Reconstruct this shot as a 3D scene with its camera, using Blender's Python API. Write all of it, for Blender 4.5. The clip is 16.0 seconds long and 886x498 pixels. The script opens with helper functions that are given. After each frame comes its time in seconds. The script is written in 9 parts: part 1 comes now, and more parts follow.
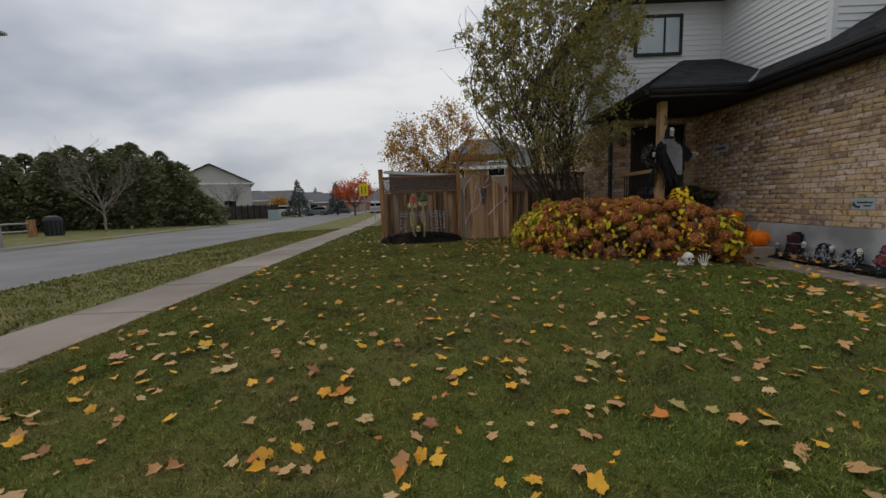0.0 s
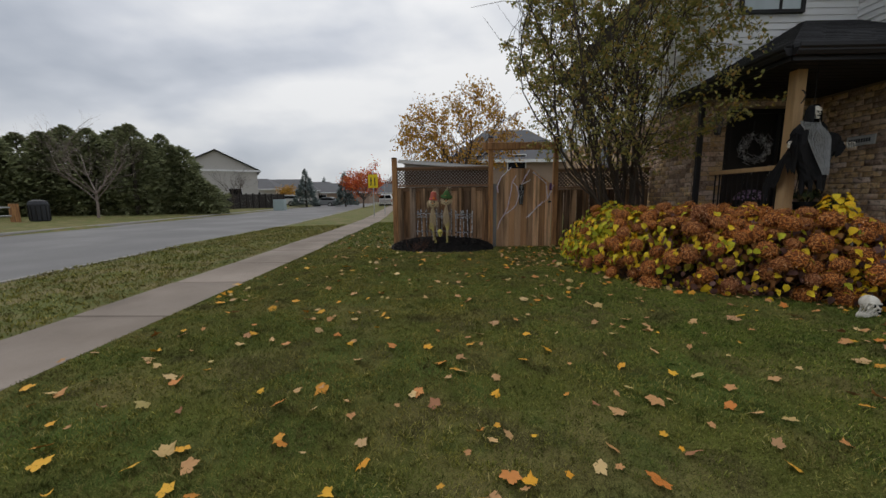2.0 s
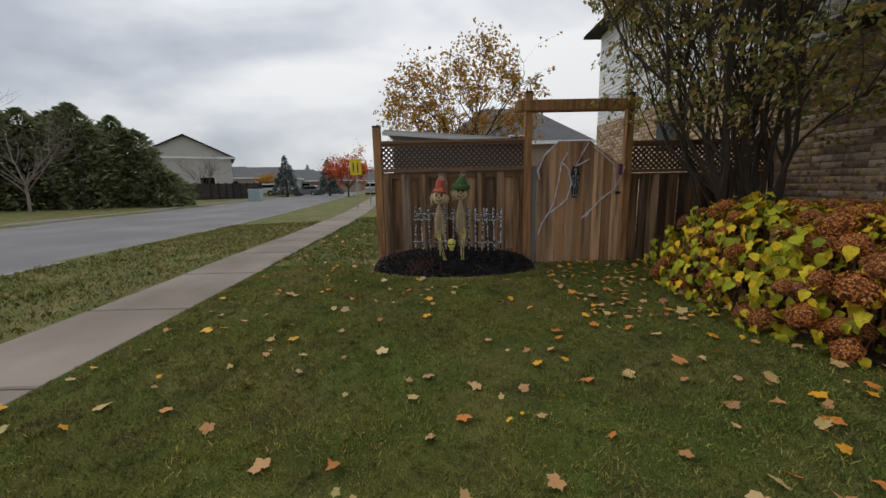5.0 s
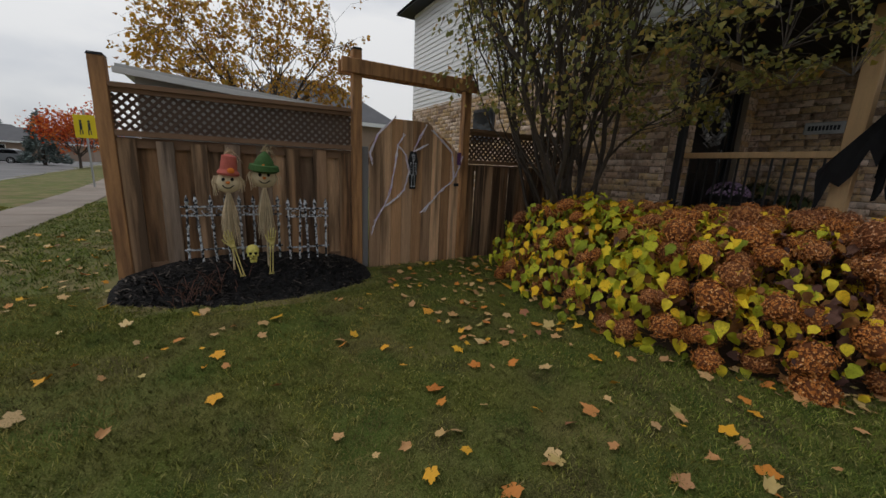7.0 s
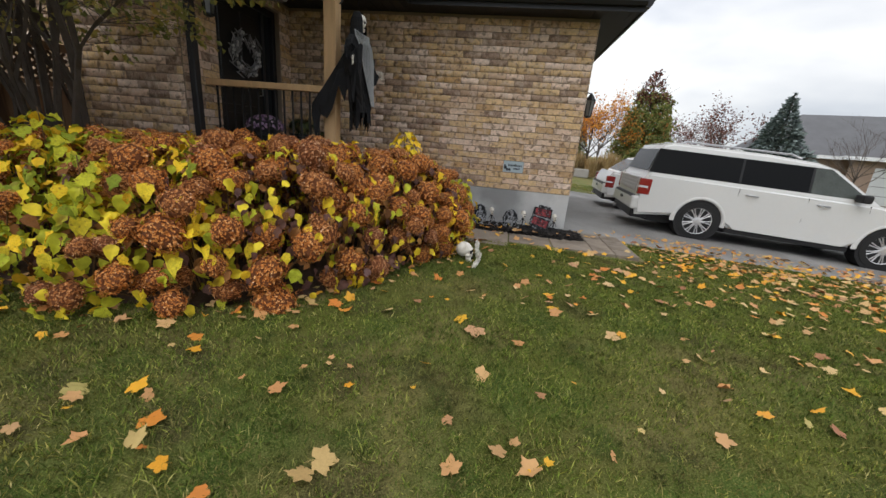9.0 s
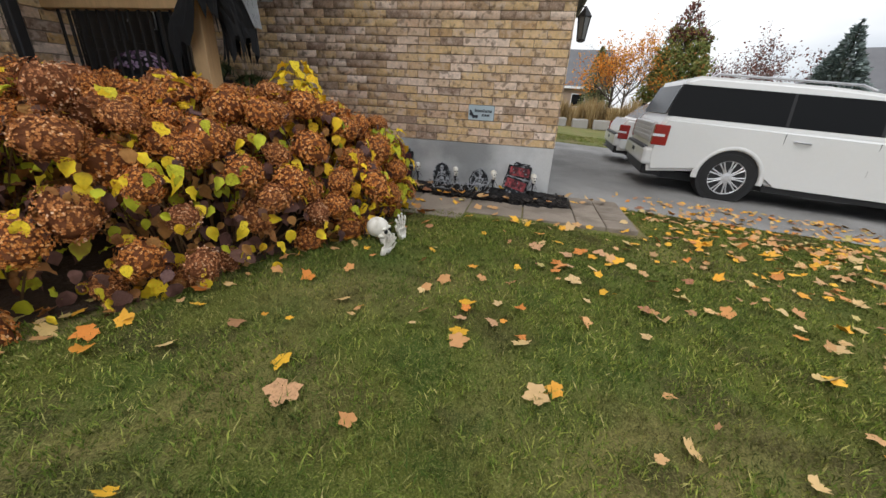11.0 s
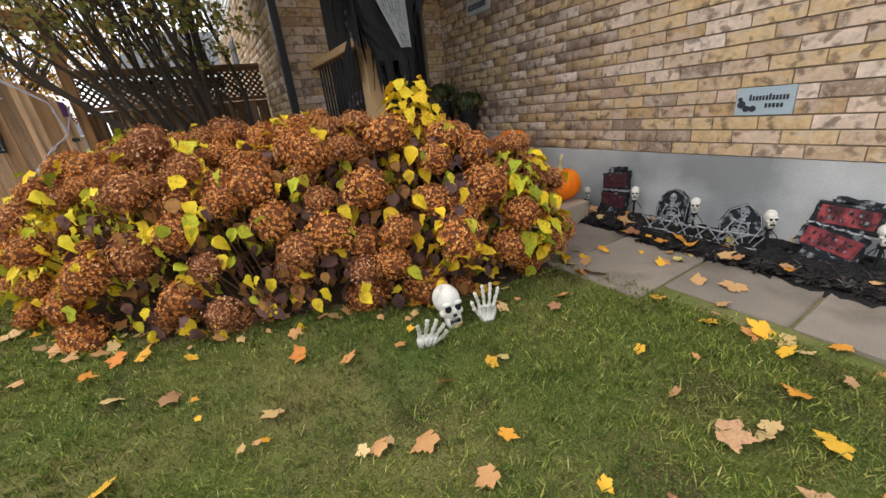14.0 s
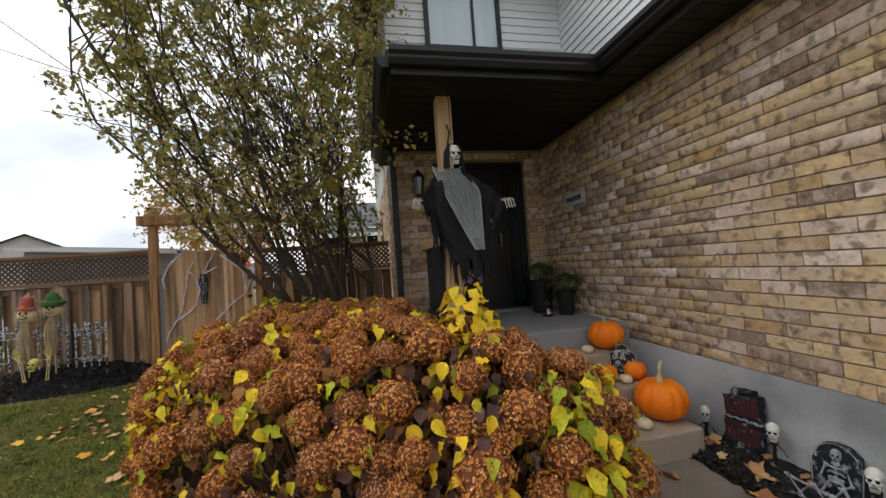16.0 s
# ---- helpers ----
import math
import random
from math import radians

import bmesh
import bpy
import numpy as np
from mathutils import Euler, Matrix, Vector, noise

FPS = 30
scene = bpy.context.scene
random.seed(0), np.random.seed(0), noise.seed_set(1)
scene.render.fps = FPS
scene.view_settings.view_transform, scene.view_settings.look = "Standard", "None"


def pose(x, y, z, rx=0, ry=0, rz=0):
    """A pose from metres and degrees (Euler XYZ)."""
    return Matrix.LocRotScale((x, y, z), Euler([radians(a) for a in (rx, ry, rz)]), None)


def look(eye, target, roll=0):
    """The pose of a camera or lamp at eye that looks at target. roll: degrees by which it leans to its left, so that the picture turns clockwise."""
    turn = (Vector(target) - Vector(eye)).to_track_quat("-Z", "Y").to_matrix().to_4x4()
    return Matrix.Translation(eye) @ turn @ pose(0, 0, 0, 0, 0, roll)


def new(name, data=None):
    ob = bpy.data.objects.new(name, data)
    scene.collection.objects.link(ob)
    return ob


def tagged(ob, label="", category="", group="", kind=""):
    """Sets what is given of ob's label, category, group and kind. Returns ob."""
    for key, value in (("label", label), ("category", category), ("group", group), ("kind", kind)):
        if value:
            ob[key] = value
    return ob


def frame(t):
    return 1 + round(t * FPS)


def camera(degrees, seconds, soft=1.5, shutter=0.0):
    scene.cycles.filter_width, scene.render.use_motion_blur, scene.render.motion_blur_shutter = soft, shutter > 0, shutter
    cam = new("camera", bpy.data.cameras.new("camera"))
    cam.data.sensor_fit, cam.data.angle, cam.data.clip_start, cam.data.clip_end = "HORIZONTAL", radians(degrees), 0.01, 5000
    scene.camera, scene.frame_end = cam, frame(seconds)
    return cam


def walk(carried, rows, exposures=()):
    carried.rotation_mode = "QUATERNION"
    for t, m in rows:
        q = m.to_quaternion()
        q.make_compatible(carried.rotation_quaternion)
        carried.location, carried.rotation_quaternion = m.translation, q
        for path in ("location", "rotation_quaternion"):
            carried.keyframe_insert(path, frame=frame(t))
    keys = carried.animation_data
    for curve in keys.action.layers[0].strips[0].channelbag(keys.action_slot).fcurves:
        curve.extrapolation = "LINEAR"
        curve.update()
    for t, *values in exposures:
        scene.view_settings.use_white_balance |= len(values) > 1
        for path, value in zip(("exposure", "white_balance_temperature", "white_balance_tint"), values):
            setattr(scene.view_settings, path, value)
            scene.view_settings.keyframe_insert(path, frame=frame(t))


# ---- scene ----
cam = camera(100.3, 16.0)
PATH = [
    (0, (0.055, -0.035, 1.263), (0.051, 1.95, 1.016), -2.3),
    (0.5, (-0.052, 0.451, 1.279), (-0.07, 2.437, 1.038), -1.8),
    (1, (-0.202, 0.965, 1.323), (-0.232, 2.949, 1.075), -1.2),
    (1.5, (-0.297, 1.494, 1.353), (-0.332, 3.477, 1.093), -0.8),
    (2, (-0.373, 2.034, 1.382), (-0.417, 4.014, 1.101), -0.6),
    (2.5, (-0.444, 2.525, 1.358), (-0.482, 4.506, 1.083), -0.3),
    (3, (-0.443, 2.974, 1.391), (-0.488, 4.953, 1.101), -0.4),
    (3.5, (-0.513, 3.542, 1.424), (-0.577, 5.513, 1.088), -0.9),
    (5.8, (-0.855, 5.799, 1.435), (-0.668, 7.757, 1.071), -1.2),
    (6, (-0.868, 5.965, 1.469), (-0.606, 7.913, 1.096), -0.9),
    (6.5, (-0.871, 6.298, 1.494), (-0.317, 8.179, 1.102), 0.8),
    (7, (-0.77, 6.348, 1.448), (0.213, 8.037, 1.023), 2.6),
    (7.5, (-0.566, 6.223, 1.447), (0.844, 7.562, 0.979), 4.1),
    (8, (-0.286, 5.987, 1.432), (1.417, 6.914, 0.943), 4.7),
    (8.5, (-0.02, 5.755, 1.399), (1.832, 6.297, 0.872), 4.9),
    (9, (0.253, 5.57, 1.328), (2.151, 5.848, 0.76), 4.9),
    (9.5, (0.575, 5.41, 1.27), (2.469, 5.555, 0.644), 5.0),
    (9.7, (0.706, 5.324, 1.234), (2.594, 5.455, 0.587), 4.9),
    (11.8, (2.02, 4.709, 1.162), (3.7, 5.375, 0.306), 1.5),
    (12, (2.15, 4.677, 1.145), (3.784, 5.432, 0.274), 1.1),
    (12.5, (2.441, 4.554, 1.132), (3.923, 5.543, 0.223), -0.3),
    (13, (2.706, 4.457, 1.115), (3.997, 5.685, 0.205), -2.7),
    (13.5, (2.95, 4.49, 1.124), (4.053, 5.922, 0.269), -4.7),
    (14, (3.159, 4.389, 1.191), (4.095, 6.001, 0.466), -6.2),
    (14.5, (3.364, 4.244, 1.293), (4.146, 6.007, 0.764), -7.0),
    (15, (3.552, 4.279, 1.359), (4.191, 6.147, 1.038), -6.9),
    (15.5, (3.627, 4.303, 1.482), (4.156, 6.228, 1.373), -6.0),
    (16, (3.734, 4.269, 1.524), (4.142, 6.225, 1.605), -4.1),
]
EXPOSURES = [(0.0, -0.40), (1.5, -0.32), (3.5, -0.2), (6.0, -0.35), (6.5, -0.45), (7.0, -0.35), (7.5, 0.0), (8.0, 0.6), (9.0, 0.56), (12.0, 0.82), (13.5, 0.95), (14.5, 1.15), (15.3, 1.08), (15.6, 0.98), (16.0, 0.58)]
walk(cam, [(t, look(eye, target, roll)) for t, eye, target, roll in PATH], EXPOSURES)

# ---- light: an overcast sky ----
SUN_ELEV, SUN_AZ = 50.0, 300.0
world = bpy.data.worlds.new("overcast_sky")
scene.world = world
world.use_nodes = True
wn, wl = world.node_tree.nodes, world.node_tree.links
wn.clear()
w_out, w_bg = wn.new("ShaderNodeOutputWorld"), wn.new("ShaderNodeBackground")
w_sky = wn.new("ShaderNodeTexSky")
w_sky.sky_type, w_sky.sun_disc = "NISHITA", False
w_sky.sun_elevation, w_sky.sun_rotation = radians(SUN_ELEV), radians(SUN_AZ)
w_tc, w_map = wn.new("ShaderNodeTexCoord"), wn.new("ShaderNodeMapping")
w_map.inputs["Scale"].default_value = (1.0, 1.0, 2.2)
w_n1, w_n2 = wn.new("ShaderNodeTexNoise"), wn.new("ShaderNodeTexNoise")
for n, scale, detail, rough in ((w_n1, 1.25, 4.0, 0.5), (w_n2, 4.0, 5.0, 0.55)):
    n.inputs["Scale"].default_value, n.inputs["Detail"].default_value, n.inputs["Roughness"].default_value = scale, detail, rough
    wl.new(w_map.outputs[0], n.inputs["Vector"])
w_n1.inputs["Distortion"].default_value = 0.6
wl.new(w_tc.outputs["Generated"], w_map.inputs["Vector"])
w_mix = wn.new("ShaderNodeMix")
w_mix.data_type = "FLOAT"
w_mix.inputs["Factor"].default_value = 0.2
wl.new(w_n1.outputs["Fac"], w_mix.inputs["A"])
wl.new(w_n2.outputs["Fac"], w_mix.inputs["B"])
w_ramp = wn.new("ShaderNodeValToRGB")
cr = w_ramp.color_ramp
cr.elements[0].position, cr.elements[0].color = 0.36, (0.46, 0.50, 0.57, 1)
cr.elements[1].position, cr.elements[1].color = 0.60, (1.0, 1.0, 1.0, 1)
cr.elements.new(0.47).color = (0.68, 0.71, 0.77, 1)
wl.new(w_mix.outputs["Result"], w_ramp.inputs["Fac"])
w_blend = wn.new("ShaderNodeMix")
w_blend.data_type = "RGBA"
w_blend.inputs["Factor"].default_value = 0.92
w_gain = wn.new("ShaderNodeVectorMath")
w_gain.operation = "SCALE"
# an overcast sky is brightest overhead
w_sep, w_up = wn.new("ShaderNodeSeparateXYZ"), wn.new("ShaderNodeMapRange")
wl.new(w_tc.outputs["Generated"], w_sep.inputs[0])
wl.new(w_sep.outputs["Z"], w_up.inputs["Value"])
w_up.inputs["From Min"].default_value, w_up.inputs["From Max"].default_value = 0.0, 1.0
w_up.inputs["To Min"].default_value, w_up.inputs["To Max"].default_value = 6.6, 11.5
# and brighter towards the thin cloud beyond the fence than behind
w_side, w_sider, w_mul = wn.new("ShaderNodeVectorMath"), wn.new("ShaderNodeMapRange"), wn.new("ShaderNodeMath")
w_side.operation, w_mul.operation = "DOT_PRODUCT", "MULTIPLY"
w_side.inputs[1].default_value = (-0.18, 0.98, 0.0)
wl.new(w_tc.outputs["Generated"], w_side.inputs[0])
wl.new(w_side.outputs["Value"], w_sider.inputs["Value"])
w_sider.inputs["From Min"].default_value, w_sider.inputs["From Max"].default_value = -1.0, 1.0
w_sider.inputs["To Min"].default_value, w_sider.inputs["To Max"].default_value = 0.72, 1.13
wl.new(w_up.outputs[0], w_mul.inputs[0])
wl.new(w_sider.outputs[0], w_mul.inputs[1])
wl.new(w_mul.outputs[0], w_gain.inputs["Scale"])
wl.new(w_ramp.outputs["Color"], w_gain.inputs[0])
wl.new(w_sky.outputs["Color"], w_blend.inputs["A"])
wl.new(w_gain.outputs[0], w_blend.inputs["B"])
wl.new(w_blend.outputs["Result"], w_bg.inputs["Color"])
w_bg.inputs["Strength"].default_value = 0.12
wl.new(w_bg.outputs[0], w_out.inputs["Surface"])
sun = new("sun", bpy.data.lights.new("sun", "SUN"))
sun.data.energy, sun.data.angle, sun.data.color = 0.6, radians(40), (1.0, 0.96, 0.90)
az, el = radians(SUN_AZ), radians(SUN_ELEV)
sun_dir = Vector((math.sin(az) * math.cos(el), math.cos(az) * math.cos(el), math.sin(el)))
sun.matrix_world = look(sun_dir * 60, (0, 0, 0))

# ---- helpers for building ----
MAT = {}
PLACE = {}


def mat(name, color=(0.5, 0.5, 0.5), rough=0.8, metal=0.0, vary=0.12, scale=6.0, grain=60.0, bump=0.15, bump_dist=0.004,
        island=0.0, obj=0.0, hue=0.0, second=None, second_at=0.55, second_scale=3.0, stretch=(1, 1, 1), spec=0.35, trans=0.0, soft=0.1):
    """A node material with variation at two scales; island / obj: how much pieces differ; second: a stain colour."""
    m = bpy.data.materials.new(name)
    m.use_nodes = True
    n, l = m.node_tree.nodes, m.node_tree.links
    b = n["Principled BSDF"]
    b.inputs["Roughness"].default_value, b.inputs["Metallic"].default_value = rough, metal
    b.inputs["Specular IOR Level"].default_value = spec
    tc, mp = n.new("ShaderNodeTexCoord"), n.new("ShaderNodeMapping")
    mp.inputs["Scale"].default_value = stretch
    l.new(tc.outputs["Object"], mp.inputs["Vector"])
    oi = n.new("ShaderNodeObjectInfo")
    add = n.new("ShaderNodeVectorMath")
    add.operation = "MULTIPLY_ADD"
    add.inputs[0].default_value = (17.0, 31.0, 23.0)
    l.new(oi.outputs["Random"], add.inputs[1])
    l.new(mp.outputs[0], add.inputs[2])
    big, fine = n.new("ShaderNodeTexNoise"), n.new("ShaderNodeTexNoise")
    big.inputs["Scale"].default_value, big.inputs["Detail"].default_value = scale, 5.0
    fine.inputs["Scale"].default_value, fine.inputs["Detail"].default_value = grain, 4.0
    l.new(add.outputs[0], big.inputs["Vector"])
    l.new(add.outputs[0], fine.inputs["Vector"])
    base = n.new("ShaderNodeRGB")
    base.outputs[0].default_value = (*color, 1)
    out = base.outputs[0]
    if second is not None:
        st = n.new("ShaderNodeTexNoise")
        st.inputs["Scale"].default_value, st.inputs["Detail"].default_value = second_scale, 6.0
        l.new(add.outputs[0], st.inputs["Vector"])
        rp = n.new("ShaderNodeMapRange")
        rp.inputs["From Min"].default_value, rp.inputs["From Max"].default_value = second_at - soft, second_at + soft
        l.new(st.outputs["Fac"], rp.inputs["Value"])
        mx = n.new("ShaderNodeMix")
        mx.data_type = "RGBA"
        mx.inputs["B"].default_value = (*second, 1)
        l.new(rp.outputs[0], mx.inputs["Factor"])
        l.new(out, mx.inputs["A"])
        out = mx.outputs["Result"]
    hs = n.new("ShaderNodeHueSaturation")
    l.new(out, hs.inputs["Color"])
    # value: 1 + vary*(big-0.5)*2 + vary*(fine-0.5) + piece
    v1 = n.new("ShaderNodeMath")
    v1.operation = "MULTIPLY_ADD"
    v1.inputs[1].default_value, v1.inputs[2].default_value = 2.4 * vary, 1.0 - 1.2 * vary
    l.new(big.outputs["Fac"], v1.inputs[0])
    v2 = n.new("ShaderNodeMath")
    v2.operation = "MULTIPLY_ADD"
    v2.inputs[1].default_value = 1.6 * vary
    l.new(fine.outputs["Fac"], v2.inputs[0])
    l.new(v1.outputs[0], v2.inputs[2])
    val = v2.outputs[0]
    piece = None
    if island or obj or hue:
        if island:
            geo = n.new("ShaderNodeNewGeometry")
            piece = geo.outputs["Random Per Island"]
        else:
            piece = oi.outputs["Random"]
        amount = island or obj
        v3 = n.new("ShaderNodeMath")
        v3.operation = "MULTIPLY_ADD"
        v3.inputs[1].default_value = 2 * amount
        l.new(piece, v3.inputs[0])
        v4 = n.new("ShaderNodeMath")
        v4.operation = "SUBTRACT"
        v4.inputs[1].default_value = amount + 0.8 * vary
        l.new(val, v4.inputs[0])
        l.new(v4.outputs[0], v3.inputs[2])
        val = v3.outputs[0]
        if hue:
            fr = n.new("ShaderNodeMath")
            fr.operation = "MULTIPLY"
            fr.inputs[1].default_value = 7.31
            l.new(piece, fr.inputs[0])
            fc = n.new("ShaderNodeMath")
            fc.operation = "FRACT"
            l.new(fr.outputs[0], fc.inputs[0])
            hh = n.new("ShaderNodeMath")
            hh.operation = "MULTIPLY_ADD"
            hh.inputs[1].default_value, hh.inputs[2].default_value = 2 * hue, 0.5 - hue
            l.new(fc.outputs[0], hh.inputs[0])
            l.new(hh.outputs[0], hs.inputs["Hue"])
    else:
        v2.inputs[2].default_value = 0
    l.new(val, hs.inputs["Value"])
    l.new(hs.outputs[0], b.inputs["Base Color"])
    if bump:
        bp = n.new("ShaderNodeBump")
        bp.inputs["Strength"].default_value, bp.inputs["Distance"].default_value = min(1.0, bump * 2), bump_dist
        l.new(fine.outputs["Fac"], bp.inputs["Height"])
        l.new(bp.outputs[0], b.inputs["Normal"])
    if trans:
        b.inputs["Transmission Weight"].default_value = trans
    MAT[name] = m
    return m


def ramp_by_piece(name, stops, island=False, rough=0.7, bump=0.2, grain=50.0, vary=0.25, big=5.0, translucent=0.0, spec=0.3, constant=False):
    """A material whose pieces take their colours from stops by their random number."""
    m = mat(name, (1, 1, 1), rough=rough, vary=vary, scale=big, grain=grain, bump=bump, spec=spec)
    n, l = m.node_tree.nodes, m.node_tree.links
    rp = n.new("ShaderNodeValToRGB")
    if constant:
        rp.color_ramp.interpolation = "CONSTANT"
    e = rp.color_ramp.elements
    e[0].position, e[0].color = stops[0][0], (*stops[0][1], 1)
    e[1].position, e[1].color = stops[-1][0], (*stops[-1][1], 1)
    for p, c in stops[1:-1]:
        e.new(p).color = (*c, 1)
    src = n.new("ShaderNodeNewGeometry").outputs["Random Per Island"] if island else next(x for x in n if x.bl_idname == "ShaderNodeObjectInfo").outputs["Random"]
    l.new(src, rp.inputs["Fac"])
    hs = next(x for x in n if x.bl_idname == "ShaderNodeHueSaturation")
    l.new(rp.outputs["Color"], hs.inputs["Color"])
    if translucent:
        b = n["Principled BSDF"]
        out = n["Material Output"]
        tr, mx = n.new("ShaderNodeBsdfTranslucent"), n.new("ShaderNodeMixShader")
        mx.inputs[0].default_value = translucent
        l.new(hs.outputs[0], tr.inputs["Color"])
        l.new(b.outputs[0], mx.inputs[1])
        l.new(tr.outputs[0], mx.inputs[2])
        l.new(mx.outputs[0], out.inputs["Surface"])
    return m


def mottle(m, color, scale, at, soft=0.08, amount=1.0):
    """Lays blotches of another colour over a material's colour."""
    n, l = m.node_tree.nodes, m.node_tree.links
    b = n["Principled BSDF"]
    src = b.inputs["Base Color"].links[0].from_socket
    vec = next(x for x in n if x.bl_idname == "ShaderNodeVectorMath").outputs[0]
    t, r, mx = n.new("ShaderNodeTexNoise"), n.new("ShaderNodeMapRange"), n.new("ShaderNodeMix")
    t.inputs["Scale"].default_value, t.inputs["Detail"].default_value = scale, 5.0
    l.new(vec, t.inputs["Vector"])
    r.inputs["From Min"].default_value, r.inputs["From Max"].default_value, r.inputs["To Max"].default_value = at - soft, at + soft, amount
    l.new(t.outputs["Fac"], r.inputs["Value"])
    mx.data_type = "RGBA"
    l.new(r.outputs[0], mx.inputs["Factor"])
    l.new(src, mx.inputs["A"])
    mx.inputs["B"].default_value = (*color, 1)
    l.new(mx.outputs["Result"], b.inputs["Base Color"])


def thing(name, base=(0, 0, 0), rz=0.0, label="", category="", group="", kind=""):
    ob = new(name)
    ob.empty_display_size = 0.1
    m = pose(*base, 0, 0, rz)
    ob.matrix_world = m
    PLACE[ob] = m
    return tagged(ob, label, category, group, kind)


def mesh_of(name, bm, material, smooth=False):
    me = bpy.data.meshes.new(name)
    bm.to_mesh(me)
    bm.free()
    if smooth:
        me.shade_smooth()
    for m in (material if isinstance(material, (list, tuple)) else [material]):
        me.materials.append(m)
    return me


def part(name, bm, material, parent, label="", smooth=False, local=False):
    """Links a bmesh as one mesh object under a thing or a part. The bmesh is in world metres, or in the thing's own (local)."""
    me = mesh_of(name, bm, material, smooth)
    if not local and parent in PLACE:
        me.transform(PLACE[parent].inverted())
    ob = new(name, me)
    ob.parent = parent
    PLACE[ob] = PLACE.get(parent, Matrix())
    return tagged(ob, label)


def solo(name, bm, material, label="", category="", kind="", group="", smooth=False):
    """A top-level thing that is one mesh; in world metres."""
    ob = new(name, mesh_of(name, bm, material, smooth))
    PLACE[ob] = Matrix()
    return tagged(ob, label, category, group, kind)


def piece(name, me, parent, m, material=None):
    """An object of its own on shared mesh data."""
    ob = new(name, me)
    ob.parent = parent
    ob.matrix_basis = PLACE.get(parent, Matrix()).inverted() @ m
    return ob


def box(bm, lo, hi, bevel=0.0, m=None, seg=1):
    r = bmesh.ops.create_cube(bm, size=1.0)
    lo, hi = Vector(lo), Vector(hi)
    bmesh.ops.transform(bm, matrix=Matrix.Translation((lo + hi) / 2) @ Matrix.Diagonal((*(hi - lo), 1)), verts=r["verts"])
    vs = r["verts"]
    if bevel:
        es = list({e for v in vs for e in v.link_edges})
        out = bmesh.ops.bevel(bm, geom=es, offset=bevel, segments=seg, affect="EDGES", profile=0.5)
        vs = list({v for f in out["faces"] for v in f.verts} | {v for v in vs if v.is_valid})
    if m is not None:
        bmesh.ops.transform(bm, matrix=m, verts=vs)
    return vs


def boxed(lo, hi, bevel=0.0, m=None, seg=1):
    bm = bmesh.new()
    box(bm, lo, hi, bevel, m, seg)
    return bm


def tube(bm, points, radii, sides=8, cap=True):
    """A tapering tube along points."""
    points = [Vector(p) for p in points]
    if not isinstance(radii, (list, tuple)):
        radii = [radii] * len(points)
    rings = []
    up = Vector((0.31, 0.17, 0.93))
    for i, p in enumerate(points):
        d = (points[min(i + 1, len(points) - 1)] - points[max(i - 1, 0)]).normalized()
        a = d.cross(up)
        a = (a if a.length > 0.05 else d.cross(Vector((1, 0, 0)))).normalized()
        c = d.cross(a)
        rings.append([bm.verts.new(p + radii[i] * (math.cos(2 * math.pi * k / sides) * a + math.sin(2 * math.pi * k / sides) * c)) for k in range(sides)])
    for r0, r1 in zip(rings, rings[1:]):
        for k in range(sides):
            bm.faces.new((r0[k], r0[(k + 1) % sides], r1[(k + 1) % sides], r1[k]))
    if cap:
        bm.faces.new(rings[0])
        bm.faces.new(rings[-1][::-1])


def lathe(bm, profile, sides=20, centre=(0, 0, 0), m=None):
    """Turns (radius, height) rows round the vertical."""
    c = Vector(centre)
    rings = []
    for r, z in profile:
        rings.append([bm.verts.new(c + Vector((r * math.cos(2 * math.pi * k / sides), r * math.sin(2 * math.pi * k / sides), z))) for k in range(sides)])
    for r0, r1 in zip(rings, rings[1:]):
        for k in range(sides):
            bm.faces.new((r0[k], r0[(k + 1) % sides], r1[(k + 1) % sides], r1[k]))
    bm.faces.new(rings[0][::-1])
    bm.faces.new(rings[-1])
    if m is not None:
        bmesh.ops.transform(bm, matrix=m, verts=[v for r in rings for v in r])


def prism(bm, outline, lo, hi, axis="y", m=None):
    """Pulls a closed outline (two coordinates) along an axis between lo and hi."""
    def at(p, q):
        return {"x": (q, p[0], p[1]), "y": (p[0], q, p[1]), "z": (p[0], p[1], q)}[axis]
    a, b = [bm.verts.new(at(p, lo)) for p in outline], [bm.verts.new(at(p, hi)) for p in outline]
    k = len(outline)
    for i in range(k):
        bm.faces.new((a[i], a[(i + 1) % k], b[(i + 1) % k], b[i]))
    bm.faces.new(a[::-1])
    bm.faces.new(b)
    bmesh.ops.recalc_face_normals(bm, faces=[f for f in bm.faces])
    if m is not None:
        bmesh.ops.transform(bm, matrix=m, verts=a + b)
    return a + b


def sheet(bm, corners):
    return bm.faces.new([bm.verts.new(c) for c in corners])


def raw_mesh(name, verts, faces_flat, per_face, material, smooth=False):
    """A mesh from numpy arrays; per_face: corners of every face."""
    me = bpy.data.meshes.new(name)
    nf = len(faces_flat) // per_face
    me.vertices.add(len(verts))
    me.vertices.foreach_set("co", np.asarray(verts, np.float32).ravel())
    me.loops.add(len(faces_flat))
    me.loops.foreach_set("vertex_index", np.asarray(faces_flat, np.int32))
    me.polygons.add(nf)
    me.polygons.foreach_set("loop_start", np.arange(nf, dtype=np.int32) * per_face)
    me.materials.append(material)
    me.update(calc_edges=True)
    if smooth:
        me.shade_smooth()
    return me


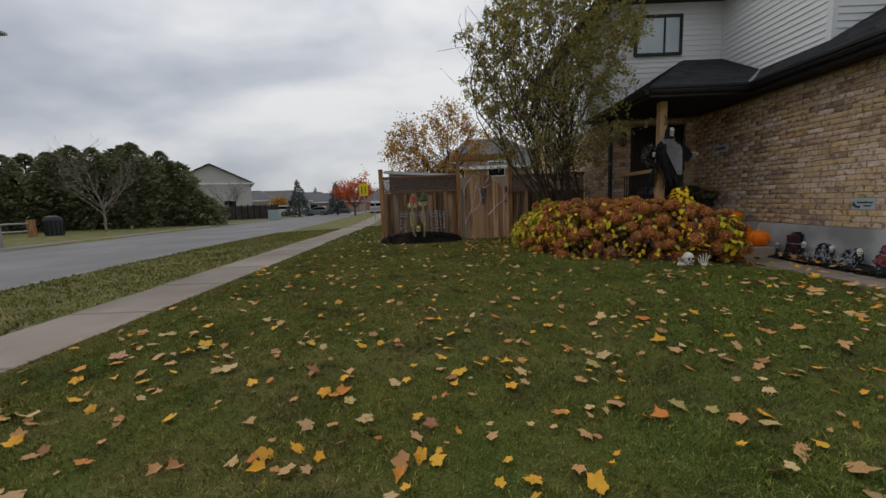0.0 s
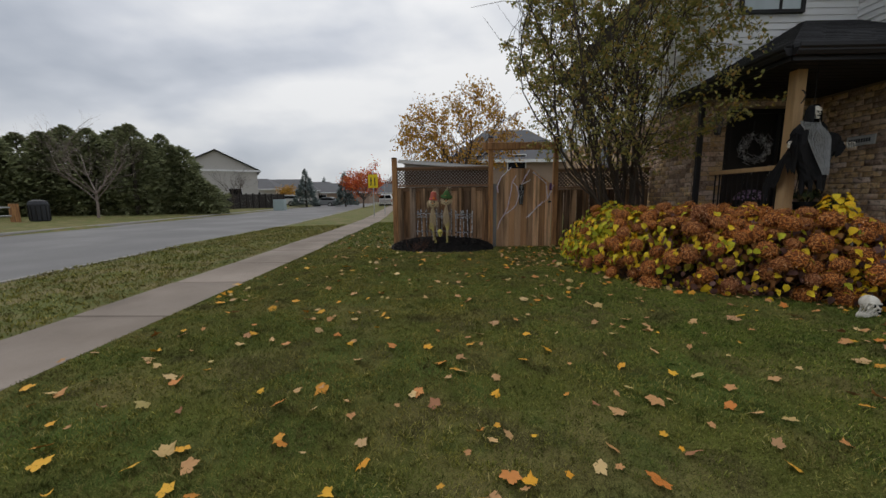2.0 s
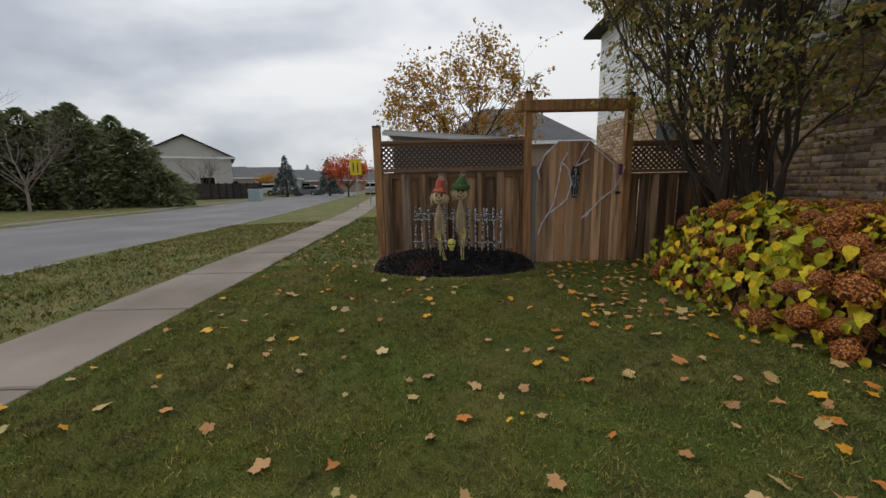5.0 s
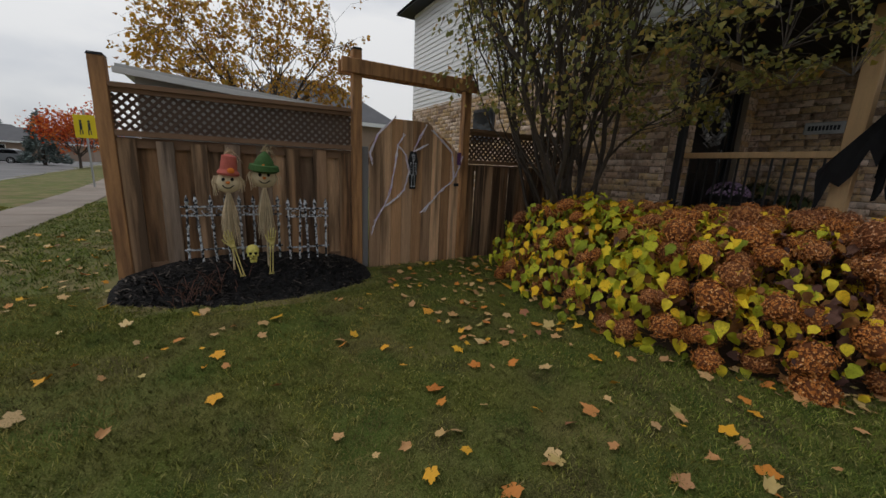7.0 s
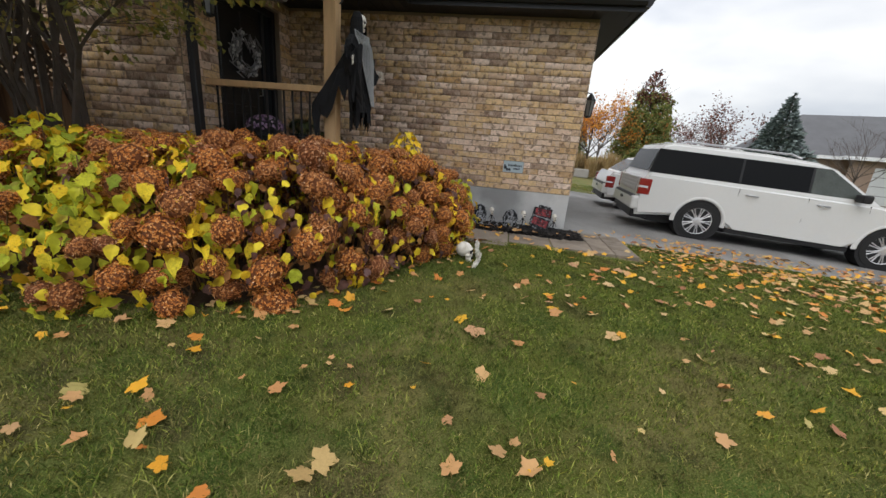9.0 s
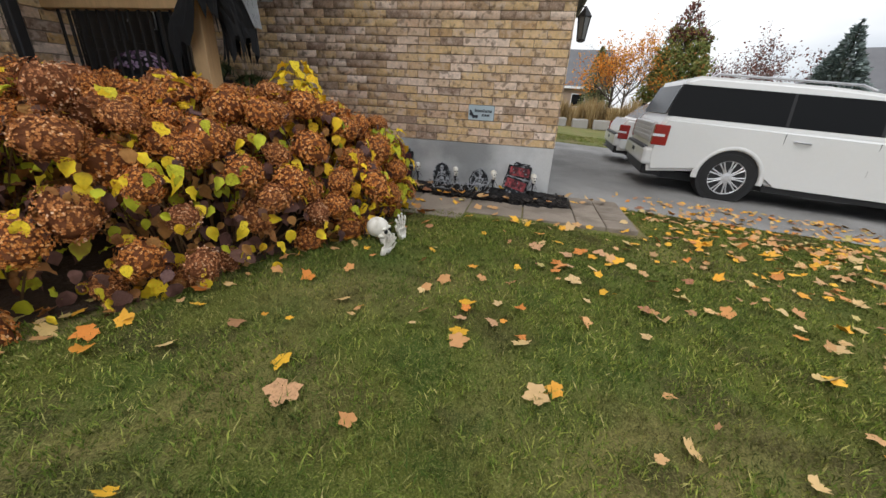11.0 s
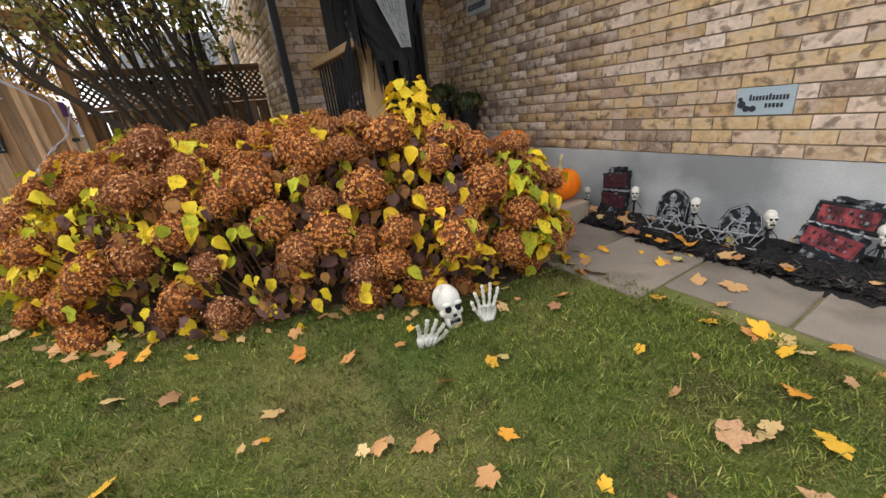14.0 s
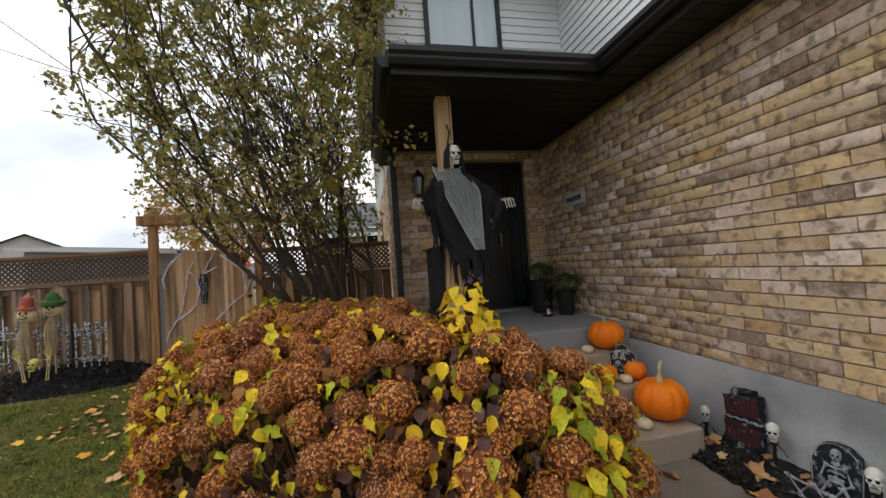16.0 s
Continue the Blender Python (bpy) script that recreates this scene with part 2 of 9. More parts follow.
def smooth_step(a, b, v):
    k = min(max((v - a) / (b - a), 0.0), 1.0)
    return k * k * (3 - 2 * k)


def drive_z(x, y):
    return 0.02 - 0.05 * min(max(4.4 - y, 0.0), 7.0) - 0.01 * max(x - 6.3, 0)


def bend(y):
    """How far the street has swung aside at y: straight at first, then curving away."""
    k = min(max(y - 9.0, 0.0), 17.0)
    return -0.0035 * k * k - 0.12 * max(y - 26.0, 0.0)


def walk_edge(y):
    return -3.47 + bend(y)


def road_edge(y):
    return -7.97 + bend(y)


SLAB_W, ROAD_W = 1.08, 10.0


def ground_z(x, y):
    """Height of the lawn and the ground round it."""
    z = 0.03 + 0.016 * min(max(y, -8.0), 12.0)
    side = walk_edge(y) - 0.02
    if x < side:
        z -= 0.022 * min(side - x, 4.6)
    if x > 3.4:
        k = smooth_step(3.4, 5.1, x)
        z = (1 - k) * z + k * 0.055
    if y < 4.5 and x > 3.6:
        k = smooth_step(3.6, 6.6, x)
        z = (1 - k) * z + k * (drive_z(6.3, y) - 0.01)
    return z


def island_of(bm, start, index):
    """Gives the faces made since start a material slot."""
    bm.faces.ensure_lookup_table()
    for f in bm.faces[start:]:
        f.material_index = index

# ---- materials ----
M_SOIL = mat("lawn_soil", (0.090, 0.100, 0.024), 0.95, vary=0.45, scale=1.3, grain=30, bump=0.6, bump_dist=0.02, second=(0.15, 0.12, 0.05), second_at=0.54, second_scale=2.2)
M_CONC = mat("sidewalk_concrete", (0.30, 0.25, 0.208), 0.9, vary=0.24, scale=1.1, grain=130, bump=0.35, second=(0.215, 0.175, 0.14), second_at=0.56, second_scale=0.9, soft=0.16, obj=0.10)
M_ASPH = mat("asphalt", (0.165, 0.160, 0.158), 0.8, vary=0.16, scale=0.5, grain=120, bump=0.4, second=(0.21, 0.205, 0.20), second_scale=0.35, spec=0.3)
M_DRIVE = mat("driveway_asphalt", (0.165, 0.16, 0.152), 0.82, vary=0.34, scale=0.8, grain=170, bump=0.8, bump_dist=0.008, second=(0.235, 0.228, 0.218), second_scale=0.9)
M_FOUND = mat("foundation_parging", (0.50, 0.50, 0.495), 0.9, vary=0.18, scale=1.2, grain=60, bump=0.3, second=(0.235, 0.24, 0.24), second_at=0.53, second_scale=1.1, soft=0.12)
M_SIDING = mat("white_siding", (0.80, 0.81, 0.82), 0.55, vary=0.05, scale=0.8, grain=40, bump=0.03, stretch=(0.4, 0.4, 3))
M_MORTAR = mat("mortar", (0.24, 0.19, 0.145), 0.95, vary=0.2, scale=9, grain=120, bump=0.4)
BRICKS = [(0.0, (0.44, 0.30, 0.155)), (0.2, (0.50, 0.36, 0.20)), (0.34, (0.40, 0.275, 0.165)), (0.42, (0.40, 0.285, 0.19)), (0.5, (0.50, 0.375, 0.28)), (0.68, (0.58, 0.465, 0.385)), (0.75, (0.44, 0.30, 0.20)), (0.81, (0.21, 0.145, 0.11)), (0.89, (0.27, 0.19, 0.135)), (1.0, (0.42, 0.265, 0.115))]
M_BRICK = ramp_by_piece("clay_brick", BRICKS, rough=0.9, bump=0.8, grain=46, vary=0.45, big=19, spec=0.2)
M_BRICKI = ramp_by_piece("clay_brick_far", BRICKS, island=True, rough=0.9, bump=0.8, grain=46, vary=0.45, big=19, spec=0.2)
for m_ in (M_BRICK, M_BRICKI):
    mottle(m_, (0.60, 0.475, 0.385), 10, 0.58, 0.06, 0.65)
    mottle(m_, (0.14, 0.09, 0.06), 15, 0.585, 0.05, 0.72)
    mottle(m_, (0.62, 0.50, 0.40), 60, 0.60, 0.05, 0.5)
M_SHINGLE = mat("black_shingles", (0.045, 0.046, 0.05), 0.9, vary=0.3, scale=3, grain=80, bump=0.6, island=0.25, bump_dist=0.006)
M_BLACK = mat("black_metal", (0.014, 0.014, 0.016), 0.45, vary=0.1, scale=3, bump=0.03, spec=0.4)
M_SOFFIT = mat("black_soffit", (0.016, 0.016, 0.018), 0.6, vary=0.12, scale=3, bump=0.05)
M_FENCE = ramp_by_piece("fence_cedar", [(0.0, (0.12, 0.066, 0.037)), (0.3, (0.24, 0.132, 0.066)), (0.5, (0.085, 0.056, 0.040)), (0.72, (0.38, 0.235, 0.135)), (0.85, (0.19, 0.142, 0.108)), (1.0, (0.28, 0.155, 0.078))], rough=0.85, bump=0.35, grain=30, vary=0.6, big=3, spec=0.15)
mottle(M_FENCE, (0.034, 0.024, 0.018), 2.0, 0.53, 0.08, 0.8)
mottle(M_FENCE, (0.44, 0.29, 0.175), 1.6, 0.60, 0.1, 0.6)
M_GATE = ramp_by_piece("gate_cedar", [(0.0, (0.26, 0.145, 0.075)), (0.3, (0.46, 0.27, 0.145)), (0.5, (0.22, 0.14, 0.088)), (0.72, (0.54, 0.34, 0.20)), (0.85, (0.36, 0.24, 0.16)), (1.0, (0.42, 0.235, 0.115))], rough=0.85, bump=0.35, grain=30, vary=0.6, big=3, spec=0.15)
mottle(M_GATE, (0.075, 0.048, 0.034), 1.6, 0.58, 0.08, 0.75)
M_POST = mat("cedar_post", (0.32, 0.165, 0.070), 0.75, vary=0.4, scale=4, grain=50, bump=0.3, stretch=(6, 6, 0.6), second=(0.17, 0.085, 0.04), second_scale=3)
M_PINE = mat("pine_post", (0.50, 0.33, 0.17), 0.7, vary=0.2, scale=4, grain=50, bump=0.2, stretch=(7, 7, 0.5))
M_MULCH = mat("black_mulch", (0.012, 0.011, 0.011), 0.95, vary=0.5, scale=9, grain=60, bump=1.0, bump_dist=0.03, island=0.5)
for m_, st in ((M_FENCE, (6, 6, 0.35)), (M_GATE, (6, 6, 0.35))):
    next(x for x in m_.node_tree.nodes if x.bl_idname == "ShaderNodeMapping").inputs["Scale"].default_value = st

# ---- ground, street, paving ----
def grid_sheet(name, xs, ys, zf, material):
    vs = [(x, y, zf(x, y)) for y in ys for x in xs]
    w = len(xs)
    fs = [k for j in range(len(ys) - 1) for i in range(w - 1) for k in (j * w + i, j * w + i + 1, (j + 1) * w + i + 1, (j + 1) * w + i)]
    return raw_mesh(name, vs, fs, 4, material, True)


def land_z(x, y):
    """The one sheet of ground: lawn, verge, dip of the street, far side."""
    z = ground_z(x, y)
    e = road_edge(y)
    if x < e:
        z -= 0.16
        far = e - ROAD_W
        if x < far:
            z += 0.16 + 0.025 * min(far - x, 14.0)
    w = walk_edge(y)
    if w - SLAB_W - 0.03 < x < w:
        z -= 0.05
    if x > 6.3 and y < 4.6:
        z = drive_z(x, y) - 0.06
    if x > 15.5:
        z += 0.07
    return z


xs = sorted(set([-900, -400, -200, -120, -80, -60, -48] + [round(-40 + 0.8 * i, 2) for i in range(28)] + [round(-18 + 0.4 * i, 2) for i in range(70)] + [10, 11, 13, 14.9, 15.1, 18, 24, 40, 80, 200, 400, 900]))
ys = sorted(set([-900, -400, -200, -100, -60, -40, -25, -16] + [round(-12 + 0.4 * i, 2) for i in range(75)] + [18, 19, 20, 22, 24, 27, 30, 34, 38, 44, 50, 60, 70, 90, 120, 200, 400, 900]))
ground = tagged(new("ground", grid_sheet("ground", xs, ys, land_z, M_SOIL)), "autumn lawn soil with worn brown patches", "ground", "", "structure")

ys_r = [-900, -300, -100, -50, -25, -12] + list(range(-10, 60, 2)) + [60, 70, 90, 120, 200, 400, 900]
bm = bmesh.new()
rows = []
for y in ys_r:
    e = road_edge(y)
    z = ground_z(e, y) - 0.13
    rows.append([bm.verts.new((e - ROAD_W * k / 6, y, z + 0.05 * math.sin(math.pi * k / 6))) for k in range(7)])
for a, b in zip(rows, rows[1:]):
    for k in range(6):
        bm.faces.new((a[k + 1], a[k], b[k], b[k + 1]))
road = solo("road", bm, M_ASPH, "grey worn asphalt street", "road", "structure", smooth=True)

# kerbs along both sides of the street
M_KERB = mat("kerb_concrete", (0.27, 0.255, 0.235), 0.9, vary=0.2, scale=1.2, grain=60, bump=0.25)
for off, lip in ((0.0, 0.0), (-ROAD_W, 0.0)):
    bm = bmesh.new()
    for a, b in zip(ys_r[3:-3], ys_r[4:-2]):
        pts = []
        for y in (a, b):
            e = road_edge(y) + off
            z = ground_z(road_edge(y), y) - 0.13
            s = 1 if off == 0 else -1
            pts.append([bm.verts.new(p) for p in ((e - 0.02 * s, y, z - 0.05), (e + 0.03 * s, y, z + 0.125), (e + 0.2 * s, y, z + 0.135), (e + 0.22 * s, y, z - 0.05))])
        for k in range(3):
            bm.faces.new((pts[0][k], pts[0][k + 1], pts[1][k + 1], pts[1][k]))
    bmesh.ops.recalc_face_normals(bm, faces=bm.faces[:])
    solo("kerb", bm, M_KERB, "pale concrete kerb beside the street", "kerb", "structure")

# sidewalk of concrete slabs
pavement = thing("pavement", (walk_edge(5), 5, 0), label="pale concrete sidewalk slabs beside the lawn", category="pavement", kind="structure")
y = -9.33
while y < 64:
    ln = 1.52
    x1, x2 = walk_edge(y), walk_edge(y + ln)
    z0 = ground_z(walk_edge(y) + 0.1, y) - 0.005
    bm = bmesh.new()
    lo = [(x1 - SLAB_W, y + 0.014), (x1, y + 0.014), (x2, y + ln - 0.014), (x2 - SLAB_W, y + ln - 0.014)]
    tz = random.uniform(-0.006, 0.006)
    z1 = ground_z(walk_edge(y + ln) + 0.1, y + ln) - 0.005
    hts = [z0 + tz, z0, z1, z1 + tz]
    top = [bm.verts.new((*p, h)) for p, h in zip(lo, hts)]
    bot = [bm.verts.new((*p, h - 0.1)) for p, h in zip(lo, hts)]
    bm.faces.new(top)
    for k in range(4):
        bm.faces.new((top[k], bot[k], bot[(k + 1) % 4], top[(k + 1) % 4]))
    bmesh.ops.bevel(bm, geom=[e for e in bm.edges if e.verts[0] in top and e.verts[1] in top], offset=0.012, segments=1, affect="EDGES")
    bmesh.ops.recalc_face_normals(bm, faces=bm.faces[:])
    part("slab", bm, M_CONC, pavement)
    y += ln

# driveway
bm = bmesh.new()
xs_d, ys_d = [6.36 + 0.6 * i for i in range(15)], [-16, -12, -9, -7, -5, -3, -2, -1, 0, 1, 2, 3, 3.6, 4.2, 4.55]
vs = [[bm.verts.new((x + (0.05 * math.sin(3.1 * y) if i == 0 and y < 4 else 0), y, drive_z(x, y) + random.uniform(-0.003, 0.003))) for i, x in enumerate(xs_d)] for y in ys_d]
for a, b in zip(vs, vs[1:]):
    for k in range(len(xs_d) - 1):
        bm.faces.new((a[k], a[k + 1], b[k + 1], b[k]))
solo("driveway", bm, M_DRIVE, "dark worn asphalt driveway beside the house", "driveway", "structure", smooth=True)

# front walk of large concrete flags, and the black mulch bed along the wall
M_FLAG = mat("flagstone", (0.25, 0.208, 0.165), 0.9, obj=0.08, vary=0.32, scale=2.5, grain=110, bump=0.4, second=(0.15, 0.12, 0.09), second_at=0.58, second_scale=2.6)
front_walk = thing("front_walk", (5.45, 5.0, 0), label="tan concrete flagstones leading to the porch steps", category="pavement", kind="structure")
edges_y = [6.62, 6.02, 5.41, 4.82, 4.28]
for a, b in zip(edges_y, edges_y[1:]):
    lo_x = 4.98 if a > 5.9 else 5.22
    for x_a, x_b in (((lo_x, 5.76),) if a < 6 else ((lo_x, 5.86),)):
        part("flagstone", boxed((x_a + 0.006, b + 0.006, -0.05), (x_b, a - 0.006, 0.066 + random.uniform(0, 0.005)), 0.008), M_FLAG, front_walk)
for k, (x_a, x_b) in enumerate(((5.22, 5.50), (5.50, 5.78), (5.78, 6.06), (6.06, 6.34))):
    for a, b in ((4.28, 4.0), (4.0, 3.70)):
        part("paver", boxed((x_a + 0.004, b + 0.004, -0.06), (x_b - 0.004, a - 0.004, 0.064 + random.uniform(-0.004, 0.004)), 0.007), M_FLAG, front_walk)
bm = bmesh.new()
nx, ny = 9, 40
vs = []
for j in range(ny + 1):
    yy = 4.30 + (6.62 - 4.30) * j / ny
    row = []
    for i in range(nx + 1):
        lo_x = 5.685 + 0.03 * math.sin(5 * yy) + (0.12 if yy > 5.9 else 0) + max(0, 4.4 - yy) * 0.6
        xx = lo_x + (6.30 - lo_x) * i / nx
        row.append(bm.verts.new((xx, yy, 0.060 + 0.045 * smooth_step(4.25, 4.7, yy) * math.sin(math.pi * min(i / nx * 0.8, 0.5)) + random.uniform(-0.008, 0.01))))
    vs.append(row)
for a, b in zip(vs, vs[1:]):
    for k in range(nx):
        bm.faces.new((a[k], a[k + 1], b[k + 1], b[k]))
solo("mulch_bed", bm, M_MULCH, "black mulch bed along the foundation", "mulch", "structure")


def chips(name, count, where, material, label):
    """Loose shreds of bark lying on a bed; where() gives a place."""
    vs, fs = [], []
    for _ in range(count):
        x, y, z = where()
        a, tl = random.uniform(0, 6.283), random.uniform(-0.5, 0.5)
        ln, w = random.uniform(0.015, 0.05), random.uniform(0.004, 0.012)
        d, s = Vector((math.cos(a) * ln, math.sin(a) * ln, tl * ln)), Vector((-math.sin(a) * w, math.cos(a) * w, random.uniform(-0.4, 0.4) * w))
        c = Vector((x, y, z + 0.006))
        i0 = len(vs)
        vs += [c - d - s, c + d - s * 0.6, c + d + s * 0.6, c - d + s]
        fs += [i0, i0 + 1, i0 + 2, i0 + 3]
    ob = new(name, raw_mesh(name, vs, fs, 4, material))
    return tagged(ob, label, "mulch", "", "stuff")


M_CHIP = ramp_by_piece("mulch_chip", [(0, (0.008, 0.0075, 0.007)), (0.6, (0.018, 0.016, 0.015)), (0.9, (0.045, 0.038, 0.034)), (1, (0.11, 0.09, 0.075))], island=True, rough=0.9, bump=0.4, grain=80, vary=0.4, big=20, spec=0.2)


def on_bed():
    yy = random.uniform(4.33, 6.6)
    xx = random.uniform(5.74 + (0.12 if yy > 5.9 else 0) + max(0, 4.4 - yy) * 0.6, 6.29)
    return xx, yy, 0.068 + 0.017 * smooth_step(4.3, 4.7, yy) + random.uniform(-0.02, 0.012)


chips("mulch_chips", 9000, on_bed, M_CHIP, "black shredded bark chips on the bed")

# ---- house ----
WX, Y0, Y1 = 6.30, 4.55, 9.20          # garage side wall, its front corner, back wall of the porch
ZB, COURSE, BRICK_L = 0.645, 0.0888, 0.2667
ZS = 3.08                                # soffit
EAVE_X, EAVE_Y, EAVE_Z, PITCH = 5.88, 7.15, 3.25, 0.556
FX0 = 4.17                               # side wall of the main house
brick_meshes = []
for ln in (BRICK_L, BRICK_L / 2):
    for k in range(4 if ln == BRICK_L else 2):
        b_ = bmesh.new()
        box(b_, (0.0025, -0.016, 0.0042), (ln - 0.0025, 0.03, COURSE - 0.004), 0.0028)
        for v in b_.verts:
            v.co += Vector((random.uniform(-0.0015, 0.0015), random.uniform(-0.003, 0.002), random.uniform(-0.0012, 0.0012)))
        brick_meshes.append(mesh_of("brick", b_, M_BRICK))


def mesh_tris(me):
    tris = []
    for p in me.polygons:
        v = list(p.vertices)
        for k in range(1, len(v) - 1):
            tris += [v[0], v[k], v[k + 1]]
    return [v.co.copy() for v in me.vertices], tris


def brick_face(parent, origin, along, width, z0, z1, near=None, gaps=(), first=0.0):
    """Bricks in running bond on an upright face, cut round the gaps; near(u, z) tells which are objects of their own, the rest are one mesh."""
    origin, along = Vector(origin), Vector(along)
    inward = Vector((0, 0, 1)).cross(along)
    turn = Matrix((along, inward, (0, 0, 1))).transposed().to_4x4()
    forms = [mesh_tris(me) for me in brick_meshes]
    rest_v, rest_f = [], []
    count = 0
    for c in range(int((z1 - z0) / COURSE + 0.5)):
        z = z0 + c * COURSE
        zc = z + COURSE / 2
        u = -first - (BRICK_L / 2 if c % 2 else 0)
        while u < width - 0.02:
            spans = [(max(u, 0), min(u + BRICK_L, width))]
            for g in gaps:
                if g[2] < zc < g[3]:
                    spans = [s for a, b in spans for s in ((a, min(b, g[0])), (max(a, g[1]), b))]
            for a, b in spans:
                if b - a < 0.03:
                    continue
                m = Matrix.Translation(origin + along * a + Vector((0, 0, z - origin.z))) @ turn
                pick = random.randrange(4) if b - a > 0.2 else random.randrange(4, len(brick_meshes))
                s = (b - a) / (BRICK_L if b - a > 0.2 else BRICK_L / 2)
                m = m @ Matrix.Diagonal((s, 1, 1, 1))
                if near and near((a + b) / 2, zc) and count < 300:
                    piece("brick", brick_meshes[pick], parent, m)
                    count += 1
                else:
                    i0 = len(rest_v)
                    rest_v += [m @ v for v in forms[pick][0]]
                    rest_f += [i0 + k for k in forms[pick][1]]
            u += BRICK_L
    if rest_v:
        me = raw_mesh("brickwork", rest_v, rest_f, 3, M_BRICKI)
        ob = new("brickwork", me)
        ob.parent = parent
        ob.matrix_basis = PLACE.get(parent, Matrix()).inverted()
        tagged(ob, kind="stuff")


# side wall of the garage, with its foundation
wall_garage = thing("wall_garage", (WX, Y0, 0), label="brown and buff brick garage wall on a concrete foundation", category="wall", kind="structure")
part("mortar_core", boxed((WX - 0.005, Y0 - 0.005, ZB), (WX + 0.2, Y1, ZS)), M_MORTAR, wall_garage)
part("foundation", boxed((WX - 0.012, Y0 - 0.012, -0.4), (WX + 0.2, Y1, ZB), 0.006), M_FOUND, wall_garage, "grey parged concrete foundation")
wall_front = thing("wall_front", (WX, Y0, 0), label="brick garage front wall facing the driveway", category="wall", kind="structure")
part("mortar_core", boxed((WX + 0.2, Y0 - 0.005, ZB), (12.6, Y0 + 0.2, ZS)), M_MORTAR, wall_front)
part("foundation", boxed((WX + 0.2, Y0 - 0.012, -0.4), (12.6, Y0 + 0.2, ZB), 0.006), M_FOUND, wall_front)
wall_porch = thing("wall_porch", (FX0, Y1, 0), label="brick back wall of the porch", category="wall", kind="structure")
for lo, hi in (((FX0 - 0.005, Y1 - 0.005, 0.2), (4.70, Y1 + 0.25, ZS)), ((6.02, Y1 - 0.005, 0.5), (WX, Y1 + 0.25, ZS)), ((4.70, Y1 - 0.005, 2.92), (6.02, Y1 + 0.25, ZS))):
    part("mortar_core", boxed(lo, hi), M_MORTAR, wall_porch)
wall_side = thing("wall_side", (FX0, Y1, 0), label="brick side wall of the house behind the fence", category="wall", kind="structure")
part("mortar_core", boxed((FX0 - 0.005, Y1 + 0.25, -0.2), (FX0 + 0.25, 17.0, ZS)), M_MORTAR, wall_side)


def siding(name, origin, along, width, z0, outline, label):
    """Lapped horizontal boards, each with its lower lip; outline(u) gives low and high ends at u."""
    wall = thing(name, origin, label=label, category="wall", kind="structure")
    origin, along = Vector(origin), Vector(along)
    inward = Vector((0, 0, 1)).cross(along)
    step = 0.115
    z = z0
    while z < 5.75:
        # board clipped to the outline by columns
        bm = bmesh.new()
        cols = 24
        prev = None
        for k in range(cols + 1):
            u = width * k / cols
            lo, hi = outline(u)
            a, b = max(z, lo), min(z + step, hi)
            if b - a < 0.004:
                prev = None
                continue
            fa, fb = 0.018 * (1 - (a - z) / step), 0.018 * (1 - (b - z) / step)
            base = origin + along * u
            v = [bm.verts.new((*(base - inward * d).xy, h)) for d, h in ((0.0, a), (fa, a), (fb, b))]
            if prev:
                for i in range(2):
                    bm.faces.new((prev[i], v[i], v[i + 1], prev[i + 1]))
            prev = v
        if bm.faces:
            part("siding_board", bm, M_SIDING, wall)
        else:
            bm.free()
        z += step
    return wall


def roof_z(x, y):
    return EAVE_Z + PITCH * min(x - EAVE_X, 6)


wall_upper = siding("wall_upper", (FX0, Y1 + 0.0, 3.0), (1, 0, 0), 6.8 - FX0, 3.1, lambda u: (min(4.39, 3.25 + 0.6 * max(0, u + FX0 - 4.0)) - 0.1, 5.70), "white vinyl lap siding of the upper storey")
part("sheathing", boxed((FX0, Y1 + 0.03, ZS), (6.8, Y1 + 0.25, 5.7)), M_SIDING, wall_upper)
WBY = 6.655
wall_upper_side = siding("wall_upper_side", (6.8, Y1, 3.0), (0, -1, 0), Y1 - WBY, 3.5, lambda u: (3.6, 5.70), "white vinyl lap siding above the garage roof")
part("sheathing", boxed((6.83, WBY + 0.03, 3.4), (7.0, Y1 + 0.25, 5.7)), M_SIDING, wall_upper_side)
part("corner_trim", boxed((6.775, WBY - 0.025, 3.5), (6.87, WBY + 0.07, 5.7), 0.004), M_SIDING, wall_upper_side)
wall_upper_front = siding("wall_upper_front", (6.8, WBY, 3.0), (1, 0, 0), 5.8, 3.6, lambda u: (roof_z(6.8 + u, 0) - 0.1, 5.70), "white vinyl lap siding facing the drive")
part("sheathing", boxed((6.83, WBY + 0.03, 3.4), (12.6, WBY + 0.2, 5.7)), M_SIDING, wall_upper_front)
wall_upper_back = siding("wall_upper_back", (FX0, 17.0, 3.0), (0, -1, 0), 17.0 - Y1, 3.06, lambda u: (3.06, 5.70), "white vinyl lap siding of the side wall")
part("sheathing", boxed((FX0 + 0.03, Y1 + 0.25, ZS), (FX0 + 0.25, 17.0, 5.7)), M_SIDING, wall_upper_back)
part("rear_wall", boxed((FX0 + 0.25, 16.8, -0.2), (12.6, 17.0, 5.7)), M_SIDING, wall_upper_back)
part("far_wall", boxed((12.4, Y0 + 0.2, -0.2), (12.6, 16.8, 5.7)), M_SIDING, wall_upper_back)


def roof(name, faces, label, thick=0.05):
    bm = bmesh.new()
    for f in faces:
        sheet(bm, f)
        sheet(bm, [(x, y, z - thick) for x, y, z in f][::-1])
    r = solo(name, bm, M_SHINGLE, label, "roof", "structure")
    return r


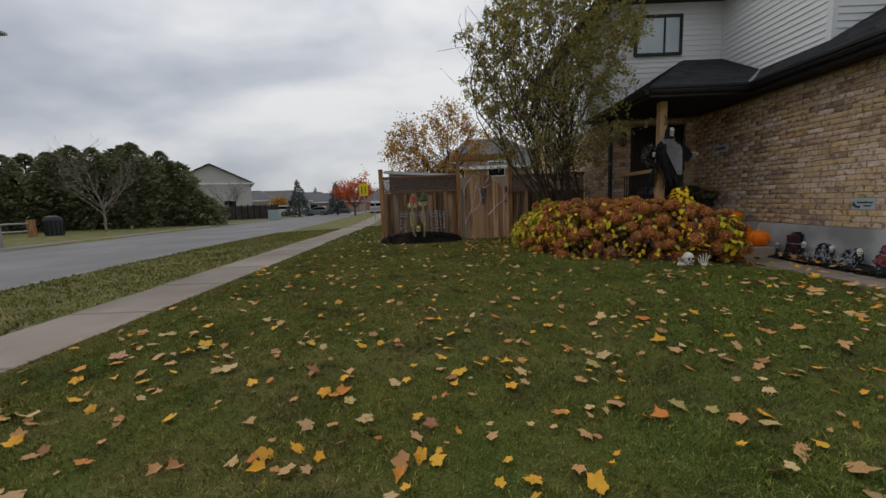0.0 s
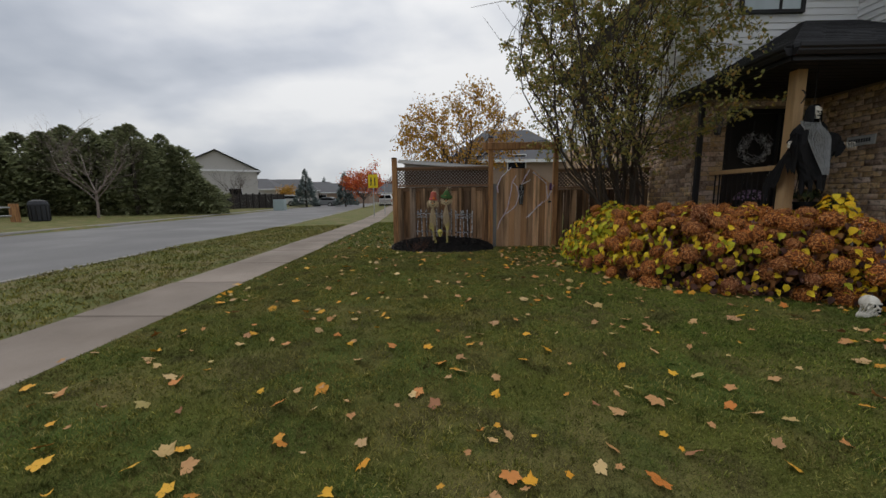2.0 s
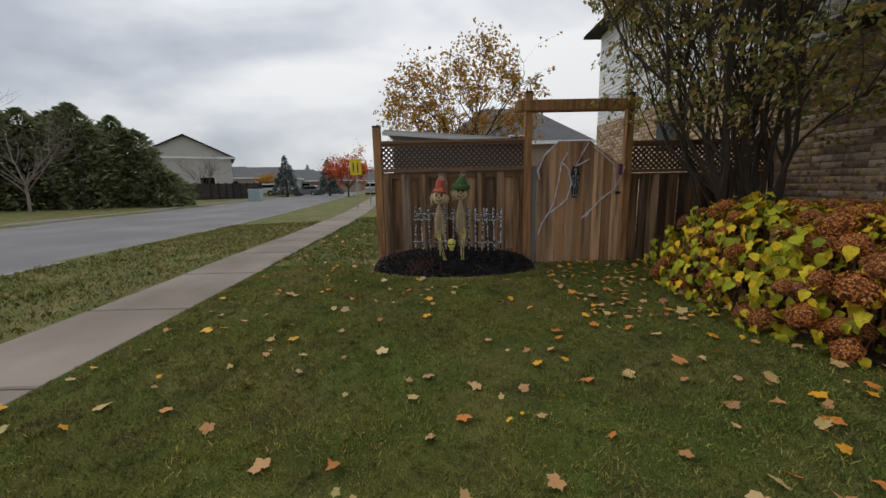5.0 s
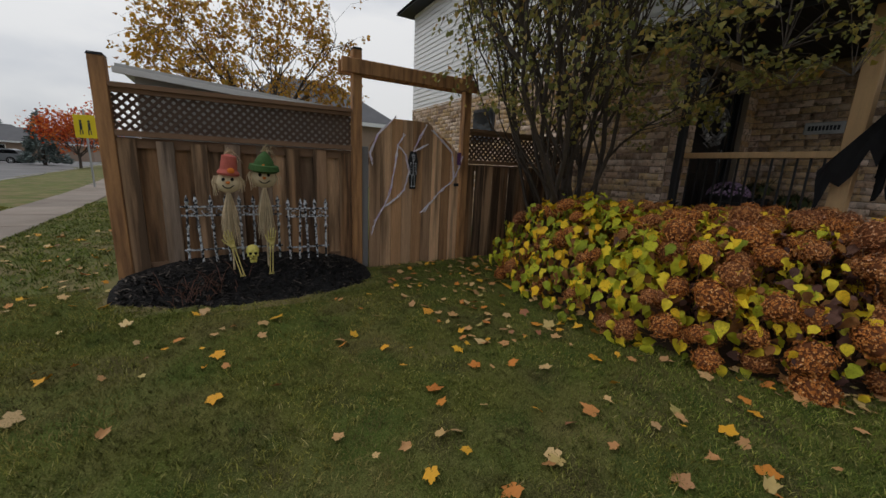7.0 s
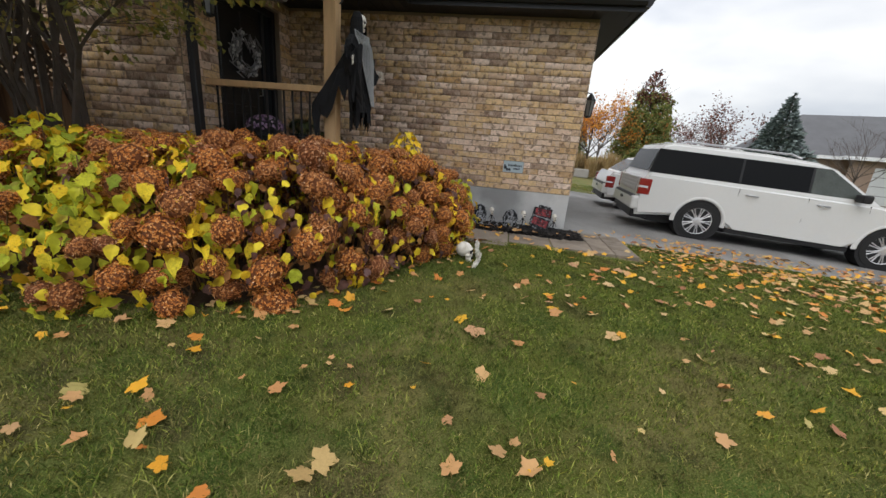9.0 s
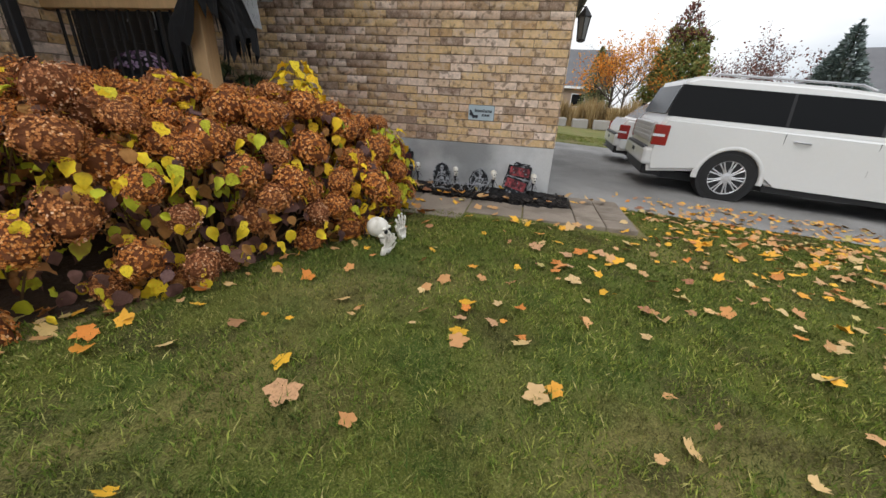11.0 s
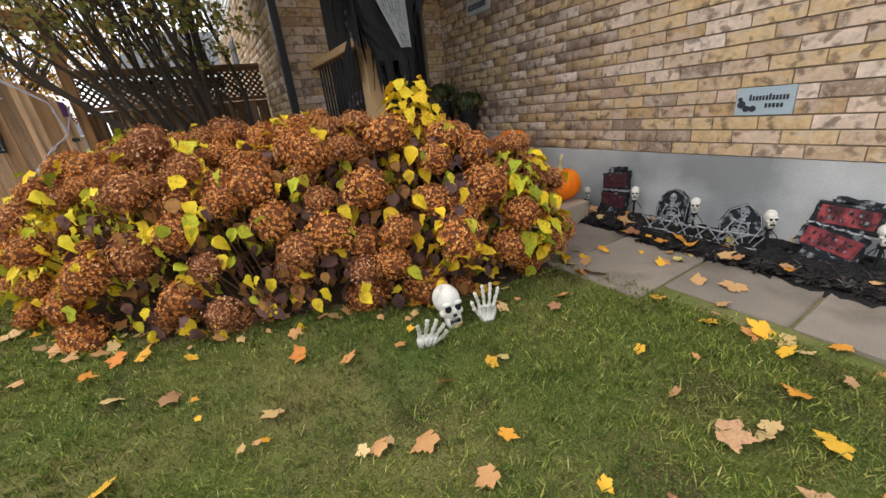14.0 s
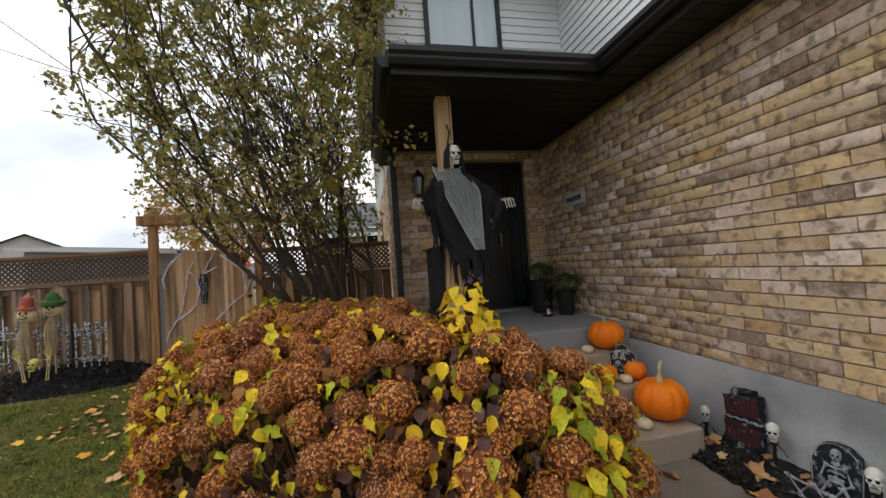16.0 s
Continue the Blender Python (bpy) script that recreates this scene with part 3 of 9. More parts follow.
ROWS_T = 0.14
def shingle_rows(parent, eave_a, eave_b, top_a, top_b, rows, length=0.33):
    """Courses of shingle tabs over a sloping face: low edge a-b, high edge top_a-top_b; one mesh."""
    ea, eb, ta, tb = (Vector(v) for v in (eave_a, eave_b, top_a, top_b))
    nrm = (eb - ea).cross(ta - ea).normalized()
    if nrm.z < 0:
        nrm = -nrm
    vs, fs = [], []
    for r in range(rows):
        s0, s1 = r / rows, min(1.0, (r + 1.25) / rows)
        a0, b0, a1, b1 = ea.lerp(ta, s0), eb.lerp(tb, s0), ea.lerp(ta, s1), eb.lerp(tb, s1)
        w = (b0 - a0).length
        n = max(1, int(w / length))
        off = 0.5 * (r % 2) / n
        cuts = [0.0] + [min(1, max(0, (k + off) / n + random.uniform(-0.1, 0.1) / n)) for k in range(n + 1)] + [1.0]
        cuts = sorted(set(cuts))
        for c0, c1 in zip(cuts, cuts[1:]):
            if c1 - c0 < 0.02 / max(w, 0.1):
                continue
            g = 0.004 / max(w, 0.05)
            lift = nrm * random.uniform(0.012, 0.018)
            i0 = len(vs)
            vs += [a0.lerp(b0, c0 + g) + lift, a0.lerp(b0, c1 - g) + lift, a1.lerp(b1, c1 - g) + nrm * 0.003, a1.lerp(b1, c0 + g) + nrm * 0.003, a0.lerp(b0, c0 + g), a0.lerp(b0, c1 - g)]
            fs += [i0, i0 + 1, i0 + 2, i0 + 3, i0 + 4, i0 + 5, i0 + 1, i0]
    me = raw_mesh("shingles", vs, fs, 4, M_SHINGLE)
    ob = new("shingles", me)
    ob.parent = parent
    tagged(ob, kind="stuff")


XL, XR, YF = 4.0, EAVE_X, EAVE_Y
zt = 4.39
d = (zt - EAVE_Z) / PITCH                 # plan run of the porch roof
porch_roof = roof("roof_porch", [[(XL, YF, EAVE_Z), (XR, YF, EAVE_Z), (6.81, YF + 0.93, EAVE_Z + 0.517), (6.81, Y1, zt), (XL + 1.9, Y1, zt)],
                                 [(XL, YF, EAVE_Z), (XL + 1.9, Y1, zt), (XL, 9.9, EAVE_Z)], [(XL, 9.9, EAVE_Z), (XL + 1.9, Y1, zt), (FX0, 9.9, EAVE_Z + 0.1)]], "black shingled hip roof over the porch")
shingle_rows(porch_roof, (XL, YF, EAVE_Z), (XR + 0.93, YF, EAVE_Z), (XL + 1.9, Y1, zt), (XR + 0.93, Y1, zt), 17)
shingle_rows(porch_roof, (XL, Y1 + 0.0, EAVE_Z), (XL, YF, EAVE_Z), (XL + 1.9, Y1, zt), (XL + 1.9, Y1 - 0.01, zt), 15)
GY = 4.10                                 # front eave of the garage
GT = 2.5
garage_roof = roof("roof_garage", [[(XR, GY, EAVE_Z), (XR + GT, GY + GT, EAVE_Z + PITCH * GT), (XR + GT, WBY + 0.02, EAVE_Z + PITCH * GT), (6.81, WBY + 0.02, EAVE_Z + 0.517), (6.81, YF + 0.93, EAVE_Z + 0.517), (XR, YF, EAVE_Z)],
                                   [(XR, GY, EAVE_Z), (12.8, GY, EAVE_Z), (12.8, GY + GT, EAVE_Z + PITCH * GT), (XR + GT, GY + GT, EAVE_Z + PITCH * GT)]], "black shingled roof over the garage")
shingle_rows(garage_roof, (XR, YF, EAVE_Z), (XR, GY, EAVE_Z), (XR + 0.93, YF + 0.93, EAVE_Z + 0.517), (XR + 0.93, GY + 0.93, EAVE_Z + 0.517), 8)
shingle_rows(garage_roof, (XR + 0.93, WBY, EAVE_Z + 0.517), (XR + 0.93, GY + 0.93, EAVE_Z + 0.517), (XR + GT, WBY, EAVE_Z + PITCH * GT), (XR + GT, GY + GT, EAVE_Z + PITCH * GT), 13)
shingle_rows(garage_roof, (XR, GY, EAVE_Z), (12.8, GY, EAVE_Z), (XR + GT, GY + GT, EAVE_Z + PITCH * GT), (12.8, GY + GT, EAVE_Z + PITCH * GT), 20)
# flashing in the valley
bm = bmesh.new()
for s in (-1, 1):
    q = [(XR, YF, EAVE_Z + 0.022), (XR + 0.93, YF + 0.93, EAVE_Z + 0.539), (XR + 0.93 + (0.07 if s > 0 else 0), YF + 0.93 - (0.07 if s > 0 else -0.0), EAVE_Z + 0.545), (XR + (0.08 if s > 0 else -0.05), YF - (0.0 if s > 0 else -0.0), EAVE_Z + 0.03)]
    sheet(bm, q)
M_FLASH = mat("grey_flashing", (0.36, 0.37, 0.38), 0.5, 0.6, vary=0.1)
part("flashing", bm, M_FLASH, porch_roof)
main_roof = roof("roof_main", [[(3.75, 8.75, 5.74), (6.4, 8.75, 5.74), (9.0, 12.9, 7.6), (6.5, 12.9, 7.6)], [(3.75, 17.4, 5.74), (3.75, 8.75, 5.74), (6.5, 12.9, 7.6)],
                               [(6.4, 8.75, 5.74), (6.4, 6.2, 5.74), (9.6, 9.5, 7.2), (9.0, 12.9, 7.6)], [(6.4, 6.2, 5.74), (12.9, 6.2, 5.74), (9.6, 9.5, 7.2)],
                               [(12.9, 6.2, 5.74), (12.9, 17.4, 5.74), (6.5, 12.9, 7.6), (9.0, 12.9, 7.6), (9.6, 9.5, 7.2)], [(12.9, 17.4, 5.74), (3.75, 17.4, 5.74), (6.5, 12.9, 7.6)]], "black shingled main roof")

# soffits and gutters
bm = bmesh.new()
box(bm, (XL + 0.02, YF + 0.02, ZS), (WX, Y1, ZS + 0.03))
box(bm, (XL + 0.02, Y1, ZS), (FX0, 9.9, ZS + 0.03))
box(bm, (XR + 0.02, GY + 0.02, ZS), (WX, YF + 0.02, ZS + 0.03))
box(bm, (WX, GY + 0.02, ZS), (12.8, Y0, ZS + 0.03))
for k in range(14):
    yk = YF + 0.12 + 0.15 * k
    box(bm, (XL + 0.04, yk, ZS - 0.006), (WX - 0.02, yk + 0.012, ZS))
for k in range(20):
    yk = GY + 0.12 + 0.15 * k
    box(bm, (XR + 0.03, yk, ZS - 0.006), (WX - 0.01, yk + 0.012, ZS))
solo("soffit", bm, M_SOFFIT, "black slatted porch soffit", "soffit", "structure")
bm = bmesh.new()
box(bm, (3.77, 8.77, 5.66), (6.42, Y1, 5.70)); box(bm, (6.42, 6.22, 5.66), (6.8, Y1, 5.70)); box(bm, (6.8, 6.22, 5.66), (12.8, WBY, 5.70)); box(bm, (3.77, Y1, 5.66), (FX0, 17.3, 5.70))
solo("soffit_upper", bm, M_SOFFIT, "black upper soffit", "soffit", "structure")


def gutter(a, b, side):
    """A K-shaped gutter between two points, opening upwards; side: outward."""
    bm = bmesh.new()
    a, b, s = Vector(a), Vector(b), Vector(side)
    prof = [(0.0, 0.0), (0.06, 0.0), (0.085, 0.04), (0.085, 0.06), (0.11, 0.085), (0.11, 0.125), (0.095, 0.125), (0.095, 0.09), (0.0, 0.09)]
    ra, rb = ([bm.verts.new(p + s * o + Vector((0, 0, z))) for o, z in prof] for p in (a, b))
    k = len(prof)
    for i in range(k):
        bm.faces.new((ra[i], ra[(i + 1) % k], rb[(i + 1) % k], rb[i]))
    bm.faces.new(ra)
    bm.faces.new(rb[::-1])
    bmesh.ops.recalc_face_normals(bm, faces=bm.faces[:])
    g = solo("gutter", bm, M_BLACK, "black metal eaves gutter", "gutter", "structure")
    f_ = bmesh.new()
    box(f_, (min(a.x, b.x) - (0 if s.x == 0 else 0.0), min(a.y, b.y), ZS - 0.02), (max(a.x, b.x) + 0.015, max(a.y, b.y) + 0.015, EAVE_Z))
    solo("fascia", f_, M_BLACK, "black fascia board", "fascia", "structure")


gutter((XL, YF, ZS + 0.035), (XR, YF, ZS + 0.035), (0, -1, 0))
gutter((XL, YF, ZS + 0.035), (XL, 9.9, ZS + 0.035), (-1, 0, 0))
gutter((XR, GY, ZS + 0.035), (XR, YF, ZS + 0.035), (-1, 0, 0))
gutter((XR, GY, ZS + 0.035), (12.8, GY, ZS + 0.035), (0, -1, 0))

# ---- porch, door, window and fittings of the house ----
PZ = 0.80
M_STEP = mat("step_concrete", (0.33, 0.265, 0.20), 0.9, vary=0.25, scale=2.5, grain=90, bump=0.35, second=(0.18, 0.14, 0.10), second_at=0.57, second_scale=2.4)
M_SLAB = mat("porch_concrete", (0.27, 0.27, 0.265), 0.85, vary=0.15, scale=1.4, grain=70, bump=0.2)
M_GLASS = mat("window_glass", (0.02, 0.024, 0.027), 0.04, vary=0.05, scale=0.5, bump=0.0, spec=0.35)
M_PALEG = mat("pale_curtained_glass", (0.55, 0.63, 0.67), 0.06, vary=0.12, scale=1.2, bump=0.0, spec=0.7, stretch=(6, 6, 0.3))
M_DOOR = mat("black_door_paint", (0.010, 0.010, 0.011), 0.35, vary=0.1, scale=2, bump=0.02, spec=0.45)
porch = thing("porch", (5.3, 8.2, 0), label="grey concrete porch slab with tan steps", category="porch", kind="structure")
part("platform", boxed((4.42, 7.6, 0.0), (WX - 0.014, Y1 + 0.005, PZ), 0.012), M_SLAB, porch)
for y_a, y_b, z_ in ((6.5, 6.92, 0.25), (6.9, 7.30, 0.44), (7.27, 7.6, 0.62)):
    part("step", boxed((4.75, y_a, -0.02), (5.97 if z_ < 0.5 else 6.05, y_b + 0.0, z_), 0.014, seg=2), M_STEP, porch, "tan precast concrete step")

door = thing("door_1", (5.36, Y1, PZ), label="black front door with dark glass sidelight under the porch", category="door", kind="structure")
part("door_frame", boxed((4.70, Y1 + 0.06, PZ), (4.78, Y1 + 0.2, 2.92), 0.004), M_DOOR, door)
part("door_frame", boxed((5.94, Y1 + 0.06, PZ), (6.02, Y1 + 0.2, 2.92), 0.004), M_DOOR, door)
part("door_frame", boxed((4.78, Y1 + 0.06, 2.84), (5.94, Y1 + 0.2, 2.92), 0.004), M_DOOR, door)
part("door_frame", boxed((5.70, Y1 + 0.07, PZ), (5.76, Y1 + 0.2, 2.84), 0.004), M_DOOR, door)
bm = boxed((4.78, Y1 + 0.10, PZ + 0.02), (5.70, Y1 + 0.15, 2.84), 0.003)
for z_a, z_b in ((0.95, 1.45), (1.55, 2.72)):
    for x_a, x_b in ((4.87, 5.20), (5.28, 5.61)):
        box(bm, (x_a, Y1 + 0.088, z_a), (x_b, Y1 + 0.102, z_b), 0.006)
part("door_leaf", bm, M_DOOR, door)
part("sidelight", boxed((5.76, Y1 + 0.12, PZ + 0.1), (5.94, Y1 + 0.13, 2.84)), M_GLASS, door, "dark glass sidelight")
part("sill", boxed((4.70, Y1 - 0.05, PZ), (6.02, Y1 + 0.2, PZ + 0.035), 0.005), M_FLASH, door, "pale metal door sill")
bm = bmesh.new()
tube(bm, [(5.63, Y1 + 0.1, 1.72), (5.63, Y1 + 0.05, 1.72), (5.63, Y1 + 0.05, 1.9), (5.63, Y1 + 0.1, 1.9)], 0.009, 8)
part("door_handle", bm, M_FLASH, door, "metal pull handle", smooth=True)

# upper window
window = thing("window_1", (5.3, Y1, 4.5), label="black-framed upper window with a pale blind", category="window", kind="structure")
wx0, wx1, wz0, wz1 = 4.72, 5.83, 4.50, 5.40
for lo, hi in (((wx0, Y1 - 0.075, wz0), (wx0 + 0.06, Y1 + 0.05, wz1)), ((wx1 - 0.06, Y1 - 0.075, wz0), (wx1, Y1 + 0.05, wz1)), ((wx0 + 0.06, Y1 - 0.075, wz0), (wx1 - 0.06, Y1 + 0.05, wz0 + 0.06)), ((wx0 + 0.06, Y1 - 0.075, wz1 - 0.06), (wx1 - 0.06, Y1 + 0.05, wz1))):
    part("window_frame", boxed(lo, hi, 0.004), M_BLACK, window)
part("mullion", boxed((5.40, Y1 - 0.06, wz0 + 0.06), (5.44, Y1 + 0.04, wz1 - 0.06), 0.003), M_BLACK, window)
part("pane", boxed((wx0 + 0.06, Y1 - 0.04, wz0 + 0.06), (5.40, Y1 - 0.034, wz1 - 0.06)), M_PALEG, window)
part("pane", boxed((5.44, Y1 - 0.04, wz0 + 0.06), (wx1 - 0.06, Y1 - 0.034, wz1 - 0.06)), M_PALEG, window)

# side window in the brick behind the fence
win2 = thing("window_2", (FX0, 13.2, 2.2), label="small dark window in the side wall", category="window", kind="structure")
part("window_frame", boxed((FX0 - 0.03, 12.9, 2.05), (FX0 + 0.01, 13.7, 2.75), 0.005), M_BLACK, win2)
part("pane", boxed((FX0 - 0.036, 12.96, 2.11), (FX0 - 0.031, 13.64, 2.69)), M_GLASS, win2)

# downpipe
bm = bmesh.new()
box(bm, (4.10, 8.99, 0.25), (4.18, 9.07, 2.98), 0.008)
tube(bm, [(4.14, 9.03, 2.95), (4.10, 9.03, 3.05), (4.03, 9.03, 3.12)], 0.035, 8)
downpipe = solo("downpipe", bm, M_BLACK, "black metal downpipe at the house corner", "downpipe", "structure")

# porch post of pine and railing
post = thing("porch_post", (4.52, 7.62, PZ), label="pale pine post holding up the porch roof", category="post", kind="structure")
bm = boxed((4.45, 7.55, PZ + 0.02), (4.59, 7.69, ZS), 0.006)
part("shaft", bm, M_PINE, post)
part("base_plate", boxed((4.43, 7.53, PZ), (4.61, 7.71, PZ + 0.02), 0.003), M_BLACK, post)
bm = bmesh.new()
tube(bm, [(4.53, 7.54, 2.62), (4.53, 7.50, 2.66), (4.54, 7.49, 2.72), (4.53, 7.52, 2.78), (4.53, 7.545, 2.80)], 0.008, 7)
part("hook", bm, M_BLACK, post, "dark iron plant hook", smooth=True)
rail = thing("porch_railing", (4.52, 8.4, PZ), label="pine handrail on black metal balusters", category="railing")
part("handrail", boxed((4.46, 7.69, 1.72), (4.58, Y1 - 0.01, 1.79), 0.006), M_PINE, rail, "pale pine handrail")
part("bottom_rail", boxed((4.49, 7.69, 0.9), (4.55, Y1 - 0.01, 0.94), 0.003), M_BLACK, rail)
bal = mesh_of("baluster", boxed((-0.009, -0.009, 0.0), (0.009, 0.009, 0.78)), M_BLACK)
for k in range(13):
    piece("baluster", bal, rail, Matrix.Translation((4.52, 7.79 + 0.108 * k, 0.94)))

# coach lamps on the garage front and by the door
M_LAMPGLASS = mat("lamp_glass", (0.16, 0.165, 0.165), 0.1, vary=0.05, bump=0.0, spec=0.7)


def coach_lamp(base, out, label):
    """Black lantern on a wall bracket; out: the way out of the wall."""
    t = thing("wall_lamp", base, label=label, category="lamp")
    o, s = Vector(out), Vector(base)
    bm = bmesh.new()
    lathe(bm, [(0.05, 0.0), (0.055, 0.015), (0.02, 0.03)], 12, (0, 0, 0), Matrix.Translation(s) @ Vector((0, 0, 1)).rotation_difference(o).to_matrix().to_4x4())
    tube(bm, [s + o * 0.02, s + o * 0.08 + Vector((0, 0, 0.08)), s + o * 0.13 + Vector((0, 0, 0.06))], 0.009, 7)
    part("bracket", bm, M_BLACK, t)
    c = s + o * 0.13
    bm = bmesh.new()
    lathe(bm, [(0.085, -0.02), (0.09, -0.03), (0.045, 0.03), (0.02, 0.06), (0.008, 0.08)], 6, c)
    part("cap", bm, M_BLACK, t)
    for k in range(6):
        bm = bmesh.new()
        a = k * math.pi / 3
        tube(bm, [c + Vector((0.075 * math.cos(a), 0.075 * math.sin(a), -0.03)), c + Vector((0.05 * math.cos(a), 0.05 * math.sin(a), -0.26))], 0.006, 5)
        part("cage_bar", bm, M_BLACK, t)
    bm = bmesh.new()
    lathe(bm, [(0.055, -0.26), (0.055, -0.275), (0.02, -0.29)], 6, c)
    part("base", bm, M_BLACK, t)
    bm = bmesh.new()
    lathe(bm, [(0.045, -0.255), (0.068, -0.035)], 6, c)
    part("glass", bm, M_LAMPGLASS, t)
    return t


coach_lamp((6.72, Y0 - 0.014, 2.12), (0, -1, 0), "black coach lantern on the garage front")
coach_lamp((4.47, Y1, 2.72), (0, -1, 0), "black coach lantern beside the front door")

# builder's plaque and the name board, with plain bars for their writing
M_PLAQUE = mat("plaque_stone", (0.36, 0.43, 0.47), 0.8, vary=0.12, scale=9, grain=80, bump=0.15)
M_INK = mat("dark_ink", (0.03, 0.035, 0.045), 0.7, vary=0.1)
plaque = thing("builder_plaque", (WX, 5.455, 0.955), label="blue-grey stone plaque with dark writing set in brick", category="plaque")
part("stone", boxed((WX - 0.020, 5.30, 0.915), (WX + 0.02, 5.612, 1.088), 0.004), M_PLAQUE, plaque)
bm = bmesh.new()
for k in range(12):
    y_ = 5.53 - 0.0175 * k
    box(bm, (WX - 0.0225, y_ - 0.006, 1.008), (WX - 0.0195, y_ + 0.006, 1.036 if k not in (0, 6) else 1.046))
for k in range(5):
    y_ = 5.44 - 0.02 * k
    box(bm, (WX - 0.0225, y_ - 0.007, 0.962), (WX - 0.0195, y_ + 0.007, 0.988))
part("lettering", bm, M_INK, plaque)
bm = bmesh.new()
for cy, cz, r in ((5.575, 0.985, 0.024), (5.545, 0.958, 0.02), (5.51, 0.958, 0.02), (5.585, 1.018, 0.014)):
    lathe(bm, [(r, 0), (r, 0.002)], 14, (0, 0, 0), Matrix.Translation((WX - 0.020, cy, cz)) @ pose(0, 0, 0, 0, -90, 0))
    lathe(bm, [(r * 0.6, 0.0021), (r * 0.6, 0.003)], 12, (0, 0, 0), Matrix.Translation((WX - 0.020, cy, cz)) @ pose(0, 0, 0, 0, -90, 0))
part("emblem", bm, M_INK, plaque)
board = thing("name_board", (WX, 8.35, 2.2), label="grey weathered name board on the porch brick", category="sign")
part("panel", boxed((WX - 0.035, 8.13, 2.13), (WX - 0.013, 8.57, 2.29), 0.012), mat("weathered_board", (0.42, 0.43, 0.43), 0.85, vary=0.3, scale=8, grain=60, bump=0.2), board)
bm = bmesh.new()
for k in range(9):
    box(bm, (WX - 0.038, 8.50 - 0.037 * k, 2.18), (WX - 0.0345, 8.525 - 0.037 * k, 2.24))
part("lettering", bm, M_INK, board)

# wreath on the door
M_TWIG = mat("bleached_twig", (0.26, 0.26, 0.27), 0.9, vary=0.3, island=0.35)
wreath = thing("wreath", (5.28, Y1 + 0.06, 2.2), label="pale grey twig wreath hung on the black door", category="wreath")
bm = bmesh.new()
for k in range(150):
    a = random.uniform(0, 6.283)
    r = random.gauss(0.22, 0.045)
    c = Vector((5.28 + r * math.cos(a), Y1 + 0.05 + random.uniform(-0.05, 0.02), 2.2 + r * math.sin(a)))
    d = Vector((-math.sin(a) + random.uniform(-0.9, 0.9), random.uniform(-0.5, 0.3), math.cos(a) + random.uniform(-0.9, 0.9))).normalized() * random.uniform(0.03, 0.08)
    tube(bm, [c - d, c + d * 0.2, c + d], [0.006, 0.009, 0.002], 4, False)
tagged(part("twig", bm, M_TWIG, wreath), kind="stuff")
bm = bmesh.new()
for k in range(26):
    a = random.uniform(0, 6.283)
    c = Vector((5.28 + 0.23 * math.cos(a), Y1 + 0.02, 2.2 + 0.23 * math.sin(a)))
    bmesh.ops.create_icosphere(bm, subdivisions=1, radius=random.uniform(0.018, 0.032), matrix=Matrix.Translation(c + Vector((random.uniform(-.05, .05), 0, random.uniform(-.05, .05)))))
tagged(part("flower", bm, mat("pale_flower", (0.5, 0.5, 0.5), 0.8, vary=0.2, island=0.2), wreath, "small pale flowers"), kind="stuff")

# planters by the door
M_POT = mat("dark_pot", (0.014, 0.014, 0.016), 0.5, vary=0.15, scale=5, bump=0.05)
M_LEAFG = ramp_by_piece("pot_leaf", [(0, (0.02, 0.035, 0.012)), (0.5, (0.04, 0.055, 0.015)), (0.85, (0.11, 0.11, 0.03)), (1, (0.10, 0.035, 0.03))], island=True, rough=0.6, bump=0.1)
M_MUM = ramp_by_piece("mum_petal", [(0, (0.16, 0.09, 0.17)), (0.5, (0.30, 0.2, 0.32)), (1, (0.42, 0.34, 0.44))], island=True, rough=0.8, bump=0.1)


def leaf_cloud(bm, centre, radius, count, size, squash=0.8, top=False):
    for _ in range(count):
        d = Vector((random.gauss(0, 1), random.gauss(0, 1), random.gauss(0, 1))).normalized()
        if top and d.z < -0.1:
            d.z = -d.z
        p = Vector(centre) + Vector((d.x, d.y, d.z * squash)) * radius * random.uniform(0.75, 1.05)
        t = d.cross(Vector((random.uniform(-1, 1), random.uniform(-1, 1), random.uniform(-1, 1)))).normalized()
        u = (d + t * 0.6).normalized().cross(t)
        s = size * random.uniform(0.6, 1.2)
        sheet(bm, [p - t * s, p + u * s * 0.45, p + t * s, p - u * s * 0.45])


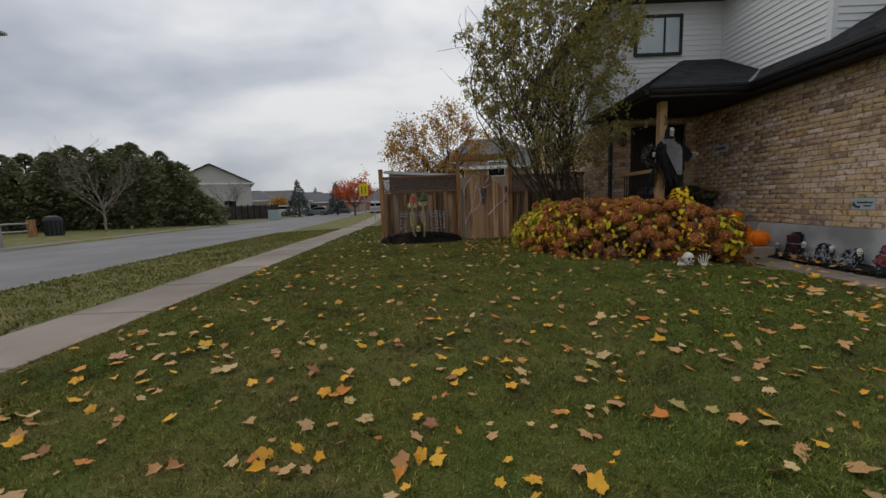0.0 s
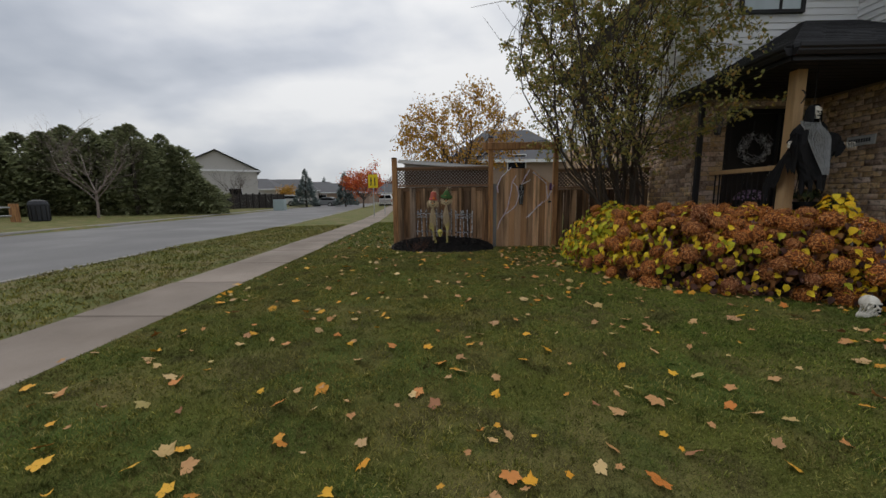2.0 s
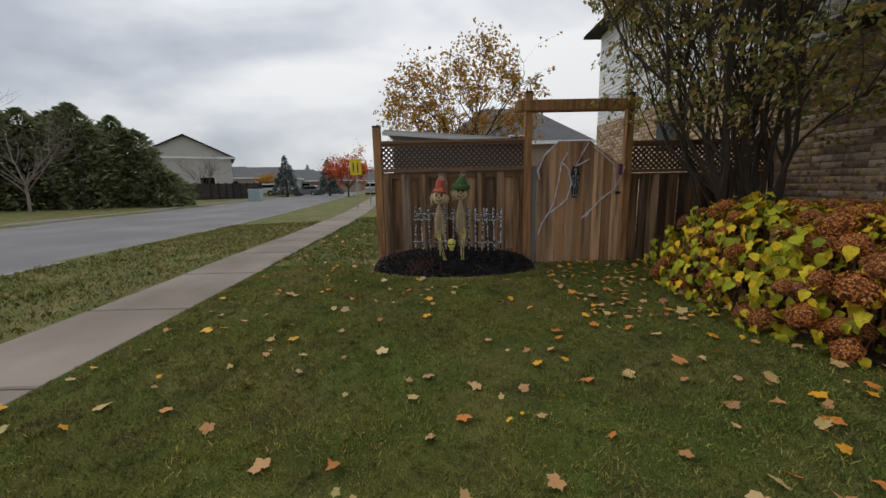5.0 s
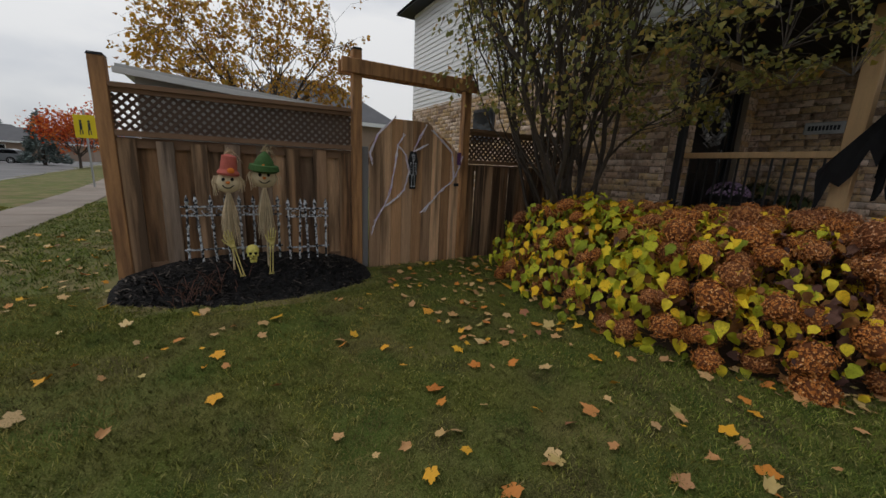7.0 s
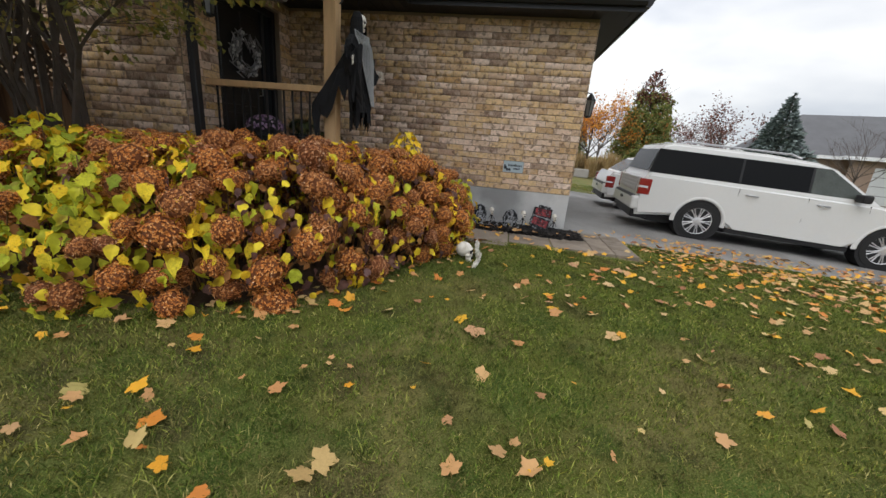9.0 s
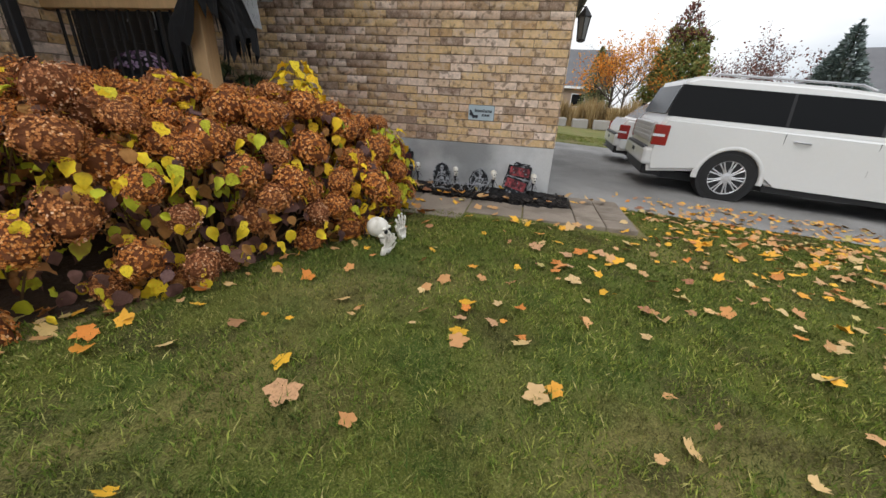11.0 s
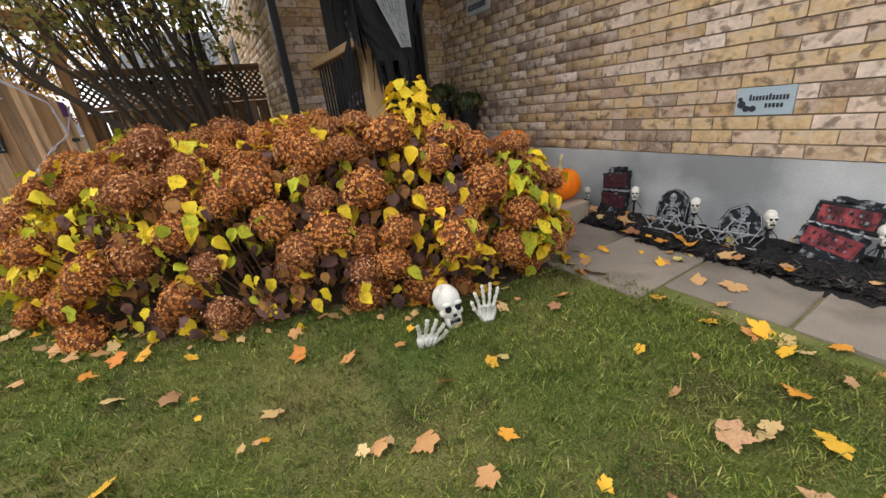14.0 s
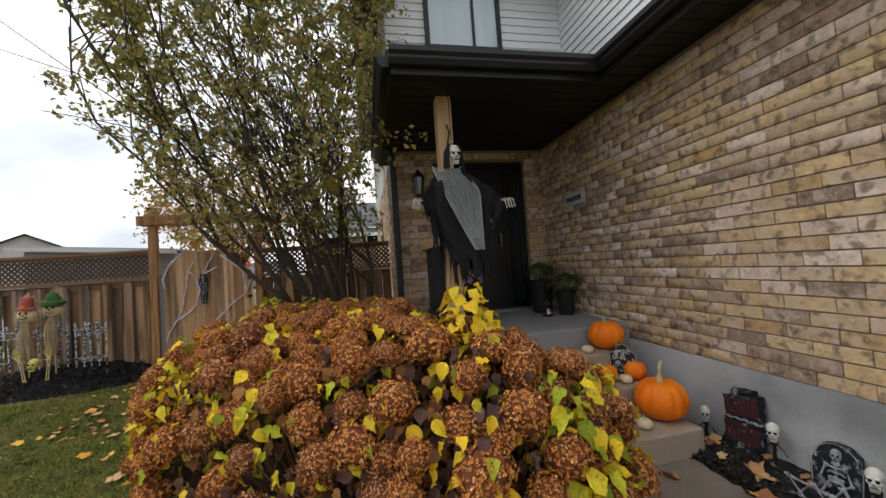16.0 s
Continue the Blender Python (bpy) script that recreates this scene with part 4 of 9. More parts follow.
def planter(name, base, r, h, label, crown):
    t = thing(name, base, label=label, category="planter")
    b = Vector(base)
    bm = bmesh.new()
    lathe(bm, [(r * 0.7, 0), (r * 0.72, 0.02), (r * 0.95, h * 0.92), (r * 1.05, h * 0.93), (r * 1.05, h), (r * 0.9, h), (r * 0.88, h * 0.93)], 22, b)
    part("pot", bm, M_POT, t, smooth=False)
    bm = bmesh.new()
    if crown == "mum":
        bmesh.ops.create_icosphere(bm, subdivisions=2, radius=0.22, matrix=Matrix.Translation(b + Vector((0, 0, h + 0.05))) @ Matrix.Diagonal((1, 1, 0.7, 1)))
        part("foliage", bm, MAT["dark_pot"], t)
        bm = bmesh.new()
        for _ in range(230):
            d = Vector((random.gauss(0, 1), random.gauss(0, 1), abs(random.gauss(0, 1)))).normalized()
            p = b + Vector((0, 0, h + 0.05)) + Vector((d.x * 0.235, d.y * 0.235, d.z * 0.17))
            bmesh.ops.create_cone(bm, segments=6, radius1=0.004, radius2=0.017, depth=0.012, cap_ends=True, matrix=Matrix.Translation(p) @ Vector((0, 0, 1)).rotation_difference(d).to_matrix().to_4x4())
        tagged(part("bloom", bm, M_MUM, t, "pale purple mum blooms"), kind="stuff")
    else:
        leaf_cloud(bm, b + Vector((0, 0, h + 0.08)), 0.2, 170, 0.06, 0.7, True)
        for _ in range(16):
            a = random.uniform(0, 6.283)
            p = b + Vector((0.08 * math.cos(a), 0.08 * math.sin(a), h))
            q = p + Vector((0.15 * math.cos(a), 0.15 * math.sin(a), random.uniform(0.15, 0.35)))
            tube(bm, [p, (p + q) / 2 + Vector((0, 0, 0.04)), q], [0.006, 0.005, 0.002], 4, False)
        part("foliage", bm, M_LEAFG, t)
    return t


planter("mum_planter", (4.92, 8.75, PZ), 0.2, 0.42, "purple mums in a black pot on the porch", "mum")
planter("door_planter", (5.98, 8.85, PZ), 0.17, 0.42, "dark pot with trailing foliage by the front door", "leaf")
planter("door_planter", (6.10, 8.45, PZ), 0.12, 0.28, "small dark pot with reddish foliage by the brick", "leaf")
lantern = thing("porch_lantern", (5.85, 8.45, PZ), label="small black candle lantern on the porch floor", category="lantern")
part("case", boxed((5.80, 8.40, PZ), (5.90, 8.50, PZ + 0.03), 0.004), M_BLACK, lantern)
bm = bmesh.new()
for sx in (-1, 1):
    for sy in (-1, 1):
        bm = bmesh.new()
        box(bm, (5.85 + sx * 0.044 - 0.005, 8.45 + sy * 0.044 - 0.005, PZ + 0.03), (5.85 + sx * 0.044 + 0.005, 8.45 + sy * 0.044 + 0.005, PZ + 0.14))
        part("frame_bar", bm, M_BLACK, lantern)
bm = bmesh.new()
lathe(bm, [(0.07, 0.14), (0.02, 0.19), (0.01, 0.2)], 4, (5.85, 8.45, PZ), None)
part("roof", bm, M_BLACK, lantern)
bm = bmesh.new()
lathe(bm, [(0.025, 0.03), (0.025, 0.09)], 10, (5.85, 8.45, PZ))
part("candle", bm, mat("wax", (0.7, 0.62, 0.5), 0.6), lantern)

# ---- fence and gate ----
FB = 0.16                               # ground at the fence
fence_post = []


def post_box(x, y, top, w=0.089, label="brown cedar fence post with dark cap", cap=True):
    t = thing("fence_post", (x, y, FB), label=label, category="post", group="fence posts")
    bm = boxed((x - w / 2, y - w / 2, FB - 0.1), (x + w / 2, y + w / 2, top), 0.006)
    part("shaft", bm, M_POST, t)
    if cap:
        bm = bmesh.new()
        w2 = w / 2 + 0.004
        prism(bm, [(x - w2, top), (x + w2, top), (x + w2 - 0.012, top + 0.02), (x - w2 + 0.012, top + 0.02)], y - w2, y + w2, "y")
        part("cap", bm, M_BLACK, t, "dark post cap")
    return t


def lattice(bm, x0, x1, y, z0, z1, pitch=0.055):
    """Two layers of crossing slats at 45 degrees, clipped to a frame."""
    w, th = 0.027, 0.006
    h = z1 - z0
    for layer, s in ((0, 1), (1, -1)):
        u = x0 - h
        while u < x1 + h:
            a0, a1 = (u, u + h) if s > 0 else (u + h, u)
            # the slat from (a0, z0) to (a1, z1), clipped in x
            def clip(xa, za, xb, zb):
                if xa > xb:
                    xa, za, xb, zb = xb, zb, xa, za
                if xb <= x0 or xa >= x1:
                    return None
                if xa < x0:
                    za += (zb - za) * (x0 - xa) / (xb - xa)
                    xa = x0
                if xb > x1:
                    zb = za + (zb - za) * (x1 - xa) / (xb - xa)
                    xb = x1
                return xa, za, xb, zb
            c = clip(a0, z0, a1, z1)
            if c and c[2] - c[0] > 0.02:
                xa, za, xb, zb = c
                yy = y + layer * th
                d = Vector((xb - xa, 0, zb - za)).normalized()
                n = Vector((-d.z, 0, d.x)) * (w / 2)
                p, q = Vector((xa, yy, za)), Vector((xb, yy, zb))
                f = [bm.verts.new(v) for v in (p - n, q - n, q + n, p + n)]
                g = [bm.verts.new(v.co + Vector((0, th, 0))) for v in f]
                bm.faces.new(f)
                bm.faces.new(g[::-1])
                for k in range(4):
                    bm.faces.new((f[k], g[k], g[(k + 1) % 4], f[(k + 1) % 4]))
            u += pitch * 1.414


def board_mesh(w, h, name="fence_board", shape=None):
    bm = boxed((-w / 2, -0.008, 0), (w / 2, 0.008, h), 0.003)
    bmesh.ops.subdivide_edges(bm, edges=[e for e in bm.edges if abs(e.verts[0].co.z - e.verts[1].co.z) > 0.5], cuts=3)
    for v in bm.verts:
        v.co += Vector((random.uniform(-0.002, 0.002), random.uniform(-0.003, 0.003), 0))
    return mesh_of(name, bm, M_FENCE)


board_set = [board_mesh(0.137, 1.42) for _ in range(3)]
M_RAIL = mat("cedar_rail", (0.17, 0.10, 0.06), 0.85, vary=0.35, scale=5, grain=50, bump=0.3, stretch=(0.5, 6, 6))
M_LATT = mat("lattice_wood", (0.075, 0.048, 0.034), 0.85, vary=0.3, scale=8, bump=0.15)


def panel(x0, y0, x1, y1, label, double=True, top=2.03):
    """Board-on-board panel with a lattice along its top."""
    t = thing("fence", ((x0 + x1) / 2, (y0 + y1) / 2, FB), label=label, category="fence", group="fence panels")
    slope = (y1 - y0) / (x1 - x0)
    ang = math.degrees(math.atan2(y1 - y0, x1 - x0))
    at = lambda x: y0 + slope * (x - x0)
    lz = top - 0.40
    for nm, z0, z1, d0, d1 in (("top_cap", top - 0.005, top + 0.035, -0.06, 0.06), ("lattice_rail", lz - 0.02, lz + 0.03, -0.045, 0.045), ("lattice_top_rail", top - 0.045, top - 0.005, -0.03, 0.03), ("back_rail", lz - 0.12, lz - 0.03, 0.012, 0.05), ("low_rail", FB + 0.15, FB + 0.24, 0.012, 0.05)):
        bm = bmesh.new()
        a = [bm.verts.new(v) for v in ((x0, at(x0) + d0, z0), (x1, at(x1) + d0, z0), (x1, at(x1) + d1, z0), (x0, at(x0) + d1, z0))]
        b = [bm.verts.new(v.co + Vector((0, 0, z1 - z0))) for v in a]
        bm.faces.new(a[::-1])
        bm.faces.new(b)
        for k in range(4):
            bm.faces.new((a[k], a[(k + 1) % 4], b[(k + 1) % 4], b[k]))
        part(nm, bm, M_RAIL, t)
    bm = bmesh.new()
    lattice(bm, x0, x1, 0, lz + 0.03, top - 0.045)
    for v in bm.verts:
        v.co.y += at(v.co.x)
    part("lattice", bm, M_LATT, t, "dark wooden lattice")
    n = int((x1 - x0) / 0.137)
    for k in range(n):
        x = x0 + (k + 0.5) * (x1 - x0) / n
        off = (-0.012 if k % 2 == 0 else 0.058) if double else random.uniform(-0.004, 0.004)
        z = FB - 0.02 + random.uniform(-0.01, 0.01)
        piece("fence_board", random.choice(board_set), t, pose(x, at(x) + off, z, random.uniform(-0.4, 0.4), random.uniform(-0.3, 0.3), ang) @ Matrix.Diagonal(((1.42 if k % 2 else 1.0) if double else 1.02, 1, (lz - 0.05 - FB) / 1.40, 1)))
    return t


post_box(-1.69, 10.88, 2.27, 0.115, "tall weathered cedar end post with a dark cap")
panel(-1.63, 10.87, 0.50, 10.77, "brown cedar fence panel with lattice top")
post_box(0.55, 10.72, 2.68, 0.105, "cedar gate post with a dark cap")
post_box(2.03, 10.72, 2.64, 0.105, "cedar gate post half hidden by branches")
panel(2.09, 10.72, 4.12, 10.66, "shaded cedar fence panel under the branches", False, 1.95)
beam = thing("gate_beam", (1.25, 10.64, 2.5), label="cedar beam across the two gate posts", category="beam")
part("beam", boxed((0.37, 10.625, 2.425), (2.14, 10.665, 2.575), 0.006), M_POST, beam)
part("back_beam", boxed((0.37, 10.775, 2.425), (2.14, 10.815, 2.575), 0.006), M_POST, beam)

gate = thing("garden_gate", (1.3, 10.7, FB), label="cedar plank gate with clipped top corners", category="gate")
def gate_top(x):
    return 2.0 if 1.0 < x < 1.45 else (1.66 + (x - 0.67) * 1.03 if x <= 1.0 else 2.0 - (x - 1.45) * 0.75)
for k in range(9):
    xa = 0.69 + k * 0.1393
    xb = xa + 0.1393 - 0.004
    bm = bmesh.new()
    outline = [(xa, FB + 0.03), (xb, FB + 0.03), (xb, gate_top(xb))] + ([(1.0, 2.0)] if xa < 1.0 < xb else []) + ([(1.45, 2.0)] if xa < 1.45 < xb else []) + [(xa, gate_top(xa))]
    prism(bm, outline, 10.665 + random.uniform(-0.003, 0.003), 10.684, "y")
    part("gate_board", bm, M_GATE, gate)
for z_ in (0.45, 1.45):
    part("gate_rail", boxed((0.69, 10.684, z_), (1.94, 10.722, z_ + 0.09), 0.003), M_RAIL, gate)
part("latch", boxed((1.86, 10.645, 1.22), (1.93, 10.665, 1.26), 0.003), M_BLACK, gate, "black latch")
# added strip in the open gap by the post, coloured like what shows behind
M_GAP = mat("gap_grey", (0.16, 0.155, 0.155), 0.85, vary=0.3, scale=5, stretch=(5, 5, 0.5))
part("filler_board", boxed((0.61, 10.70, FB), (0.685, 10.72, 1.66), 0.003), M_GAP, gate, "grey strip standing in for the gap beside the gate")

# neighbour's shed roof behind the fence
M_TIN = mat("pale_roof_sheet", (0.42, 0.42, 0.41), 0.6, vary=0.15, scale=1.0, grain=40, bump=0.05)
shed = thing("garden_shed", (-0.45, 12.3, 0), label="pale garden shed with a low sloping roof behind the fence", category="shed")
bm = bmesh.new()
prism(bm, [(-1.62, 2.275), (0.66, 2.095), (0.66, 2.06), (-1.62, 2.24)], 11.12, 12.2, "y")
part("roof", bm, M_TIN, shed)
bm = bmesh.new()
prism(bm, [(-1.64, 2.245), (0.68, 2.065), (0.68, 2.01), (-1.64, 2.19)], 11.10, 11.14, "y")
part("fascia", bm, mat("white_fascia", (0.62, 0.62, 0.61), 0.6, vary=0.12, scale=3), shed, "white roof edge board")
bm = bmesh.new()
prism(bm, [(-1.5, 0.0), (0.6, 0.0), (0.6, 2.05), (-1.5, 2.21)], 11.25, 12.1, "y")
part("wall", bm, mat("shed_siding", (0.40, 0.40, 0.39), 0.7, vary=0.1, scale=2), shed)

# ---- hydrangea bed ----
FOOT = [(2.0, 8.2), (2.2, 7.4), (2.6, 6.88), (3.2, 6.58), (3.8, 6.32), (4.35, 6.08), (4.95, 6.04), (5.16, 6.45), (4.85, 6.95), (4.42, 7.3), (4.36, 9.0), (3.95, 9.6), (2.75, 10.15), (2.3, 9.9), (2.1, 9.1)]


def inside_by(x, y):
    """Distance inside the footprint's edge; negative outside."""
    best, odd = 9.0, False
    for (ax, ay), (bx, by) in zip(FOOT, FOOT[1:] + FOOT[:1]):
        if (ay > y) != (by > y) and x < (bx - ax) * (y - ay) / (by - ay) + ax:
            odd = not odd
        k = max(0, min(1, ((x - ax) * (bx - ax) + (y - ay) * (by - ay)) / ((bx - ax) ** 2 + (by - ay) ** 2)))
        best = min(best, math.hypot(x - ax - k * (bx - ax), y - ay - k * (by - ay)))
    return best if odd else -best


def bush_top(x, y):
    d = inside_by(x, y)
    full = 1.05 - 0.15 * smooth_step(4.0, 4.9, x) - 0.05 * (1 - smooth_step(2.3, 3.0, x)) + 0.05 * noise.noise((x * 1.7, y * 1.7, 3.1)) + 0.06 * noise.noise((x * 3.1, y * 3.1, 7.7))
    k = min(max(d, 0) / 0.40, 1)
    return 0.36 + (full - 0.36) * math.sqrt(max(0, 1 - (1 - k) ** 2))


def bush_normal(x, y):
    e = 0.05
    n = Vector((bush_top(x - e, y) - bush_top(x + e, y), bush_top(x, y - e) - bush_top(x, y + e), 2 * e))
    return n.normalized()


def bush_place(rng, x, y, depth):
    """A place on the shrubs' skin over or beside (x, y), sunk by depth (0 to 1), and the way out of it."""
    d, top = inside_by(x, y), bush_top(x, y)
    if d < 0.32 and rng.random() < 0.9 - 1.6 * max(d, 0):
        e = 0.06
        out = Vector((inside_by(x - e, y) - inside_by(x + e, y), inside_by(x, y - e) - inside_by(x, y + e), 0))
        out = out.normalized() if out.length > 1e-6 else Vector((0, -1, 0))
        q = rng.uniform(0.16, 1.0)
        bulge = 0.08 if x > 4.4 else (0.24 if x < 2.5 and y > 7.9 else 0.15)
        p = Vector((x, y, 0)) + out * (max(d, 0) * 0.8 + bulge * math.sin(math.pi * q ** 0.85) - 0.35 * depth)
        p.z = q * max(top, 0.8 if d > 0.05 else 0.7)
        return p, (out + Vector((0, 0, -0.15 + 0.9 * q))).normalized()
    return Vector((x, y, top * (1 - 0.7 * depth))), bush_normal(x, y)


M_HEADS = [ramp_by_piece("dry_floret_" + nm, st, island=True, rough=0.85, bump=0.15, vary=0.3, grain=120, big=14, spec=0.1)
           for nm, st in (("rust", [(0, (0.27, 0.082, 0.020)), (0.4, (0.47, 0.165, 0.038)), (0.8, (0.58, 0.245, 0.068)), (0.95, (0.62, 0.32, 0.12)), (1, (0.70, 0.46, 0.27))]),
                          ("brown", [(0, (0.22, 0.078, 0.024)), (0.45, (0.40, 0.155, 0.050)), (0.8, (0.52, 0.23, 0.080)), (0.95, (0.58, 0.31, 0.14)), (1, (0.68, 0.46, 0.30))]),
                          ("plum", [(0, (0.18, 0.066, 0.030)), (0.45, (0.33, 0.13, 0.055)), (0.8, (0.46, 0.20, 0.085)), (0.95, (0.54, 0.32, 0.18)), (1, (0.66, 0.48, 0.34))]))]
# dark colour that gives the shade between the florets
M_CORESHADE = mat("head_shade_core", (0.13, 0.045, 0.016), 0.95, vary=0.4, scale=20)


def head_mesh(seed, material):
    """A dried flower head of unit radius: small florets in lumps round a heart coloured dark as shade."""
    rng = random.Random(seed)
    vs, fs, slot = [], [], []
    n = 400
    sq = rng.uniform(0.62, 0.95)
    off = Vector((3.7 * seed, 1.3 * seed, 0))

    def lump(d):
        return 1 + 0.20 * noise.noise(d * 1.9 + off) + 0.14 * noise.noise(d * 4.1 + off)

    # the heart: a cube blown up to a ball, its dark colour shading the gaps
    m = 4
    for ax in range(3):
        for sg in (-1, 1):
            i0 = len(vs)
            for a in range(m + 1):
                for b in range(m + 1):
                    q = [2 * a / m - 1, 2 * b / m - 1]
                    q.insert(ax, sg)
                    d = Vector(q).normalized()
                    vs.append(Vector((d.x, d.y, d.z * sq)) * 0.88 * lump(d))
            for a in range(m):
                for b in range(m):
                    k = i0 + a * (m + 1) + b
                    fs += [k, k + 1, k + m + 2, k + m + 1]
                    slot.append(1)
    for i in range(n):
        zc = 1 - 2 * (i + 0.5) / n
        if zc < -0.8:
            continue
        r = math.sqrt(1 - zc * zc)
        a = i * 2.39996 + rng.uniform(-0.3, 0.3)
        d = Vector((r * math.cos(a), r * math.sin(a), zc + rng.uniform(-0.05, 0.05))).normalized()
        p = Vector((d.x, d.y, d.z * sq)) * rng.uniform(0.88, 1.07) * lump(d)
        d = (d + Vector((rng.uniform(-0.5, 0.5), rng.uniform(-0.5, 0.5), rng.uniform(-0.5, 0.5)))).normalized()
        t = d.cross(Vector((rng.uniform(-1, 1), rng.uniform(-1, 1), rng.uniform(-1, 1)))).normalized()
        u = d.cross(t)
        s = rng.uniform(0.078, 0.118)
        for k in range(3):
            b = k * math.pi / 1.5 + rng.uniform(-0.3, 0.3)
            e = t * math.cos(b) + u * math.sin(b)
            f = d.cross(e)
            lift = d * rng.uniform(0.0, 0.05)
            i0 = len(vs)
            vs += [p, p + e * s * 0.55 - f * s * 0.55 + lift * 0.5, p + e * s + lift, p + e * s * 0.55 + f * s * 0.55 + lift * 0.5]
            fs += [i0, i0 + 1, i0 + 2, i0 + 3]
            slot.append(0)
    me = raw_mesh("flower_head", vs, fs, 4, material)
    me.materials.append(M_CORESHADE)
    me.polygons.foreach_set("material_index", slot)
    return me


head_meshes = [head_mesh(k, M_HEADS[(0, 1, 0, 0, 1, 0, 2, 0, 1)[k]]) for k in range(9)]

M_LY = ramp_by_piece("yellow_leaf", [(0, (0.62, 0.38, 0.02)), (0.35, (0.74, 0.51, 0.026)), (0.75, (0.70, 0.52, 0.03)), (1, (0.54, 0.46, 0.035))], rough=0.55, bump=0.5, vary=0.5, big=9, grain=30, translucent=0.2, spec=0.2)
M_LG = ramp_by_piece("lime_leaf", [(0, (0.17, 0.22, 0.022)), (0.5, (0.33, 0.36, 0.026)), (1, (0.50, 0.46, 0.03))], rough=0.55, bump=0.5, vary=0.5, big=9, grain=30, translucent=0.2, spec=0.2)
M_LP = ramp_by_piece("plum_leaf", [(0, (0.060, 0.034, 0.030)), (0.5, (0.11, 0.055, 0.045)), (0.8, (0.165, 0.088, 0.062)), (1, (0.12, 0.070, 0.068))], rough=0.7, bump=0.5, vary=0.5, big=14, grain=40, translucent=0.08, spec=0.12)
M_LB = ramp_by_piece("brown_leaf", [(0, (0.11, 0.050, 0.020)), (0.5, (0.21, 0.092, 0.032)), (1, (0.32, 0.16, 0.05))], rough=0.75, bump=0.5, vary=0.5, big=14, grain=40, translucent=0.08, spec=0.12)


def ovate(rng, fold=0.25, curl=0.2):
    """A broad pointed leaf, base at the origin, along +y, about one unit long, with a wavy rim."""
    prof = [(0.0, 0.05), (0.08, 0.27), (0.24, 0.41), (0.44, 0.43), (0.64, 0.35), (0.83, 0.19), (1.05, 0.0)]
    droop = rng.uniform(0.0, curl + 0.3)
    wave = rng.uniform(0, 6.28)
    flat, fs = [], []
    for i, (y, w) in enumerate(prof):
        z = -droop * y * y
        for q in (-1.0, -0.55, 0.0, 0.55, 1.0):
            rim = 0.11 * abs(q) * math.sin(wave + 2.3 * i * (1 if q > 0 else 1.2)) + rng.uniform(-0.02, 0.02) * abs(q)
            flat.append(Vector((w * q * math.cos(fold), y + 0.02 * rng.uniform(-1, 1) * abs(q), z + w * abs(q) * math.sin(fold) * (1.25 - 0.45 * abs(q)) + rim)))
    for k in range(len(prof) - 1):
        for j in range(4):
            a, b = 5 * k + j, 5 * k + 5 + j
            fs += [a, a + 1, b + 1, b]
    return flat, fs


leaf_forms = [ovate(random.Random(90 + k), 0.10 + 0.11 * k, 0.2 + 0.2 * (k % 3)) for k in range(7)]
leaf_sets = {m_: [raw_mesh("leaf", v, f, 4, m_, True) for v, f in leaf_forms] for m_ in (M_LY, M_LG, M_LP, M_LB)}
for m_ in (M_LP, M_LB):
    mottle(m_, (0.13, 0.075, 0.05), 6.0, 0.62, 0.1, 0.5)
for m_ in (M_LY, M_LG):
    mottle(m_, (0.22, 0.10, 0.025), 6.0, 0.63, 0.05, 0.75)
CENTRES = [(2.6, 9.2), (2.75, 7.7), (3.5, 7.0), (3.7, 8.7), (4.55, 6.6)]
LABELS = ["hydrangea with lime leaves and brown dried heads by the fence", "hydrangea with rust dried heads and yellow leaves", "hydrangea with rust heads and plum-brown leaves", "hydrangea with dried heads beside the porch", "hydrangea with yellow leaves beside the front walk"]
shrubs = [thing("hydrangea", (cx, cy, ground_z(cx, cy)), label=lb, category="shrub", group="hydrangea bed") for (cx, cy), lb in zip(CENTRES, LABELS)]


def shrub_at(x, y):
    return min(range(5), key=lambda k: (x - CENTRES[k][0]) ** 2 + (y - CENTRES[k][1]) ** 2)


rng = random.Random(5)
heads = []
tries = 0
while len(heads) < 290 and tries < 40000:
    tries += 1
    x, y = rng.uniform(1.95, 5.1), rng.uniform(6.02, 10.2)
    d = inside_by(x, y)
    if d < 0.02:
        continue
    if rng.random() > (1.0 if y < 8.6 else 0.6) and d > 0.3:
        continue
    if rng.random() < 0.74 * smooth_step(6.9, 8.2, y) * (1 - smooth_step(3.0, 4.2, x)):
        continue
    p, n = bush_place(rng, x, y, 0.0)
    r = rng.uniform(0.078, 0.132) * (1 - 0.16 * smooth_step(6.9, 8.2, y) * (1 - smooth_step(3.0, 4.2, x)))
    p = p + n * (rng.uniform(-0.08, 0.06) + 0.09 * rng.random() ** 3)
    if all((p - q).length > 0.80 * (r + s) for q, s, _ in heads):
        heads.append((p, r, n))
stems = [bmesh.new() for _ in range(5)]
